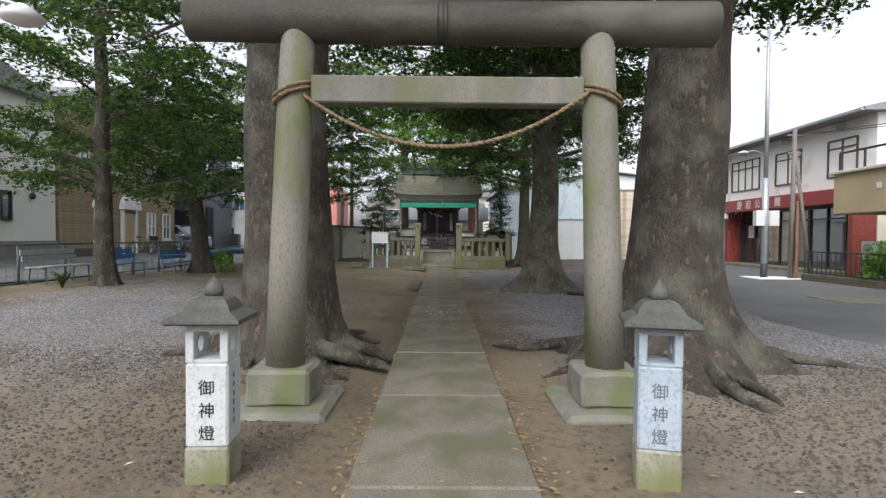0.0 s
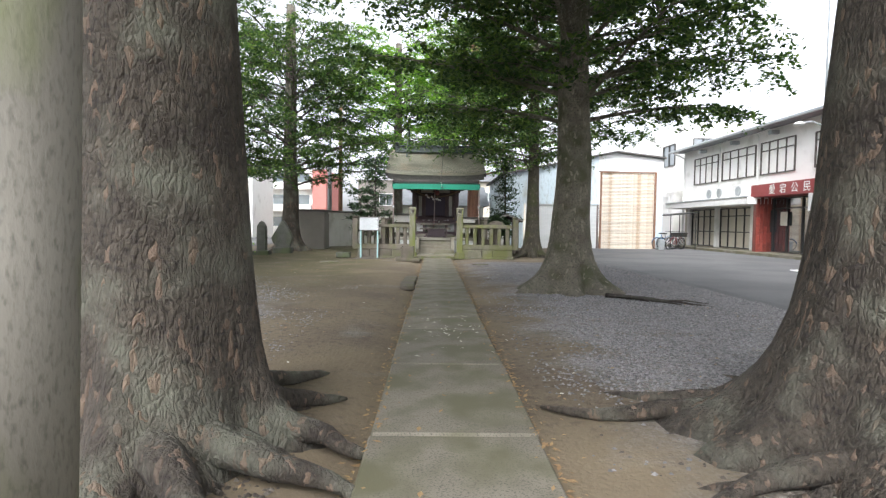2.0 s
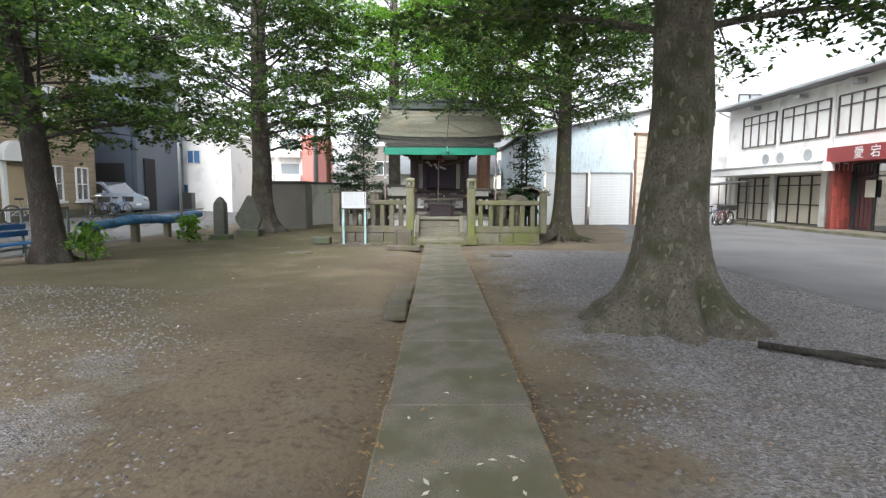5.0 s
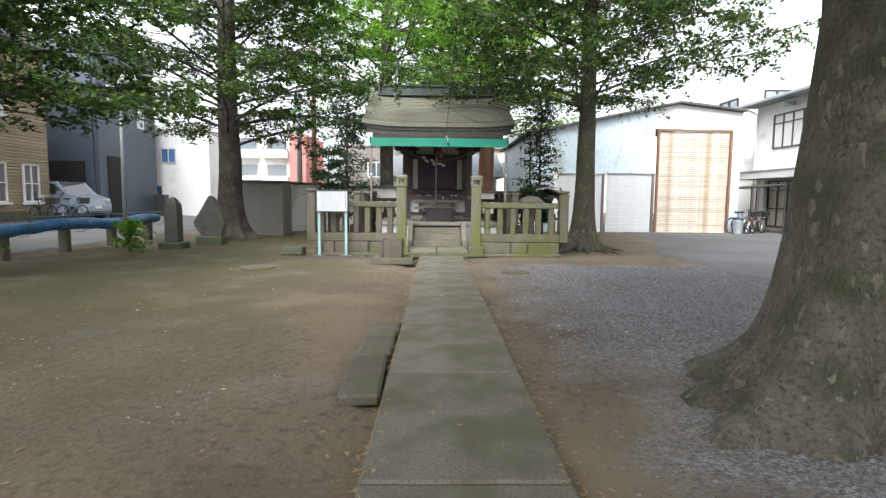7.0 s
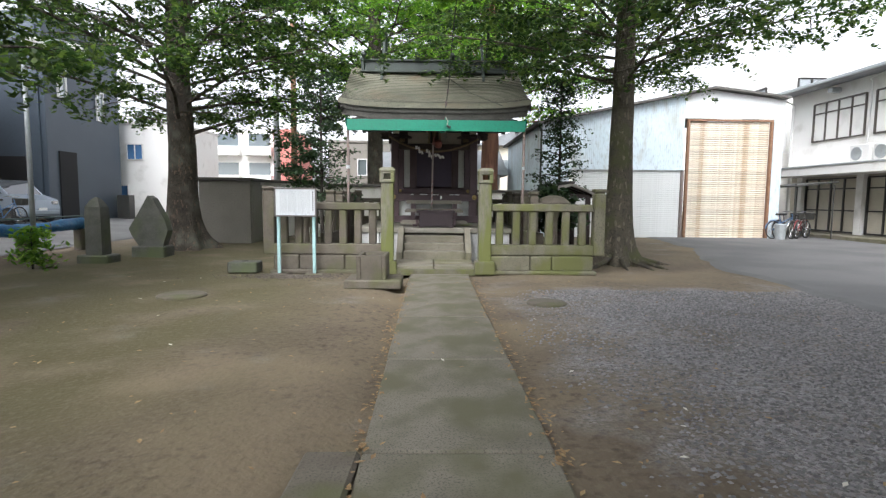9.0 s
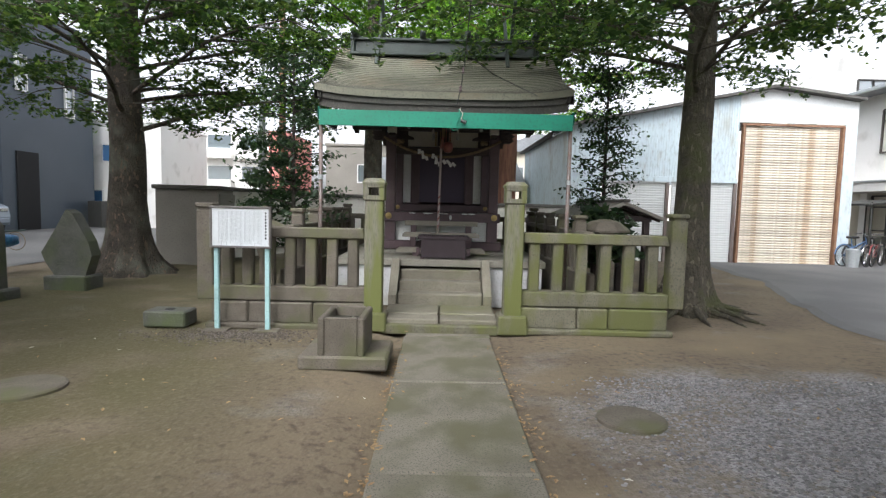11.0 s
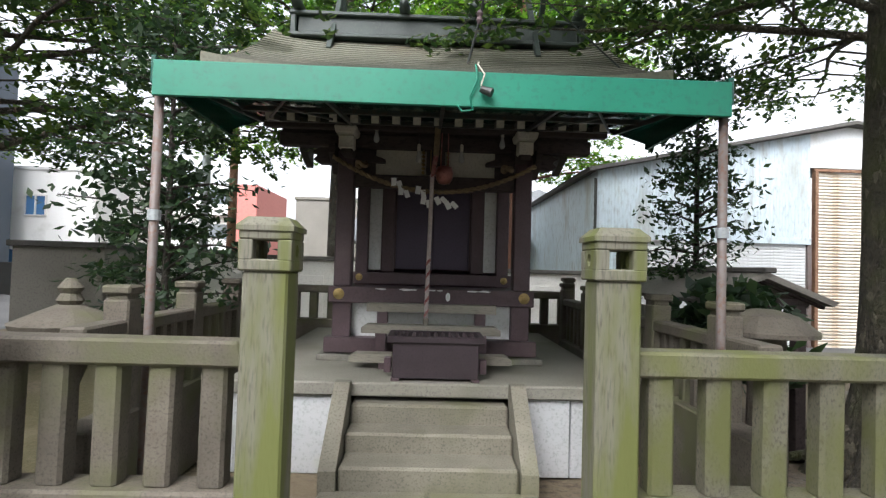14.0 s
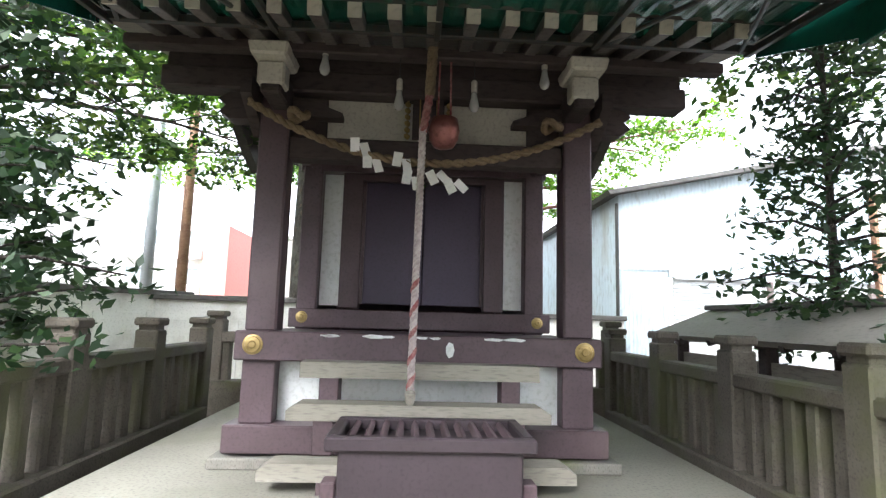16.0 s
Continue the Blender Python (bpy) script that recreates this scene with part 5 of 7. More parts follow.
# stone gate posts
def build_gate_post(x, w, bw, top, label, m):
    t = thing("gate_post", (x, 23.82, 0), label, "gate post", group="gate posts of the shrine fence")
    part("base_block", box_bm((0, 0, 0.10), (bw, bw, 0.24), 0.02, taper=0.93), MOSSY, t)
    part("shaft", box_bm((0, 0, (0.2 + top - 0.245) / 2 + 0.0), (w, w, top - 0.245 - 0.2), 0.012), m, t)
    h = top - 0.245
    k = w / 2 + 0.018
    part("head_floor", box_bm((0, 0, h + 0.03), (2 * k, 2 * k, 0.06), 0.008), m, t)
    for sx in (-1, 1):
        for sy in (-1, 1):
            part("head_pillar", box_bm((sx * (k - 0.035), sy * (k - 0.035), h + 0.105), (0.07, 0.07, 0.10), 0.004), m, t)
        bm = bmesh.new()
        for a in range(20):
            a0, a1 = 2 * math.pi * a / 20, 2 * math.pi * (a + 1) / 20
            hy, hz = k - 0.03, 0.052
            def rim(q):
                s = 1 / max(abs(math.cos(q)) / hy, abs(math.sin(q)) / hz)
                return s * math.cos(q), s * math.sin(q)
            p = [(sx * (k - 0.004), 0.03 * math.cos(a0), h + 0.105 + 0.034 * math.sin(a0)), (sx * (k - 0.004), 0.03 * math.cos(a1), h + 0.105 + 0.034 * math.sin(a1)),
                 (sx * (k - 0.004), rim(a1)[0], h + 0.105 + rim(a1)[1]), (sx * (k - 0.004), rim(a0)[0], h + 0.105 + rim(a0)[1])]
            f = [bm.verts.new(v) for v in p]
            g = [bm.verts.new((v[0] - sx * 0.05, v[1], v[2])) for v in p]
            bm.faces.new(f)
            bm.faces.new(g[::-1])
            bm.faces.new((f[0], f[1], g[1], g[0]))
        bmesh.ops.remove_doubles(bm, verts=bm.verts, dist=0.0005)
        part("head_side", bm, m, t, "side panel with a round hole")
    part("head_lid", box_bm((0, 0, h + 0.18), (2 * k, 2 * k, 0.05), 0.008), m, t)
    part("cap", lathe([(k + 0.01, h + 0.2), (k + 0.01, h + 0.225), (k * 0.75, h + 0.27), (k * 0.3, h + 0.275)], square=True), m, t, "low pyramid cap")


build_gate_post(-0.695, 0.226, 0.36, 1.875, "square mossy stone gate post with hollow lantern head", POSTSTONE)
build_gate_post(1.07, 0.226, 0.39, 1.875, "square algae-green stone gate post with hollow lantern head", POSTSTONE)


def fence_post(parent, x, y, z0, z1, w, m):
    p = part("post", box_bm((x, y, (z0 + z1 - 0.09) / 2), (w, w, z1 - 0.09 - z0), 0.012), m, parent)
    part("post_neck", box_bm((x, y, z1 - 0.075), (w * 0.8, w * 0.8, 0.04), 0.006), m, p)
    part("post_cap", box_bm((x, y, z1 - 0.03), (w * 1.12, w * 1.12, 0.06), 0.014), m, p)


def build_front_fence(x0, x1, corner, slats, m, label, blocks):
    f = thing("stone_fence", ((x0 + x1) / 2, 23.87, 0), label, "fence", group="stone fence of the shrine")
    c = (x0 + x1) / 2
    L = x1 - x0
    cuts = [0] + blocks + [1]
    for a, b in zip(cuts, cuts[1:]):
        part("base_stone", box_bm((-L / 2 + L * (a + b) / 2, 0.02, 0.185), (L * (b - a) - 0.012, 0.30, 0.27), 0.02), m, f)
    part("footing", box_bm((0, 0, 0.02), (L + 0.1, 0.40, 0.08), 0.02), m, f)
    part("lower_rail", box_bm((0, 0.02, 0.425), (L, 0.24, 0.19), 0.015), m, f)
    part("top_rail", box_bm((0, 0.02, 1.20), (L, 0.19, 0.135), 0.015, taper=0.96), m, f)
    for k in range(slats):
        x = -L / 2 + L * (k + 0.62) / (slats + 0.25)
        part("baluster", box_bm((x, 0.02, 0.84), (0.135, 0.13, 0.66), 0.018, rot=(0, random.uniform(-0.8, 0.8), 0)), m, f)
    fence_post(f, corner - c, 0.02, 0.33, 1.55, 0.20, m)


build_front_fence(-2.74, -0.80, -2.83, 7, GREYSTONE, "low stone fence of square balusters with brown-grey weathering", [0.24, 0.66])
build_front_fence(1.16, 3.06, 3.17, 6, MOSSY, "low stone fence of square balusters coated in green algae", [0.39, 0.6])


def build_side_fence(x, posts, label, m, base_z):
    f = thing("stone_fence", (x, 24.1, 0), label, "fence", group="stone fence of the shrine")
    y0, y1 = 0.0, posts[-1] - 24.1
    part("base_wall", box_bm((0, (y0 + y1) / 2, base_z / 2), (0.22, y1 - y0, base_z), 0.012), m, f)
    part("top_rail", box_bm((0, (y0 + y1) / 2, 1.235), (0.15, y1 - y0, 0.09), 0.014), m, f)
    for p in posts:
        fence_post(f, 0, p - 24.1, base_z - 0.1, 1.50, 0.165, m)
    for a, b in zip(posts, posts[1:]):
        n = 5
        for k in range(n):
            part("baluster", box_bm((0, a - 24.1 + (b - a) * (k + 1) / (n + 1), (base_z + 1.2) / 2), (0.085, 0.085, 1.22 - base_z), 0.012), m, f)


build_side_fence(-1.86, [24.6, 25.6, 26.62, 27.61, 28.6], "weathered brown-grey stone fence along the platform", GREYSTONE, 0.70)
build_side_fence(2.1, [24.6, 25.65, 26.66, 27.65, 28.7], "dark weathered stone fence along the platform", GREYSTONE, 0.72)
f = thing("stone_fence", (PX, 29.25, 0), "low stone fence closing the back of the precinct", "fence", group="stone fence of the shrine")
part("base_wall", box_bm((0, 0, 0.43), (4.3, 0.22, 0.86), 0.012), GREYSTONE, f)
part("top_rail", box_bm((0, 0, 1.30), (4.3, 0.16, 0.11), 0.012), GREYSTONE, f)
for k in range(16):
    part("baluster", box_bm((-2 + k * 0.267, 0, 1.05), (0.12, 0.11, 0.42), 0.01), GREYSTONE, f)
for x in (-2.1, -1.05, 0, 1.05, 2.1):
    fence_post(f, x, 0, 0.4, 1.57, 0.17, GREYSTONE)

# signboard
sb = thing("notice_board", (-2.28, 23.56, 0), "white notice board with grey frame on pale cyan legs", "sign")
for x in (-0.31, 0.31):
    part("leg", box_bm((x, 0.02, 0.72), (0.055, 0.05, 1.5), 0.005), CYANPAINT, sb, "pale cyan painted leg")
    part("foot_slab", box_bm((x, 0, -0.005), (0.3, 0.2, 0.03), 0.006), GREYSTONE, sb)
part("board", box_bm((0, -0.025, 1.265), (0.69, 0.02, 0.46), 0.003), BOARDWHITE, sb, "white printed panel")
for z in (1.025, 1.505):
    part("frame_bar", box_bm((0, -0.025, z), (0.74, 0.045, 0.028), 0.004), BOARDFRAME, sb)
for x in (-0.356, 0.356):
    part("frame_bar", box_bm((x, -0.025, 1.265), (0.028, 0.045, 0.452), 0.004), BOARDFRAME, sb)
rnd = random.Random(8)
bm = bmesh.new()
for k in range(34):
    x = 0.25 - k * 0.0155
    if k in (14, 25):
        continue
    z, top = 1.46, 1.08 + rnd.random() * 0.05
    while z > top:
        h = rnd.uniform(0.03, 0.09)
        box(bm, (x, -0.0362, z - h / 2), (0.004, 0.0015, h))
        z -= h + 0.006
part("printed_lines", bm, PRINT, sb, "small unreadable print in columns")
bm = bmesh.new()
for k in range(9):
    box(bm, (0.305, -0.0362, 1.44 - k * 0.038), (0.020, 0.0015, 0.024))
part("printed_title", bm, INK, sb)


def build_basin():
    t = thing("water_basin", (-0.80, 22.4, 0), "square hollowed stone water basin with pebbles inside", "basin")
    part("plinth", box_bm((0.02, 0.0, 0.05), (0.86, 0.72, 0.14), 0.02), GREYSTONE, t)
    for x in (-0.19, 0.19):
        part("wall", box_bm((x, 0, 0.30), (0.07, 0.66, 0.38), 0.015), GREYSTONE, t)
    for y in (-0.295, 0.295):
        part("wall", box_bm((0, y, 0.30), (0.31, 0.07, 0.378), 0.006), GREYSTONE, t)
    part("water", box_bm((0, 0, 0.385), (0.31, 0.52, 0.02)), BASINDARK, t, "dark still water")
    rr = random.Random(3)
    for k in range(9):
        bm = bmesh.new()
        bmesh.ops.create_icosphere(bm, subdivisions=1, radius=rr.uniform(0.015, 0.035))
        for v in bm.verts:
            v.co = Vector((v.co.x * 1.2, v.co.y, v.co.z * 0.6)) + Vector((rr.uniform(-0.1, 0.1) * 0, 0, 0))
        p = part("pebble", bm, PETAL if k % 4 == 0 else BASINDARK, t)
        p.location = (rr.uniform(-0.1, 0.1), rr.uniform(-0.15, 0.15), 0.40)


build_basin()
blk = thing("stone_block", (-3.25, 23.75, 0.02), "low dark stone block with a small hole", "stone block")
part("block", box_bm((0, 0, 0.08), (0.52, 0.36, 0.2), 0.02), DARKSTONE, blk)
# black disc on the top face, painting the hole's dark inside
part("hole", lathe([(0.06, 0.176), (0.06, 0.184)], 14), BLACKSHADE, blk)
for x, y, r in ((-3.3, 21.35, 0.32), (1.62, 20.95, 0.26)):
    mh = thing("manhole_cover", (x, y, ground_z(x, y)), "flat round concrete cover sunk in the earth", "cover")
    part("disc", lathe([(r, -0.03), (r, 0.02), (r - 0.02, 0.03), (0.02, 0.032)], 28), GREYSTONE, mh)

# memorial stones
ms = thing("memorial_stone", (-6.72, 25.2, -0.04), "narrow pointed dark stone pillar on a block", "memorial stone")
part("plinth", box_bm((0, 0, 0.08), (0.62, 0.5, 0.22), 0.025), DARKSTONE, ms)
part("pillar", lathe([(0.165, 0.18), (0.16, 1.0), (0.15, 1.16), (0.08, 1.3), (0.02, 1.36)], square=True), DARKSTONE, ms)
ms = thing("memorial_stone", (-6.22, 26.4, -0.04), "broad leaf-shaped dark stone slab on a block", "memorial stone")
part("plinth", box_bm((0, 0, 0.12), (0.72, 0.52, 0.30), 0.025), DARKSTONE, ms)
out = [(-0.24, 0.26), (0.28, 0.26), (0.40, 0.62), (0.34, 0.86), (0.08, 1.34), (-0.02, 1.40), (-0.22, 1.05), (-0.46, 0.66), (-0.40, 0.5)]
part("slab", prism(out, -0.13, 0.13), DARKSTONE, ms)


# ---------------------------------------------------------------- shrubs in the precinct
def build_shrub(loc, label, height, spread, count, seed, leaf=LEAFDARK, size=0.1, trunk=0.05, start=0.3, layered=True):
    rnd, nr = random.Random(seed), np.random.default_rng(seed)
    t = thing("shrub", loc, label, "shrub")
    line = [Vector((0.06 * noise.noise((seed, k, 0)), 0.06 * noise.noise((seed, k, 4)), height * k / 8)) for k in range(9)]
    wood = tube_bm(line, [trunk * (1 - 0.09 * k) for k in range(9)], 8)
    P, N = [], []
    for i in range(count):
        f = start + (1 - start) * (i + rnd.random()) / count
        p = line[min(7, int(f * 8))].lerp(line[min(8, int(f * 8) + 1)], f * 8 % 1)
        az, ln = i * 2.399 + rnd.uniform(-0.4, 0.4), spread * (1.05 - 0.6 * f) * rnd.uniform(0.6, 1.15)
        e = p + Vector((math.cos(az) * ln, math.sin(az) * ln, rnd.uniform(-0.05, 0.4) * ln))
        tube(wood, [p, p.lerp(e, 0.5) + Vector((0, 0, 0.06)), e], [trunk * 0.35, trunk * 0.22, 0.005], 5, cap=False)
        for w in range(5):
            q = p.lerp(e, 0.45 + 0.55 * (w + rnd.random()) / 5)
            k = 16
            P.append(np.array(q) + nr.normal(0, 1, (k, 3)) * (0.14, 0.14, 0.06 if layered else 0.12))
            N.append(np.array((0, 0, 0.8)) + nr.normal(0, 0.6, (k, 3)))
    part("stem", wood, DARKBARK, t, smooth=True)
    c = leaves_mesh("foliage", np.concatenate(P), np.concatenate(N), size, leaf, t, 1.9)
    c["kind"] = "stuff"


build_shrub((-2.35, 26.2, 0.0), "dark evergreen camellia with open layered branches", 4.0, 1.05, 40, 3, size=0.05)
build_shrub((3.2, 27.2, 0.0), "dark evergreen camellia with open layered branches", 4.2, 0.85, 44, 5, size=0.048)
build_shrub((-3.1, 27.4, 0.0), "evergreen shrub with reddish new leaves", 2.7, 0.9, 14, 7, leaf=LEAFDARK, size=0.085)
build_shrub((2.75, 25.6, 0.0), "low dark evergreen behind the fence", 1.5, 0.6, 16, 13, start=0.5)
build_shrub((-7.4, 19.6, 0.03), "small bright green bush at the foot of the cherry", 0.7, 0.35, 7, 15, leaf=LEAFLIGHT, size=0.06, trunk=0.02, start=0.1)
build_shrub((-7.2, 24.0, 0.0), "small bright green sapling clump by the lamp post", 0.75, 0.25, 7, 17, leaf=LEAFLIGHT, size=0.07, trunk=0.02, start=0.1)

# clump of strap leaves by the maple
ag = thing("lily_clump", (-7.7, 12.0, 0.18), "clump of dark green strap-shaped leaves", "plant")
rnd = random.Random(21)
for i in range(34):
    a, ln = rnd.uniform(0, 2 * math.pi), rnd.uniform(0.35, 0.6)
    bm = bmesh.new()
    prev = None
    for k in range(6):
        f = k / 5
        d = Vector((math.cos(a), math.sin(a), 0))
        c = d * ln * f * 0.8 + Vector((0, 0, 0.5 * ln * math.sin(min(2.4, f * 2.4)) * 1.4))
        w = Vector((-d.y, d.x, 0)) * 0.018 * (1 - f * 0.85)
        cur = (bm.verts.new(c - w), bm.verts.new(c + w))
        if prev:
            bm.faces.new((prev[0], prev[1], cur[1], cur[0]))
        prev = cur
    part("leaf", bm, LEAFDARK, ag)

# stone lantern and little roofed shrine behind the fence
sl = thing("stone_lantern", (-2.45, 25.0, 0.0), "small grey garden lantern with broad mossy roof", "lantern")
part("stem", lathe([(0.13, 0), (0.09, 0.2), (0.08, 0.75), (0.13, 0.9), (0.14, 0.95)], 14), GREYSTONE, sl)
part("fire_box", box_bm((0, 0, 1.06), (0.2, 0.2, 0.22), 0.01), GREYSTONE, sl)
part("roof", lathe([(0.36, 1.17), (0.37, 1.2), (0.2, 1.28), (0.08, 1.33)], 14), GREYSTONE, sl)
part("finial", lathe([(0.06, 1.32), (0.09, 1.36), (0.06, 1.41), (0.085, 1.45), (0.03, 1.52)], 12), GREYSTONE, sl)
sl = thing("stone_lantern", (2.55, 24.9, 0.0), "broad mushroom-shaped stone lantern roof behind the fence", "lantern")
part("stem", lathe([(0.12, 0), (0.1, 0.9), (0.14, 1.1)], 12), GREYSTONE, sl)
part("fire_box", box_bm((0, 0, 1.18), (0.22, 0.22, 0.16), 0.01), GREYSTONE, sl)
part("roof", lathe([(0.36, 1.26), (0.36, 1.29), (0.22, 1.40), (0.08, 1.44)], 14), GREYSTONE, sl)
ls = thing("small_roofed_shelter", (3.15, 27.3, 0.0), "low wooden shelter with a dark gabled board roof", "shelter", 90)
for sy in (-1, 1):
    part("roof_slope", prism([(sy * 0.62, 1.42), (0, 1.66), (0, 1.72), (sy * 0.66, 1.46)], -1.5, 1.5, 'x'), SHEDGREY, ls)
    for k in range(7):
        part("rafter", box_bm((-1.35 + 0.45 * k, sy * 0.32, 1.53), (0.05, 0.66, 0.05), 0.004, rot=(-21 * sy, 0, 0)), DARKWOOD, ls)
part("ridge", box_bm((0, 0, 1.735), (3.1, 0.12, 0.05), 0.01), CAPDARK, ls)
for x in (-1.3, 0, 1.3):
    for sy in (-1, 1):
        part("post", box_bm((x, sy * 0.42, 0.7), (0.1, 0.1, 1.45), 0.008), DARKWOOD, ls)
    part("cross_beam", box_bm((x, 0, 1.44), (0.09, 1.0, 0.09), 0.006), DARKWOOD, ls)
part("wall_board", box_bm((0, 0.42, 1.1), (2.6, 0.03, 0.4), 0.004), OLDWOOD, ls)




# ---------------------------------------------------------------- back walls and the shed
def wall_run(name, x0, x1, y, h, label, panels):
    w = thing(name, ((x0 + x1) / 2, y, 0), label, "wall", kind="structure")
    L = x1 - x0
    part("wall_body", box_bm((0, 0, h / 2), (L, 0.14, h), 0.005), BLOCKWALL, w)
    part("coping", box_bm((0, 0, h + 0.04), (L + 0.06, 0.3, 0.09), 0.012), CAPDARK, w, "dark coping")
    for k in range(panels):
        x = -L / 2 + L * (k + 0.5) / panels
        part("panel", box_bm((x, -0.085, h * 0.46), (L / panels * 0.86, 0.03, h * 0.7), 0.006), BLOCKWALL, w)


wall_run("wall_north", -4.3, -0.6, 33.0, 1.75, "pale panelled garden wall with dark coping", 5)
wall_run("wall_north_east", -0.55, 4.0, 33.4, 1.6, "pale panelled garden wall with dark coping", 5)
wl_ = thing("wall_west", (-4.9, 32.0, 0.1), "pale panelled garden wall with dark coping", "wall", rz=62, kind="structure")
part("wall_body", box_bm((0, 0, 0.85), (3.6, 0.14, 1.75), 0.005), BLOCKWALL, wl_)
part("coping", box_bm((0, 0, 1.76), (3.7, 0.3, 0.09), 0.012), CAPDARK, wl_)
for k in range(4):
    part("panel", box_bm((-1.35 + 0.9 * k, -0.085, 0.8), (0.78, 0.03, 1.25), 0.006), BLOCKWALL, wl_)
sh = thing("storage_shed", (-6.0, 31.0, 0.0), "grey-brown metal storage shed with flat dark roof", "shed")
part("body", box_bm((0, 0, 0.9), (1.5, 1.6, 1.85), 0.01), SHEDGREY, sh)
part("roof", box_bm((0, 0, 1.87), (1.62, 1.75, 0.10), 0.015), CAPDARK, sh)
d = part("door", box_bm((0.765, -0.1, 0.9), (0.03, 1.2, 1.65), 0.006), SHEDGREY, sh)
part("handle", box_bm((0.79, 0.3, 0.9), (0.02, 0.04, 0.2), 0.004), STEEL, d)


# ---------------------------------------------------------------- warehouse
def build_warehouse():
    w = thing("warehouse", (0, 33.8, 0), "pale blue-grey corrugated warehouse with rusty roller door", "warehouse")
    X0, XA, X1 = 4.1, 10.2, 12.9

    def top(x):
        return 4.1 + (x - X0) * (1.25 / (XA - X0)) if x < XA else 5.35 - (x - XA) * 0.12

    def sheet(x0, x1, z0, z1, y, m, name, pitch=0.076):
        n = max(2, int((x1 - x0) / pitch * 4))
        bm, prev = bmesh.new(), None
        for k in range(n + 1):
            x = x0 + (x1 - x0) * k / n
            d = 0.009 * (0, 1, 0, -1)[k % 4]
            hi = min(top(x), z1) if z1 else top(x)
            cur = (bm.verts.new((x, y + d, z0)), bm.verts.new((x, y + d, hi)))
            if prev:
                bm.faces.new((prev[0], cur[0], cur[1], prev[1]))
            prev = cur
        part(name, bm, m, w, smooth=True)
    sheet(X0, 9.25, 2.62, None, 0.0, CORRUGATED, "upper_sheet")
    sheet(X0, 5.1, 0.0, 2.62, 0.03, CORRUGATED, "lower_sheet")
    part("band", box_bm(((5.1 + 9.25) / 2, 0.0, 2.55), (4.2, 0.06, 0.16), 0.004), CORRUGATED, w)
    for x0, x1, h in ((5.2, 7.1, 2.45), (7.3, 9.2, 2.5)):
        sheet_ = part("grey_shutter", box_bm(((x0 + x1) / 2, 0.075, h / 2), (x1 - x0, 0.02, h)), WHITESHEET, w, "pale grey roller shutter")
        slat = None
        for k in range(int(h / 0.075)):
            slat = new("slat", slat.data) if slat else part("slat", box_bm((0, 0, 0), (x1 - x0, 0.03, 0.068), 0.012), WHITESHEET, sheet_)
            slat.parent, slat.location = sheet_, ((x0 + x1) / 2, 0.06, 0.04 + k * 0.075)
        part("shutter_post", box_bm((x1 + 0.05, 0.03, h / 2), (0.10, 0.1, h), 0.004), RUSTPOLE, w)
        part("shutter_head", box_bm(((x0 + x1) / 2, 0.03, h + 0.02), (x1 - x0, 0.1, 0.06), 0.004), WHITESHEET, w)
    door = part("roller_door", box_bm((10.93, 0.10, 2.12), (2.95, 0.02, 4.24)), RUSTSHUTTER, w, "tall cream roller door streaked with rust")
    slat = None
    for k in range(54):
        slat = new("slat", slat.data) if slat else part("slat", box_bm((0, 0, 0), (2.95, 0.045, 0.066), 0.018), RUSTSHUTTER, door)
        slat.parent, slat.location = door, (10.93, 0.08, 0.04 + k * 0.078)
    for x in (9.4, 12.46):
        part("door_post", box_bm((x, 0.02, 2.13), (0.08, 0.14, 4.26), 0.006), RUST, w)
    part("door_head", box_bm((10.93, 0.03, 4.28), (3.16, 0.1, 0.07), 0.006), RUST, w)
    bm = prism([(9.25, 4.34), (12.9, 4.34), (12.9, top(12.9)), (XA, top(XA)), (9.25, top(9.25))], 0.0, 0.04)
    part("gable_sheet", bm, WHITESHEET, w, "white sheet metal gable")
    part("corner_pier", box_bm((12.7, 0.02, 2.17), (0.36, 0.1, 4.34), 0.006), CORRUGATED, w)
    part("roof", prism([(X0 - 0.25, top(X0) - 0.06), (XA, top(XA) + 0.02), (12.95, top(12.9) + 0.03), (12.95, top(12.9) + 0.1), (XA, top(XA) + 0.1), (X0 - 0.3, top(X0) + 0.02)], -0.25, 9.0), CAPDARK, w)
    # side wall running back
    bm, prev = bmesh.new(), None
    for k in range(200):
        y = 0.045 * k
        d = 0.009 * (0, 1, 0, -1)[k % 4]
        cur = (bm.verts.new((X0 + d, y, 0)), bm.verts.new((X0 + d, y, top(X0))))
        if prev:
            bm.faces.new((prev[0], cur[0], cur[1], prev[1]))
        prev = cur
    part("side_sheet", bm, CORRUGATED, w, smooth=True)
    part("downpipe", tube_bm([(X0 - 0.06, -0.05, 0), (X0 - 0.06, -0.05, 3.9)], 0.035, 8), STEEL, w)


build_warehouse()


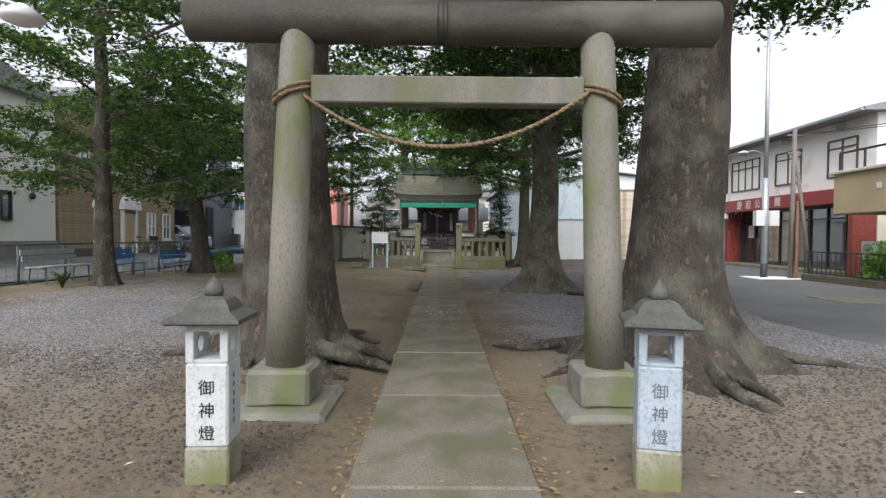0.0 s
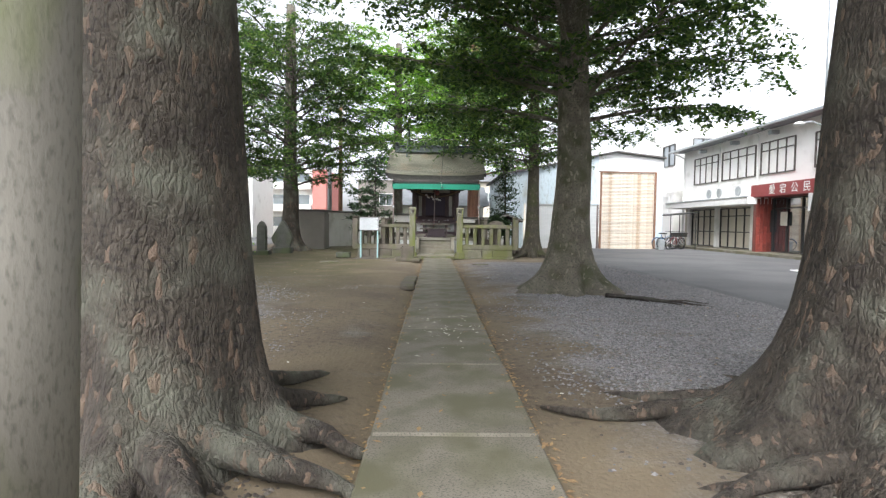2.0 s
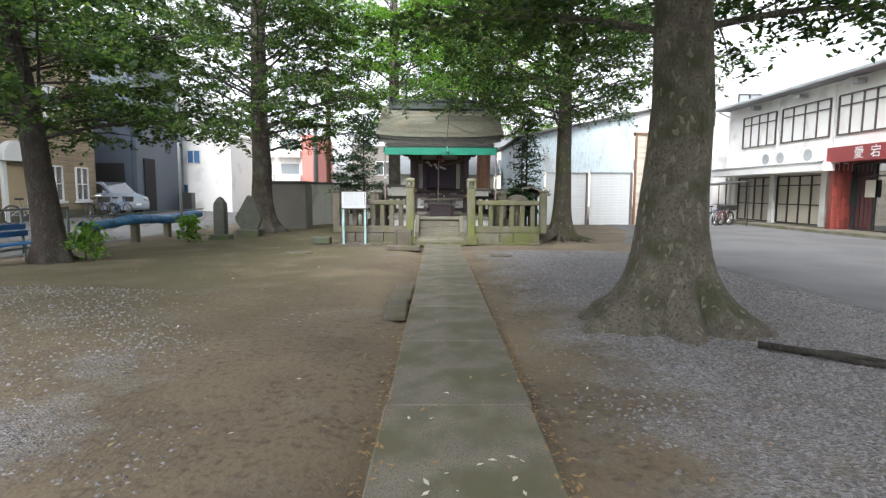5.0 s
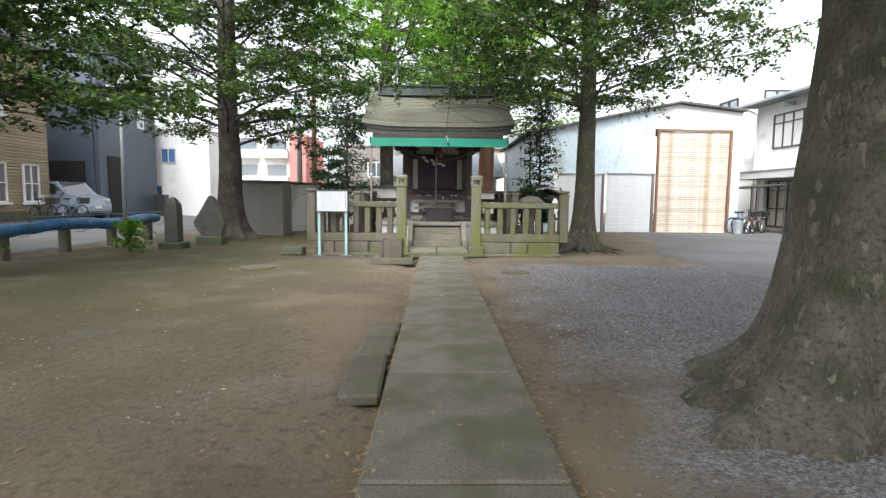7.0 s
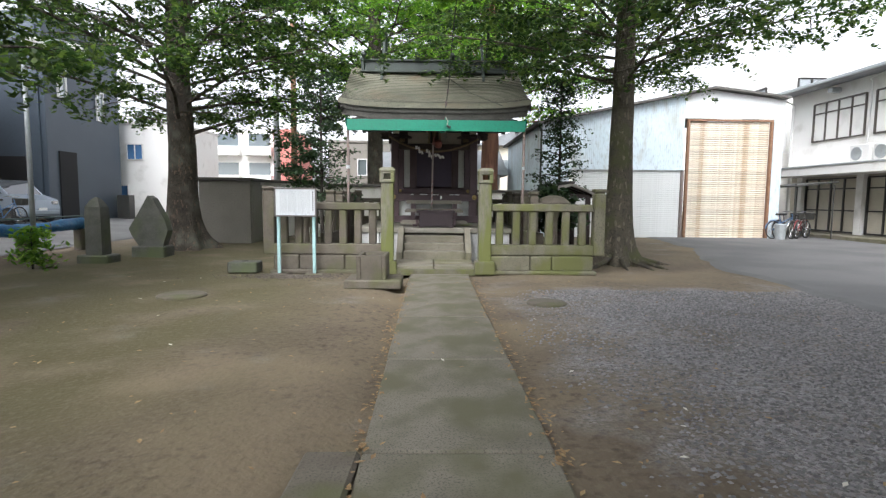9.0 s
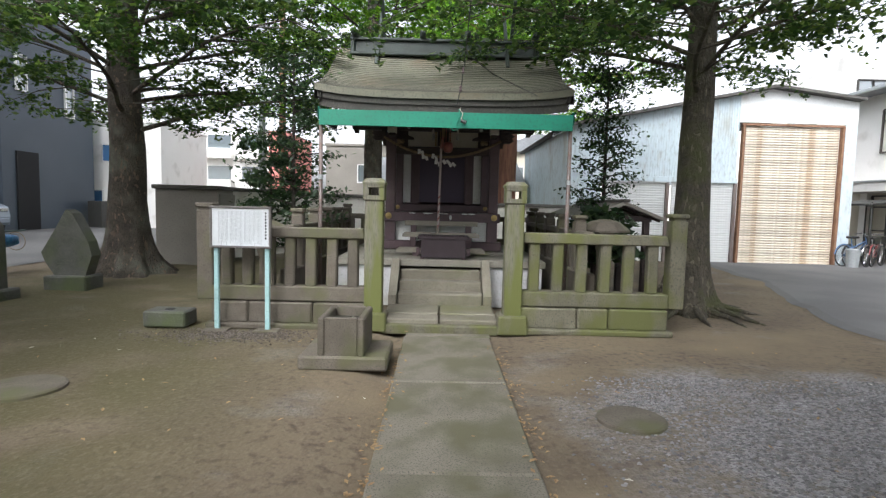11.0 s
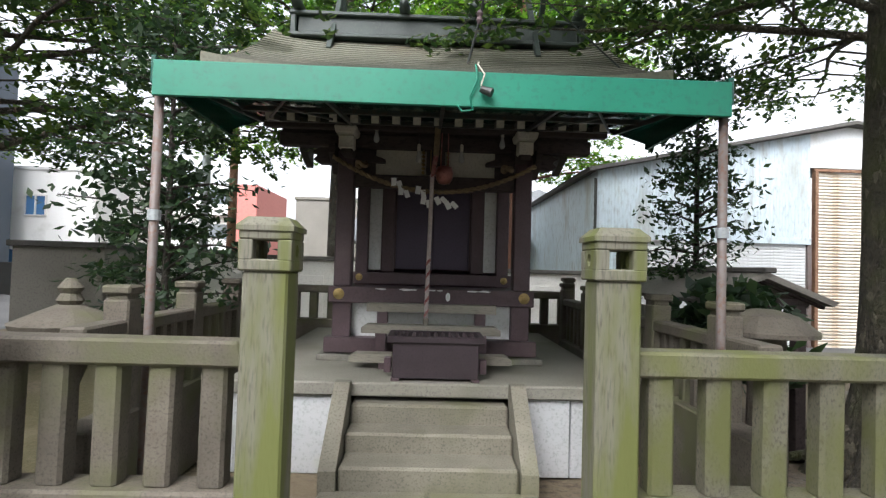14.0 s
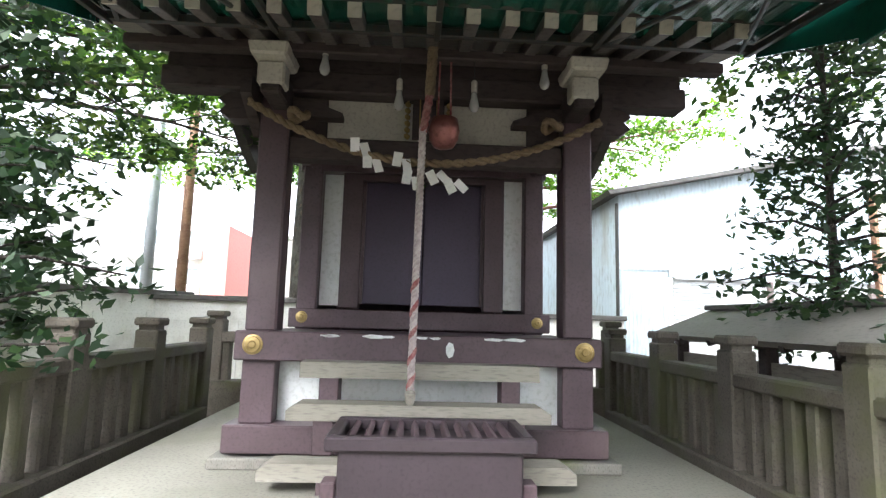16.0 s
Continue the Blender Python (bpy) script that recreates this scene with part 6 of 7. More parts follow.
# ---------------------------------------------------------------- community hall
def window_unit(parent, m, w, h, cols, frame_m, pane_m, mid=None, name="window"):
    """A framed window in its own plane: x along, z up, the outside towards -y."""
    o = part(name, boxes(((0, 0, 0.02), (w, 0.08, 0.05)), ((0, 0, h), (w, 0.08, 0.05)), ((-w / 2, 0, h / 2), (0.05, 0.08, h)), ((w / 2, 0, h / 2), (0.05, 0.08, h))), frame_m, parent)
    o.matrix_basis = m
    bars = bmesh.new()
    for k in range(1, cols):
        box(bars, (-w / 2 + w * k / cols, 0, h / 2), (0.045, 0.06, h))
    for z in (mid or ()):
        box(bars, (0, 0, z), (w, 0.055, 0.045))
    if cols > 1 or mid:
        part("mullions", bars, frame_m, o)
    for k in range(cols):
        part("pane", box_bm((-w / 2 + w * (k + 0.5) / cols, 0.03, h / 2), (w / cols - 0.02, 0.012, h - 0.04)), pane_m, o)
    return o


def ac_unit(parent, m):
    o = part("outdoor_unit", box_bm((0, 0, 0.28), (0.78, 0.28, 0.55), 0.02), ALU, parent, "white air-conditioner unit")
    o.matrix_basis = m
    g = lathe([(0.21, 0), (0.21, 0.02), (0.19, 0.025), (0.05, 0.01)], 20)
    for v in g.verts:
        v.co = Vector((v.co.x - 0.1, -0.142 - v.co.z, v.co.y + 0.28))
    part("fan_grille", g, GALV, o)


def build_hall():
    h = thing("community_hall", (16.2, -1.41, 0), "two-storey white stucco hall with red tiled porch", "building")
    h.scale = (1.193, 1.193, 1.145)
    y0, y1 = 18.2, 33.2
    part("ground_wall", box_bm((2.5, (y0 + y1) / 2, 1.25), (4.96, y1 - y0, 2.55), 0.01), CREAMWALL, h, "cream lower wall")
    part("upper_wall", box_bm((2.45, (y0 + y1) / 2, 3.9), (5.1, y1 - y0 + 0.1, 2.76), 0.01), HALLWHITE, h, "white upper wall")
    part("roof", prism([(-0.75, 5.22), (-0.75, 5.34), (2.5, 6.05), (5.6, 5.5), (5.6, 5.3)], y0 - 0.4, y1 + 0.3), GREYTILE, h, "low-pitched grey sheet roof")
    part("gutter", box_bm((-0.8, (y0 + y1) / 2, 5.26), (0.1, y1 - y0 + 0.7, 0.1), 0.01), GALV, h)
    part("awning", box_bm((-0.55, (y0 + y1) / 2 + 3.6, 2.25), (1.1, 7.6, 0.30), 0.01), HALLWHITE, h, "white concrete awning over the lower windows")
    part("awning_edge", box_bm((-1.1, (y0 + y1) / 2 + 3.6, 2.41), (0.06, 7.7, 0.05), 0.004), GALV, h)
    for a, b, cols in ((29.7, 32.0, 2), (26.7, 29.3, 2), (24.2, 26.3, 2), (21.6, 23.1, 1), (18.9, 20.2, 1)):
        wdw = window_unit(h, pose(-0.11, (a + b) / 2, 3.35, 0, 0, -90), b - a, 1.35 if cols > 1 else 1.28, cols * 2, FRAMEBROWN, PANESKY, (1.0,))
        part("blind", box_bm((0, 0.018, 1.15), (b - a - 0.1, 0.01, 0.36)), ALU, wdw, "white top panel")
        part("hood_lamp", box_bm((-0.3, (a + b) / 2, 5.0), (0.34, 0.22, 0.16), 0.02), GALV, h)
    for y in (26.45, 29.5):
        part("downpipe", tube_bm([(-0.15, y, 2.7), (-0.15, y, 5.0), (-0.3, y - 0.1, 5.1), (-0.3, y - 0.9, 5.18)], 0.03, 8), ALU, h)
    part("corner_pipe", tube_bm([(-0.15, 33.1, 0.1), (-0.15, 33.1, 4.9), (-0.7, 33.1, 5.15)], 0.045, 8), ALU, h)
    for a, b in ((29.9, 32.3), (26.9, 29.5)):
        window_unit(h, pose(0.0, (a + b) / 2, 0.16, 0, 0, -90), b - a, 1.85, 4, FRAMEBLACK, PANELIGHT, (0.75, 1.5), "sliding_window")
    for y in (26.75, 29.7, 32.5):
        part("pier", box_bm((-0.05, y, 1.25), (0.2, 0.28, 2.5), 0.01), HALLWHITE, h)
    part("step_kerb", box_bm((-0.6, 26, 0.06), (1.2, 15, 0.14), 0.01), SLAB, h)
    for y in (28.9, 28.0, 26.5):
        ac_unit(h, pose(-0.72, y, 2.42, 0, 0, -90))
    # porch
    part("porch_roof", box_bm((-0.1, 21.95, 2.62), (1.5, 7.5, 0.5), 0.01), REDPAINT, h, "dark red porch fascia")
    part("porch_wall", box_bm((-0.05, 25.62, 1.18), (1.34, 0.2, 2.36), 0.01), REDTILE, h, "red-brown tiled porch wall")
    for k in range(9):
        for j in range(6):
            part("tile", box_bm((-0.65 + 0.145 * k + 0.02, 25.51, 0.25 + 0.38 * j + 0.1 * (k % 2)), (0.13, 0.03, 0.36), 0.006), REDTILE, porch_wall(h))
    part("porch_end_wall", box_bm((-0.05, 18.35, 1.18), (1.34, 0.2, 2.36), 0.01), REDTILE, h, "red-brown tiled porch wall")
    window_unit(h, pose(-0.05, 22.0, 0.12, 0, 0, -90), 7.0, 2.2, 8, FRAMEBLACK, PANEDARK, (1.8,), "entrance_door")
    part("paper_notice", box_bm((-0.12, 24.7, 1.5), (0.01, 0.4, 0.55)), CREAM, h)
    part("notice_case", box_bm((0.1, 25.49, 1.4), (0.5, 0.05, 0.9), 0.01), FRAMEBLACK, h)
    part("back_block", box_bm((3.2, 37.5, 3.6), (5.0, 5.5, 7.2), 0.02), HALLWHITE, h, "taller white block behind the hall")
    window_unit(h, pose(1.6, 34.72, 5.2, 0, 0, 0), 1.1, 1.1, 2, FRAMEBLACK, PANE)
    window_unit(h, pose(0.67, 37.0, 4.9, 0, 0, -90), 1.6, 1.3, 2, FRAMEBLACK, PANE)
    lo = part("rear_annex", box_bm((1.2, 36.0, 1.6), (2.6, 3.0, 3.2), 0.02), HALLWHITE, h)
    window_unit(h, pose(-0.12, 35.6, 1.9, 0, 0, -90), 1.3, 1.0, 1, ALU, PANELIGHT)
    for i, ch in enumerate("愛宕公民館"):
        lettering(ch, 0.40, PLASTER, h, pose(-0.86, 23.05 + (2 - i) * 0.64, 2.60, 90, 0, -90), "sign_character")
    return h


PORCH = []


def porch_wall(h):
    if not PORCH:
        PORCH.append([c for c in h.children if c.name.startswith("porch_wall")][0])
    return PORCH[0]


build_hall()
cp = thing("bicycle_shelter", (13.85, 34.3, 0), "low dark bicycle shelter roof on thin posts", "shelter")
part("roof", box_bm((0, 0, 2.0), (1.6, 2.2, 0.06), 0.01, rot=(0, -6, 0)), STEEL, cp)
for x in (-0.7, 0.7):
    for y in (-1, 1):
        part("post", tube_bm([(x, y, 0), (x, y, 2.0)], 0.025, 8), STEEL, cp)


def build_bicycle(loc, rz, frame_m, label):
    b = thing("bicycle", loc, label, "bicycle", rz, group="parked bicycles")
    for x in (-0.52, 0.52):
        ring = [(x + 0.31 * math.cos(a), 0, 0.33 + 0.31 * math.sin(a)) for a in np.linspace(0, 2 * math.pi, 25)]
        wh = part("wheel", tube_bm(ring, 0.02, 6), RUBBER, b)
        sp = bmesh.new()
        for k in range(10):
            a = math.pi * k / 10
            tube(sp, [(x - 0.3 * math.cos(a), 0, 0.33 - 0.3 * math.sin(a)), (x + 0.3 * math.cos(a), 0, 0.33 + 0.3 * math.sin(a))], 0.003, 3)
        part("spokes", sp, CHROME, wh)
    fr = bmesh.new()
    for p, q in (((-0.52, 0, 0.33), (-0.12, 0, 0.3)), ((-0.12, 0, 0.3), (-0.25, 0, 0.85)), ((-0.12, 0, 0.3), (0.34, 0, 0.72)), ((-0.22, 0, 0.55), (0.34, 0, 0.78)), ((0.32, 0, 0.9), (0.52, 0, 0.33)), ((-0.52, 0, 0.33), (-0.22, 0, 0.6))):
        tube(fr, [p, q], 0.017, 6)
    part("frame", fr, frame_m, b)
    part("saddle", box_bm((-0.27, 0, 0.89), (0.25, 0.15, 0.07), 0.025), RUBBER, b)
    part("handlebar", tube_bm([(0.18, -0.26, 0.98), (0.32, -0.2, 1.0), (0.34, 0, 0.98), (0.32, 0.2, 1.0), (0.18, 0.26, 0.98)], 0.013, 6), CHROME, b)
    part("basket", box_bm((0.58, 0, 0.82), (0.26, 0.34, 0.24), 0.02, taper=1.15), STEEL, b)
    part("rear_mudguard", tube_bm([(-0.52 + 0.35 * math.cos(a), 0, 0.33 + 0.35 * math.sin(a)) for a in np.linspace(0.5, 3.0, 10)], 0.018, 5), frame_m, b)


for k in range(4):
    build_bicycle((12.95 + 0.28 * k, 33.5 + 0.25 * (k % 2), 0.02), 15 + 8 * k, (CARBLUE, STEEL, CHROME, REDPAINT)[k], "city bicycle parked beside the hall")
build_bicycle((-14.2, 27.2, 0.3), 70, CHROME, "city bicycle leaning by the brick house")
build_bicycle((-13.9, 30.6, 0.3), 95, STEEL, "city bicycle leaning by the brick house")
build_bicycle((-13.9, 32.2, 0.3), 85, CARBLUE, "city bicycle leaning by the brick house")
gb = thing("refuse_bin", (12.62, 33.2, 0), "grey plastic refuse bin", "bin")
part("body", lathe([(0.16, 0), (0.19, 0.5), (0.2, 0.52)], 14), GALV, gb)
part("lid", lathe([(0.21, 0.5), (0.21, 0.55), (0.1, 0.58)], 14), GALV, gb)


# ---------------------------------------------------------------- poles on the open side
lp = thing("street_lamp", (11.3, 19.0, 0), "slim galvanised lamp pole with meter boxes and dark foot", "street lamp")
part("base_slab", box_bm((0.2, -0.1, 0.02), (1.5, 1.2, 0.06), 0.01), PAPER, lp)
part("sleeve", tube_bm([(0, 0, 0), (0, 0, 0.5)], 0.115, 16), STEEL, lp, "black foot sleeve", smooth=True)
part("lower_pole", tube_bm([(0, 0, 0.45), (0, 0, 3.4)], 0.105, 16), GALV, lp, smooth=True)
part("upper_pole", tube_bm([(0, 0, 3.4), (0, 0, 8.6)], [0.075, 0.055], 14), GALV, lp, smooth=True)
for x, s in ((-0.24, 0.3), (0.24, 0.34)):
    part("meter_box", box_bm((x, -0.05, 2.05), (s, 0.22, 0.52), 0.015), ALU, lp, "cream meter box")
part("lamp_arm", tube_bm([(0, 0, 4.2), (-0.4, 0, 4.35), (-0.7, 0, 4.3)], 0.02, 8), GALV, lp)
part("lamp_head", lathe([(0.03, 0.06), (0.1, 0.03), (0.16, -0.02), (0.12, -0.05)], 14), ALU, lp).matrix_basis = pose(-0.78, 0, 4.28)
up = thing("utility_pole", (11.95, 18.6, 0), "weathered wooden utility pole with a slanting stay", "pole")
part("pole", tube_bm([(0, 0, 0), (0.05, 0, 5.0)], [0.085, 0.065], 12), WOODPOLE, up, smooth=True)
part("stay", tube_bm([(0.55, -0.2, 0), (0.07, 0, 4.3)], [0.07, 0.05], 12), WOODPOLE, up, smooth=True)
part("guard", tube_bm([(0.14, -0.08, 0.0), (0.14, -0.08, 2.6)], 0.05, 8), RUST, up)
for z in (4.2, 4.8):
    part("cross_arm", box_bm((0.05, 0, z), (0.5, 0.06, 0.06), 0.005), WOODPOLE, up)
for dy, dz in ((-16, -0.3), (-14, 0.4)):
    part("wire", tube_bm(sag((0.05, 0, 4.8), (9, dy, 5.6 + dz), 0.4, 20), 0.012, 4), STEEL, up)

kb = thing("kerb_wall", (12.15, 13.2, 0), "low concrete kerb with black steel railing", "kerb", kind="structure")
part("kerb", box_bm((0, -1.0, 0.1), (0.2, 12.0, 0.26), 0.015), GREYSTONE, kb)
for k in range(60):
    part("railing_bar", box_bm((0.0, -6.8 + 0.2 * k, 0.6), (0.02, 0.02, 0.75)), STEEL, kb)
for z in (0.28, 0.95):
    part("rail", box_bm((0, -1.0, z), (0.04, 12.0, 0.04), 0.004), STEEL, kb)
for y, s in ((15.6, 5), (13.6, 6), (11.8, 8)):
    build_shrub((12.8, y, 0), "green hedge bush behind the railing", 0.9, 0.8, 18, 30 + s, leaf=LEAFLIGHT, size=0.1, trunk=0.03, start=0.1, layered=False)
ob_ = thing("ochre_building", (15.4, 11.0, 0), "beige building with roof terrace and dark ground floor", "building")
part("ground_storey", box_bm((0.9, 0, 1.05), (4.0, 12.6, 2.14), 0.02), OCHRE, ob_)
part("terrace_band", box_bm((0, 0, 2.78), (5.6, 13.2, 1.3), 0.03), OCHRE, ob_, "beige parapet band")
part("coping", box_bm((0, 0, 3.42), (5.8, 13.4, 0.1), 0.02), CREAMWALL, ob_)
for k in range(14):
    part("railing_post", box_bm((-2.6, -6.4 + k, 3.75), (0.05, 0.05, 0.6)), STEEL, ob_)
part("handrail", box_bm((-2.6, 0, 4.05), (0.06, 13.2, 0.06)), STEEL, ob_)
for k in range(5):
    part("light_square", box_bm((-2.81, -4.8 + 2.4 * k, 2.9), (0.02, 0.16, 0.16)), PAPER, ob_)
window_unit(ob_, pose(-1.14, 3.6, 0.2, 0, 0, -90), 3.0, 1.75, 4, FRAMEBLACK, PANEDARK)
part("upper_storey", box_bm((1.8, -1, 4.8), (3.0, 9.0, 2.8), 0.02), CREAMWALL, ob_)
ac_unit(ob_, pose(-1.9, 6.0, 0.75, 0, 0, -90))
part("unit_stand", box_bm((-1.9, 6.0, 0.38), (0.3, 0.8, 0.76), 0.01), GREYSTONE, ob_)


# ---------------------------------------------------------------- lane side: fence, benches, tarpaulin, lamp
pf = thing("pipe_fence", (-9.0, 8.0, 0.1), "low green-grey steel pipe fence with wire mesh", "fence")
for k in range(10):
    part("post", tube_bm([(0, 1.5 * k, 0), (0, 1.5 * k, 1.0)], 0.03, 10), FENCEPAINT, pf, smooth=True)
for z in (0.97, 0.12):
    part("rail", tube_bm([(0, 0, z), (0, 13.5, z)], 0.024, 8), FENCEPAINT, pf, smooth=True)
bm = bmesh.new()
for k in range(60):
    box(bm, (0, 0.11 + 0.225 * k, 0.54), (0.006, 0.006, 0.84))
for z in (0.3, 0.5, 0.7):
    box(bm, (0, 6.75, z), (0.006, 13.5, 0.006))
m_ = part("wire_mesh", bm, FENCEPAINT, pf)


def build_bench(y, label, m):
    b = thing("bench", (-8.5, y, ground_z(-8.5, y) + 0.01), label, "bench", 0, group="benches along the fence")
    for k in range(3):
        part("seat_board", box_bm((0.16 - 0.13 * k, 0, 0.38), (0.11, 1.75, 0.03), 0.006), m, b)
    for z in (0.56, 0.70):
        part("back_board", box_bm((-0.22 - 0.04 * (z > 0.6), 0, z), (0.03, 1.75, 0.12), 0.006), m, b)
    for sy in (-0.72, 0.72):
        part("end_frame", tube_bm([(0.2, sy, -0.03), (0.19, sy, 0.33), (0.2, sy, 0.36), (-0.17, sy, 0.36), (-0.21, sy, 0.42), (-0.29, sy, 0.76)], 0.018, 8), FENCEPAINT, b)
        part("rear_leg", tube_bm([(-0.15, sy, 0.36), (-0.2, sy, -0.03)], 0.018, 8), FENCEPAINT, b)
    return b


build_bench(9.9, "blue-painted slatted park bench beside the fence", BLUEBENCH)
build_bench(13.1, "pale grey slatted park bench beside the fence", GALV)
build_bench(15.6, "blue-painted slatted park bench beside the fence", BLUEBENCH)
build_bench(18.9, "blue-painted slatted park bench beside the fence", BLUEBENCH)

tp = thing("tarpaulin_roll", (-8.75, 25.0, 0.0), "long rolled blue tarpaulin laid along a low rail", "tarpaulin")
bm, prev = bmesh.new(), None
for k in range(61):
    y = -3.3 + 6.6 * k / 60
    ring = []
    for i in range(14):
        a = 2 * math.pi * i / 14
        rr = 0.17 + 0.05 * noise.noise((math.cos(a) * 1.5, math.sin(a) * 1.5, y * 2.2)) + 0.03 * noise.noise((a, y * 7, 2))
        ring.append(bm.verts.new((rr * 0.9 * math.cos(a), y, 0.62 + rr * 0.8 * math.sin(a) - 0.04 * math.sin(y * 1.6))))
    if prev:
        for i in range(14):
            bm.faces.new((prev[i], prev[(i + 1) % 14], ring[(i + 1) % 14], ring[i]))
    prev = ring
part("roll", bm, TARP, tp, smooth=True)
for y in (-2.9, -1.0, 0.9, 2.8):
    part("rest", box_bm((0, y, 0.22), (0.2, 0.2, 0.6), 0.02), GREYSTONE, tp, "stub stone post")
    ring = [(0.2 * math.cos(a), y + 0.6, 0.62 + 0.19 * math.sin(a)) for a in np.linspace(0, 2 * math.pi, 17)]
    part("tie", tube_bm(ring, 0.008, 4), ROPE, tp)
part("rail", tube_bm([(0.05, -3.4, 0.84), (0.05, 3.6, 0.84)], 0.02, 8), FENCEPAINT, tp)

gl = thing("park_lamp", (-7.8, 24.9, 0.0), "grey pole lamp with two white globe shades", "street lamp")
part("pole", tube_bm([(0, 0, -0.1), (0, 0, 4.25)], [0.05, 0.04], 12), GALV, gl, smooth=True)
for dx, dy in ((0.28, -0.1), (0.75, 0.35)):
    part("arm", tube_bm([(0, 0, 4.1), (dx * 0.6, dy * 0.6, 4.4), (dx, dy, 4.36)], 0.018, 8), GALV, gl, smooth=True)
    g = part("shade", lathe([(0.05, 0.16), (0.14, 0.12), (0.2, 0.02), (0.2, -0.04), (0.14, -0.14), (0.05, -0.18)], 20), PAPER, gl, "white plastic globe shade", smooth=True)
    g.location = (dx, dy, 4.2)
gl = thing("park_lamp", (-4.1, 5.2, 0.0), "hanging white lamp shade on a cable", "street lamp")
g = part("shade", lathe([(0.04, 0.12), (0.1, 0.08), (0.2, 0.0), (0.17, -0.04), (0.1, -0.07)], 20), PAPER, gl, "white bowl shade", smooth=True)
g.location = (0.3, 0.6, 3.40)
part("pole", tube_bm([(-1.8, 0.6, 0), (-1.8, 0.6, 4.6)], 0.05, 10), GALV, gl)
part("arm", tube_bm([(-1.8, 0.6, 4.4), (-0.6, 0.6, 3.75), (0.3, 0.6, 3.5)], 0.02, 8), GALV, gl)


# ---------------------------------------------------------------- houses across the lane
def brick_wall_mat():
    m = mat("stacked_brick_cladding", (0.42, 0.34, 0.23), (0.33, 0.26, 0.17), (0.24, 0.18, 0.12), scale=3.5, fine=14, bump=0.5, dist=0.02, stretch=(0.35, 0.9, 6), rough=0.85, vary=0.18)
    return m


BRICKCLAD = brick_wall_mat()


def build_brick_house():
    h = thing("brick_house", (-16.0, 0, 0.3), "buff brick-clad house with white arched door and window hoods", "house")
    part("wall", box_bm((-4, 29.0, 3.4), (8, 10.0, 6.9), 0.02), BRICKCLAD, h)
    part("roof", prism([(24.0 - 0.4, 6.8), (29.0, 8.6), (34.4, 6.8)], -8.3, 0.4, 'x'), GREYTILE, h)
    course, wall_ = None, [c for c in h.children if c.name.startswith("wall")][0]
    for k in range(56):
        course = new("brick_course", course.data) if course else part("brick_course", box_bm((0, 0, 0), (0.05, 9.98, 0.085), 0.012), BRICKCLAD, wall_)
        course.parent, course.location = wall_, (0.01, 29.0, 0.06 + k * 0.122)
    for y, z in ((26.6, 0.75), (31.2, 0.75), (25.4, 4.0), (27.6, 4.0), (31.2, 4.0), (32.9, 0.75)):
        w = window_unit(h, pose(0.07, y, z, 0, 0, 90), 0.8, 1.45, 2, ALU, PANEDARK, (0.72,))
        part("sill", box_bm((0, -0.06, -0.06), (1.05, 0.16, 0.1), 0.01), ALU, w)
        arch = [(-0.55, 1.5), (0.55, 1.5)] + [(0.55 * math.cos(a), 1.62 + 0.34 * math.sin(a)) for a in np.linspace(0, math.pi, 11)]
        if y in (26.6,):
            part("arched_hood", prism(arch, -0.1, 0.06), ALU, w)
    d = part("front_door", box_bm((0.06, 29.0, 1.05), (0.06, 0.95, 2.1), 0.01), OCHRE, h, "dull ochre front door")
    for sy in (-0.6, 0.6):
        part("pilaster", box_bm((0.1, 29.0 + sy, 1.1), (0.14, 0.2, 2.3), 0.015), ALU, h)
    arch = [(28.2, 2.28), (29.8, 2.28), (29.8, 2.5)] + [(29.0 + 0.75 * math.cos(a), 2.5 + 0.55 * math.sin(a)) for a in np.linspace(0, math.pi, 13)] + [(28.2, 2.5)]
    part("door_hood", prism(arch, 0.03, 0.3, 'x'), ALU, h, "white arched door hood")
    part("plinth", box_bm((0.06, 29.0, 0.1), (0.12, 10.0, 0.5), 0.01), GREYSTONE, h)


build_brick_house()
gh = thing("grey_house", (-16.0, 17.4, 0.3), "plain pale grey rendered house", "house")
part("wall", box_bm((-4, 0, 3.2), (8, 12.6, 6.5), 0.02), GREYHOUSE, gh)
part("roof", prism([(-6.6, 6.4), (0, 8.0), (6.6, 6.4)], -8.3, 0.4, 'x'), GREYTILE, gh)
part("base_course", box_bm((0.05, 0, 0.35), (0.1, 12.6, 0.75), 0.01), SHEDGREY, gh)
for y in (3.6, -1.5):
    window_unit(gh, pose(0.05, y, 1.5, 0, 0, 90), 0.45, 1.1, 1, FRAMEBLACK, PANEDARK)
part("vent_hood", lathe([(0.13, 0), (0.12, 0.1), (0.05, 0.14)], 14), STEEL, gh).matrix_basis = pose(0.02, 4.9, 2.5, 0, 90)

nh = thing("navy_house", (-15.4, 1.5, 0.2), "dark navy-clad modern house with black carport opening", "house")
part("wall", box_bm((-4.2, 37.6, 4.2), (8.4, 5.2, 8.4), 0.02), NAVY, nh)
part("gable_face", box_bm((-3.2, 34.96, 3.9), (6.0, 0.1, 8.0), 0.01), NAVY, nh)
# black panels on the solid wall paint the darkness inside both openings
part("carport_opening", box_bm((0.02, 36.2, 1.5), (0.08, 1.1, 3.0), 0.01), BLACKSHADE, nh, "flat black panel for the doorway's dark inside")
part("porch_opening", box_bm((-2.4, 34.9, 1.35), (3.6, 0.1, 2.7), 0.01), BLACKSHADE, nh)
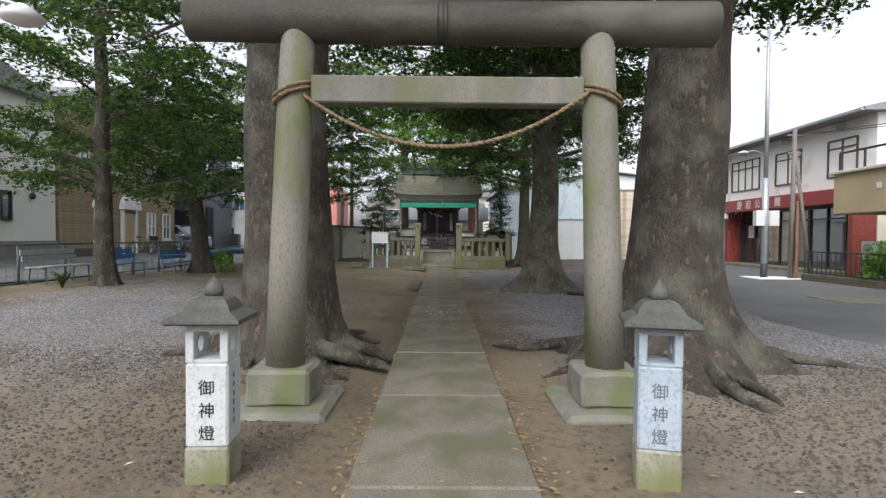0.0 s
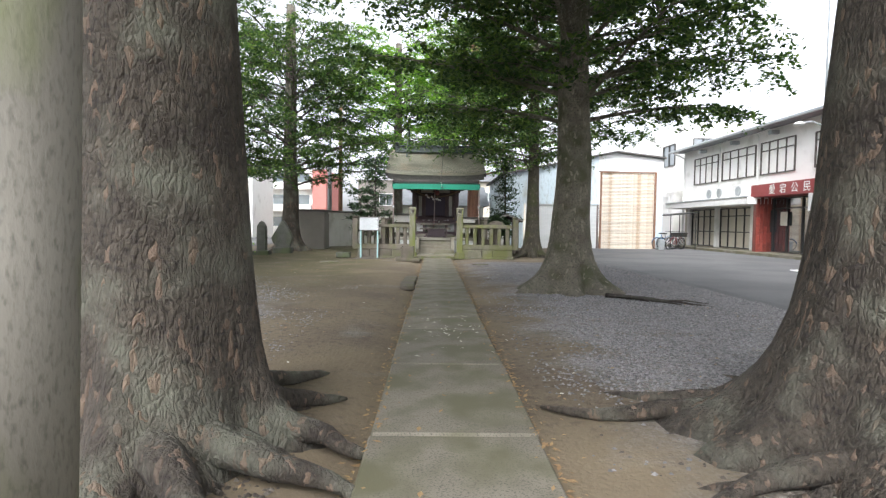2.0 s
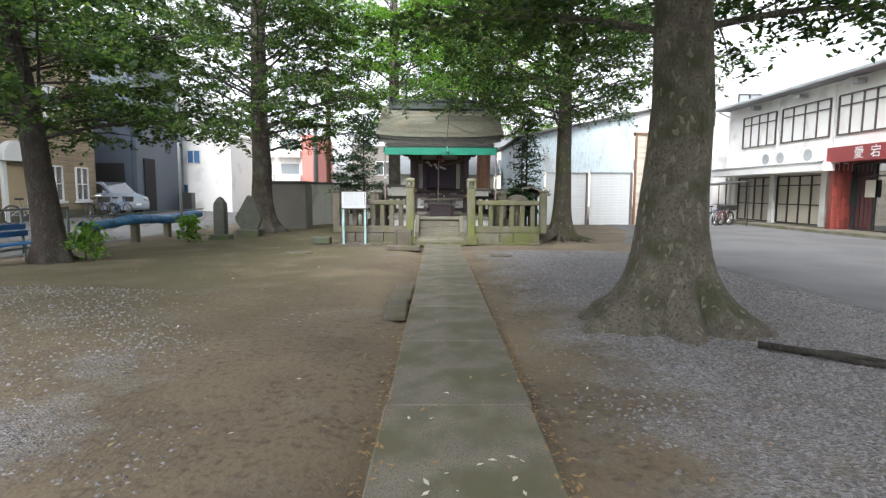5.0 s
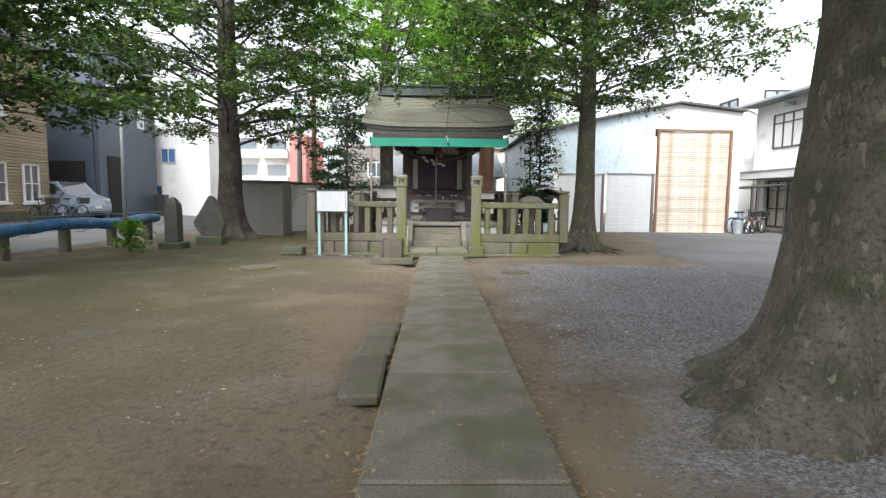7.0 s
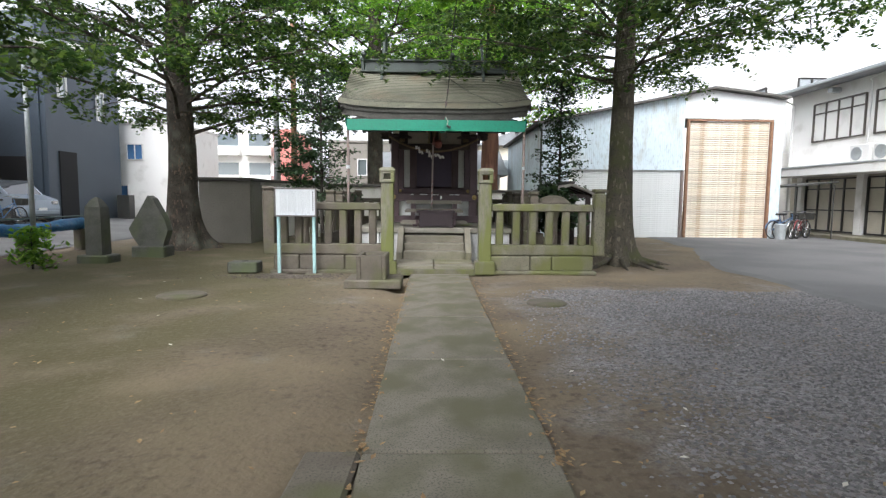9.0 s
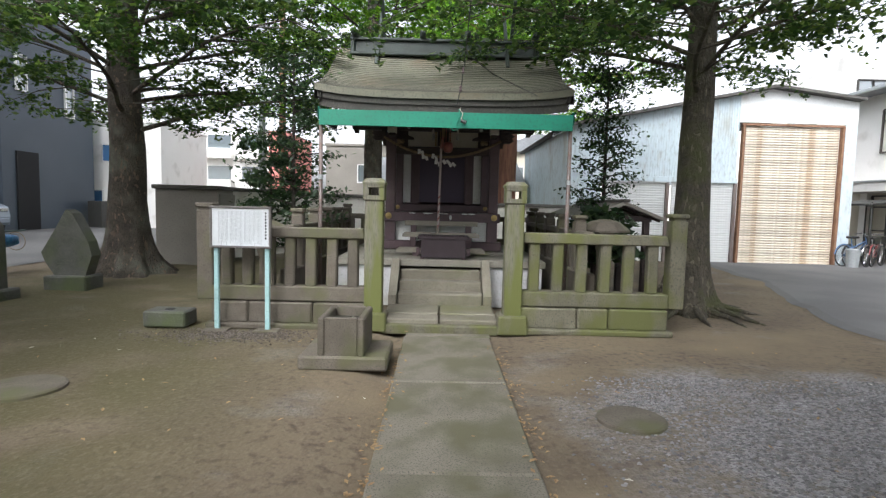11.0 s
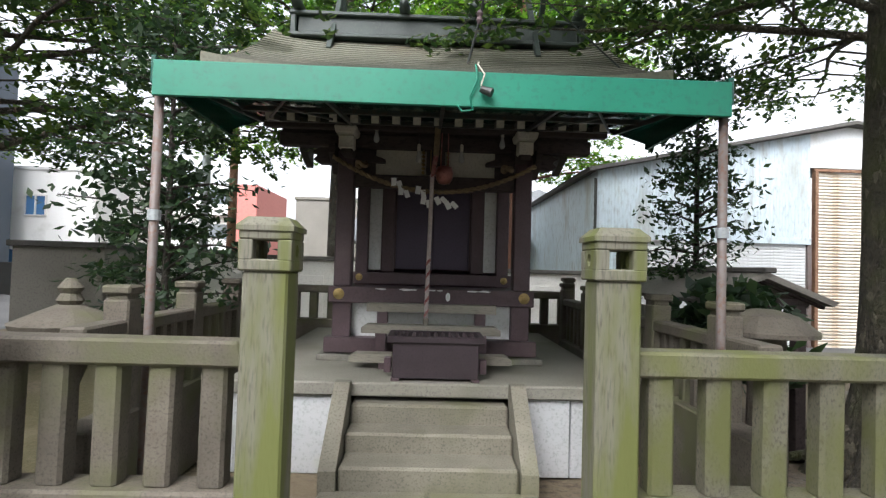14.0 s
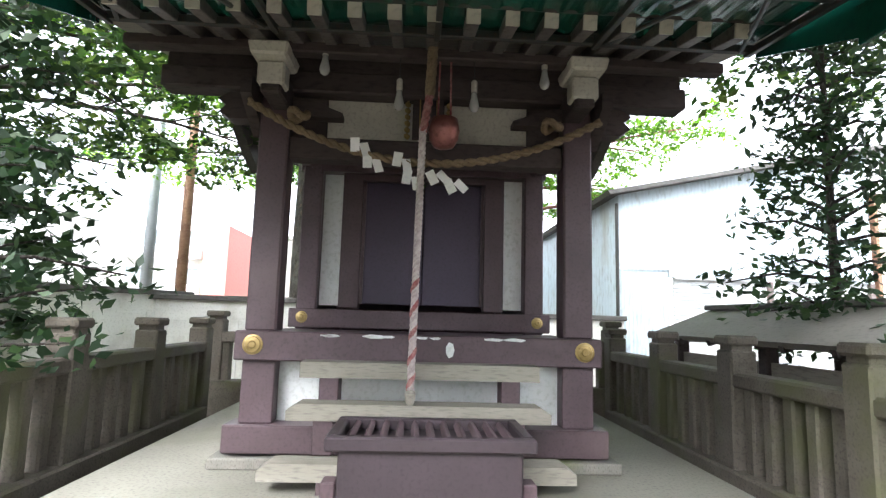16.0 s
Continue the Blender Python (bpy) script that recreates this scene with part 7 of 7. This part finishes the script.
for y, z in ((38.6, 4.6), (36.0, 5.2)):
    window_unit(nh, pose(0.05, y, z, 0, 0, 90), 0.5, 1.3, 1, ALU, PANE)
part("bin", box_bm((0.5, 39.6, 0.6), (0.6, 0.5, 1.2), 0.02), STEEL, nh)


def build_car(loc, rz, paint, label):
    c = thing("car", loc, label, "car", rz)
    side = [(-1.65, 0.3), (-1.68, 0.75), (-1.6, 0.95), (-1.5, 1.5), (-1.2, 1.62), (0.35, 1.6), (0.95, 1.08), (1.62, 0.88), (1.7, 0.55), (1.66, 0.28)]
    bm = prism(side, -0.73, 0.73)
    part("body", bm, paint, c)
    glass = [(-1.35, 1.08), (-1.3, 1.46), (0.28, 1.5), (0.78, 1.08)]
    for sy in (-1, 1):
        part("side_window", prism(glass, sy * 0.735 - 0.006, sy * 0.735 + 0.006), PANEDARK, c)
        part("headlight", box_bm((1.64, sy * 0.55, 0.78), (0.1, 0.28, 0.14), 0.03), CHROME, c)
        part("mirror", box_bm((0.6, sy * 0.83, 1.12), (0.12, 0.18, 0.12), 0.02), paint, c)
        for x in (-1.05, 1.05):
            wv = tube_bm([(x, sy * 0.74 - 0.09, 0.3), (x, sy * 0.74 + 0.04 * sy + 0.05, 0.3)], 0.3, 20)
            w = part("wheel", wv, RUBBER, c)
            part("rim", tube_bm([(x, sy * 0.80, 0.3), (x, sy * 0.86, 0.3)], 0.19, 16), CHROME, w)
    ws = box_bm((0.66, 0, 1.33), (0.8, 1.3, 0.012), 0, rot=(0, 41, 0))
    part("windscreen", ws, PANEDARK, c)
    part("number_plate", box_bm((1.7, 0, 0.5), (0.02, 0.34, 0.17)), PAPER, c)
    part("bumper", box_bm((1.66, 0, 0.42), (0.12, 1.4, 0.2), 0.04), paint, c)


build_car((-16.0, 34.9, 0.3), -12, CARWHITE, "silver-blue small van parked in front of the navy house")


def plain_house(name, x, y, w, d, h, m, label, roof=None, windows=(), rz=0.0, win_m=PANE):
    t = thing(name, (x, y, 0), label, "house", rz)
    part("wall", box_bm((0, 0, h / 2), (w, d, h), 0.02), m, t)
    if roof:
        part("roof", prism([(-w / 2 - 0.4, h - 0.05), (0, h + roof), (w / 2 + 0.4, h - 0.05)], -d / 2 - 0.4, d / 2 + 0.4), GREYTILE, t)
    else:
        part("parapet", box_bm((0, 0, h + 0.06), (w + 0.12, d + 0.12, 0.14), 0.02), m, t)
    for wx, wz, ww, wh in windows:
        window_unit(t, pose(wx, -d / 2 - 0.03, wz), ww, wh, 2, ALU, win_m)
    return t


BLUEPANE = glass_mat("blue_glass", (0.08, 0.2, 0.4))
plain_house("white_house", -15.3, 45, 5.0, 5, 5.0, HALLWHITE, "white flat-roofed house with blue window panes", None, ((-1.6, 3.2, 1.3, 0.8), (0.2, 3.2, 0.8, 0.8), (-1.0, 0.5, 1.6, 1.4)), win_m=BLUEPANE)
plain_house("grey_roof_house", -18.5, 55, 6, 6, 4.6, CREAMWALL, "cream two-storey house with grey tile roof", 1.2, ((0.8, 3.0, 1.4, 1.1), (-1.5, 0.8, 1.4, 1.4)))
plain_house("brown_house", -3.9, 47, 3.4, 5, 4.4, SHEDGREY, "brown-walled house behind the garden wall", None, ((0.4, 2.6, 1.0, 0.9),))
plain_house("tile_roof_house", 0.5, 45, 7.5, 6, 2.6, HALLWHITE, "low house with grey tile roof", 1.5, ((-2.2, 1.0, 1.2, 1.0),), rz=90)
plain_house("far_house", 6.5, 56, 6, 6, 5.2, CREAMWALL, "pinkish two-storey house with grey roof", 1.2, ((-1.5, 3.2, 1.2, 1.0), (-1.5, 0.8, 1.2, 1.0)))

ap = thing("apartment_building", (-13.1, 54, 0), "white apartment block with balconies and red end wall", "building")
part("wall", box_bm((-2.4, 0, 2.9), (10.6, 6, 5.8), 0.02), HALLWHITE, ap)
part("red_end", box_bm((3.3, -0.2, 2.9), (1.2, 6.2, 5.9), 0.02), REDBLOCK, ap, "red end wall")
for fl in range(3):
    for k in range(5):
        b = part("balcony", box_bm((-6.7 + 2.1 * k, -3.3, 0.6 + 1.9 * fl), (1.8, 0.6, 0.6), 0.02), HALLWHITE, ap)
        part("balcony_window", box_bm((-6.7 + 2.1 * k, -3.02, 1.35 + 1.9 * fl), (1.4, 0.05, 0.8)), PANE, ap)
plain_house("pale_flats", 20, 75, 22, 10, 8.5, GREYHOUSE, "pale grey distant block of flats", None, ((-6, 4, 1.6, 1.3), (-2, 4, 1.6, 1.3), (2, 4, 1.6, 1.3)))
# the southern row is invented and never in view; it closes the low sky
plain_house("unseen_south_row", -3, -24, 30, 8, 6.5, CREAMWALL, "added cream house row, out of view behind the entrance", 1.4, ((-6, 3, 1.6, 1.3), (4, 3, 1.6, 1.3)))

tw = thing("far_poles", (-6.2, 36.5, 0), "concrete utility poles beyond the garden wall", "pole")
for x, y in ((0, 0), (0.55, 0.6), (9.4, 8)):
    part("pole", tube_bm([(x, y, 0), (x, y, 8.5)], [0.14, 0.1], 10), (RUST if x == 0.55 else GALV), tw, smooth=True)


# ---------------------------------------------------------------- litter, gravel and roots
def scatter(name, n, area, make, material, label, category, seed):
    rr = random.Random(seed)
    verts, faces = [], []
    for _ in range(n):
        p = area(rr)
        if p is None:
            continue
        make(rr, p, verts, faces)
    me = bpy.data.meshes.new(name)
    me.from_pydata(verts, [], faces)
    me.materials.append(material)
    return tagged(new(name, me), label, category, kind="stuff")


def pebble(rr, p, verts, faces):
    s = rr.uniform(0.007, 0.019)
    a = rr.uniform(0, 6.28)
    k = len(verts)
    z = ground_z(*p)
    for i in range(4):
        b = a + i * 1.57 + rr.uniform(-0.4, 0.4)
        verts.append((p[0] + s * math.cos(b) * 1.2, p[1] + s * math.sin(b), z + s * rr.uniform(-0.2, 0.3)))
    verts.append((p[0], p[1], z + s * rr.uniform(0.6, 1.0)))
    faces.extend([(k + i, k + (i + 1) % 4, k + 4) for i in range(4)])


def litter(rr, p, verts, faces):
    s, a, k = rr.uniform(0.012, 0.032), rr.uniform(0, 6.28), len(verts)
    z = max(ground_z(*p), 0.009 if abs(p[0] - 0.25) < 0.52 else -1) + 0.008
    c, d = math.cos(a) * s, math.sin(a) * s
    verts.extend([(p[0] - c, p[1] - d, z), (p[0] + d * 0.5, p[1] - c * 0.5, z + 0.006), (p[0] + c, p[1] + d, z + rr.uniform(0, 0.015)), (p[0] - d * 0.5, p[1] + c * 0.5, z + 0.006)])
    faces.append((k, k + 1, k + 2, k + 3))


def right_gravel(rr):
    x, y = 1.0 + 5.0 * rr.random() ** 0.8, rr.uniform(6.2, 22.0)
    return (x, y) if noise.noise((x * 0.8, y * 0.8, 3)) + min(0.7, (x - 1.9) * 0.45) > rr.gauss(0, 0.3) else None


def left_gravel(rr):
    x, y = -1.4 - 6.0 * rr.random(), rr.uniform(6.2, 16.0)
    return (x, y) if noise.noise((x * 0.8, y * 0.8, 3)) + min(0.6, (-1.9 - x) * 0.35) - max(0, y - 10) * 0.15 > rr.gauss(0, 0.35) else None


def gate_gravel(rr):
    x, y = rr.choice((-1, 1)) * (0.9 + 5.2 * rr.random()) + 0.25, rr.uniform(1.2, 7.4)
    return (x, y) if noise.noise((x * 0.9, y * 0.9, 5)) + min(0.35, (abs(x - 0.25) - 1.5) * 0.4) - max(0, y - 6.2) * 0.5 > rr.gauss(0, 0.3) else None


scatter("gravel", 60000, gate_gravel, pebble, BROWNGRAVEL, "fine brown gravel pressed into the earth by the gate", "gravel", 7)
scatter("gravel", 95000, right_gravel, pebble, GRAVELSTONE, "loose grey gravel on the earth", "gravel", 1)
scatter("gravel", 34000, left_gravel, pebble, GRAVELSTONE, "loose grey gravel on the earth", "gravel", 2)
scatter("dry_leaves", 1700, lambda rr: (rr.choice((-0.30, 0.80)) + rr.gauss(0, 0.05), rr.uniform(1.5, 23)), litter, DRYLEAF, "dry brown leaves along the path edges", "leaves", 3)
scatter("dry_leaves", 900, lambda rr: (rr.uniform(-6, 5.5), rr.uniform(1.5, 24)), litter, DRYLEAF, "scattered dry brown leaves", "leaves", 4)
scatter("pale_litter", 60, lambda rr: (0.25 + rr.gauss(0, 0.28), rr.gauss(10.0, 0.55)), litter, PETAL, "pale droppings and petals on the path", "litter", 5)
scatter("pale_litter", 80, lambda rr: (rr.uniform(-5, 5), rr.uniform(2, 23)), litter, PETAL, "pale flecks scattered on the ground", "litter", 6)
# long loose root on the earth by the lichened tree
rt = thing("surface_root", (3.3, 13.0, 0), "long thin root lying on the earth", "root")
for pts, r0 in (([(-0.1, 0.1, 0.05), (0.3, -0.2, 0.05), (0.55, -0.42, 0.02), (0.85, -0.5, 0.035), (1.1, -0.68, 0.01), (1.42, -0.78, -0.02)], 0.038),
                ([(0.2, -0.1, 0.03), (0.5, -0.15, 0.04), (0.8, -0.32, 0.015), (1.15, -0.3, 0.02), (1.5, -0.42, -0.02)], 0.032),
                ([(0.6, -0.44, 0.03), (0.8, -0.7, 0.02), (0.95, -0.78, -0.01)], 0.02)):
    n_ = len(pts)
    part("root", tube_bm(pts, [r0 * (1 - 0.75 * k / (n_ - 1)) for k in range(n_)], 8), DARKBARK, rt, smooth=True)
scatter("gravel", 1800, lambda rr: (-2.3 + rr.gauss(0, 0.45), 23.3 + rr.gauss(0, 0.18)), pebble, BROWNGRAVEL, "grey gravel strewn at the foot of the notice board", "gravel", 9)
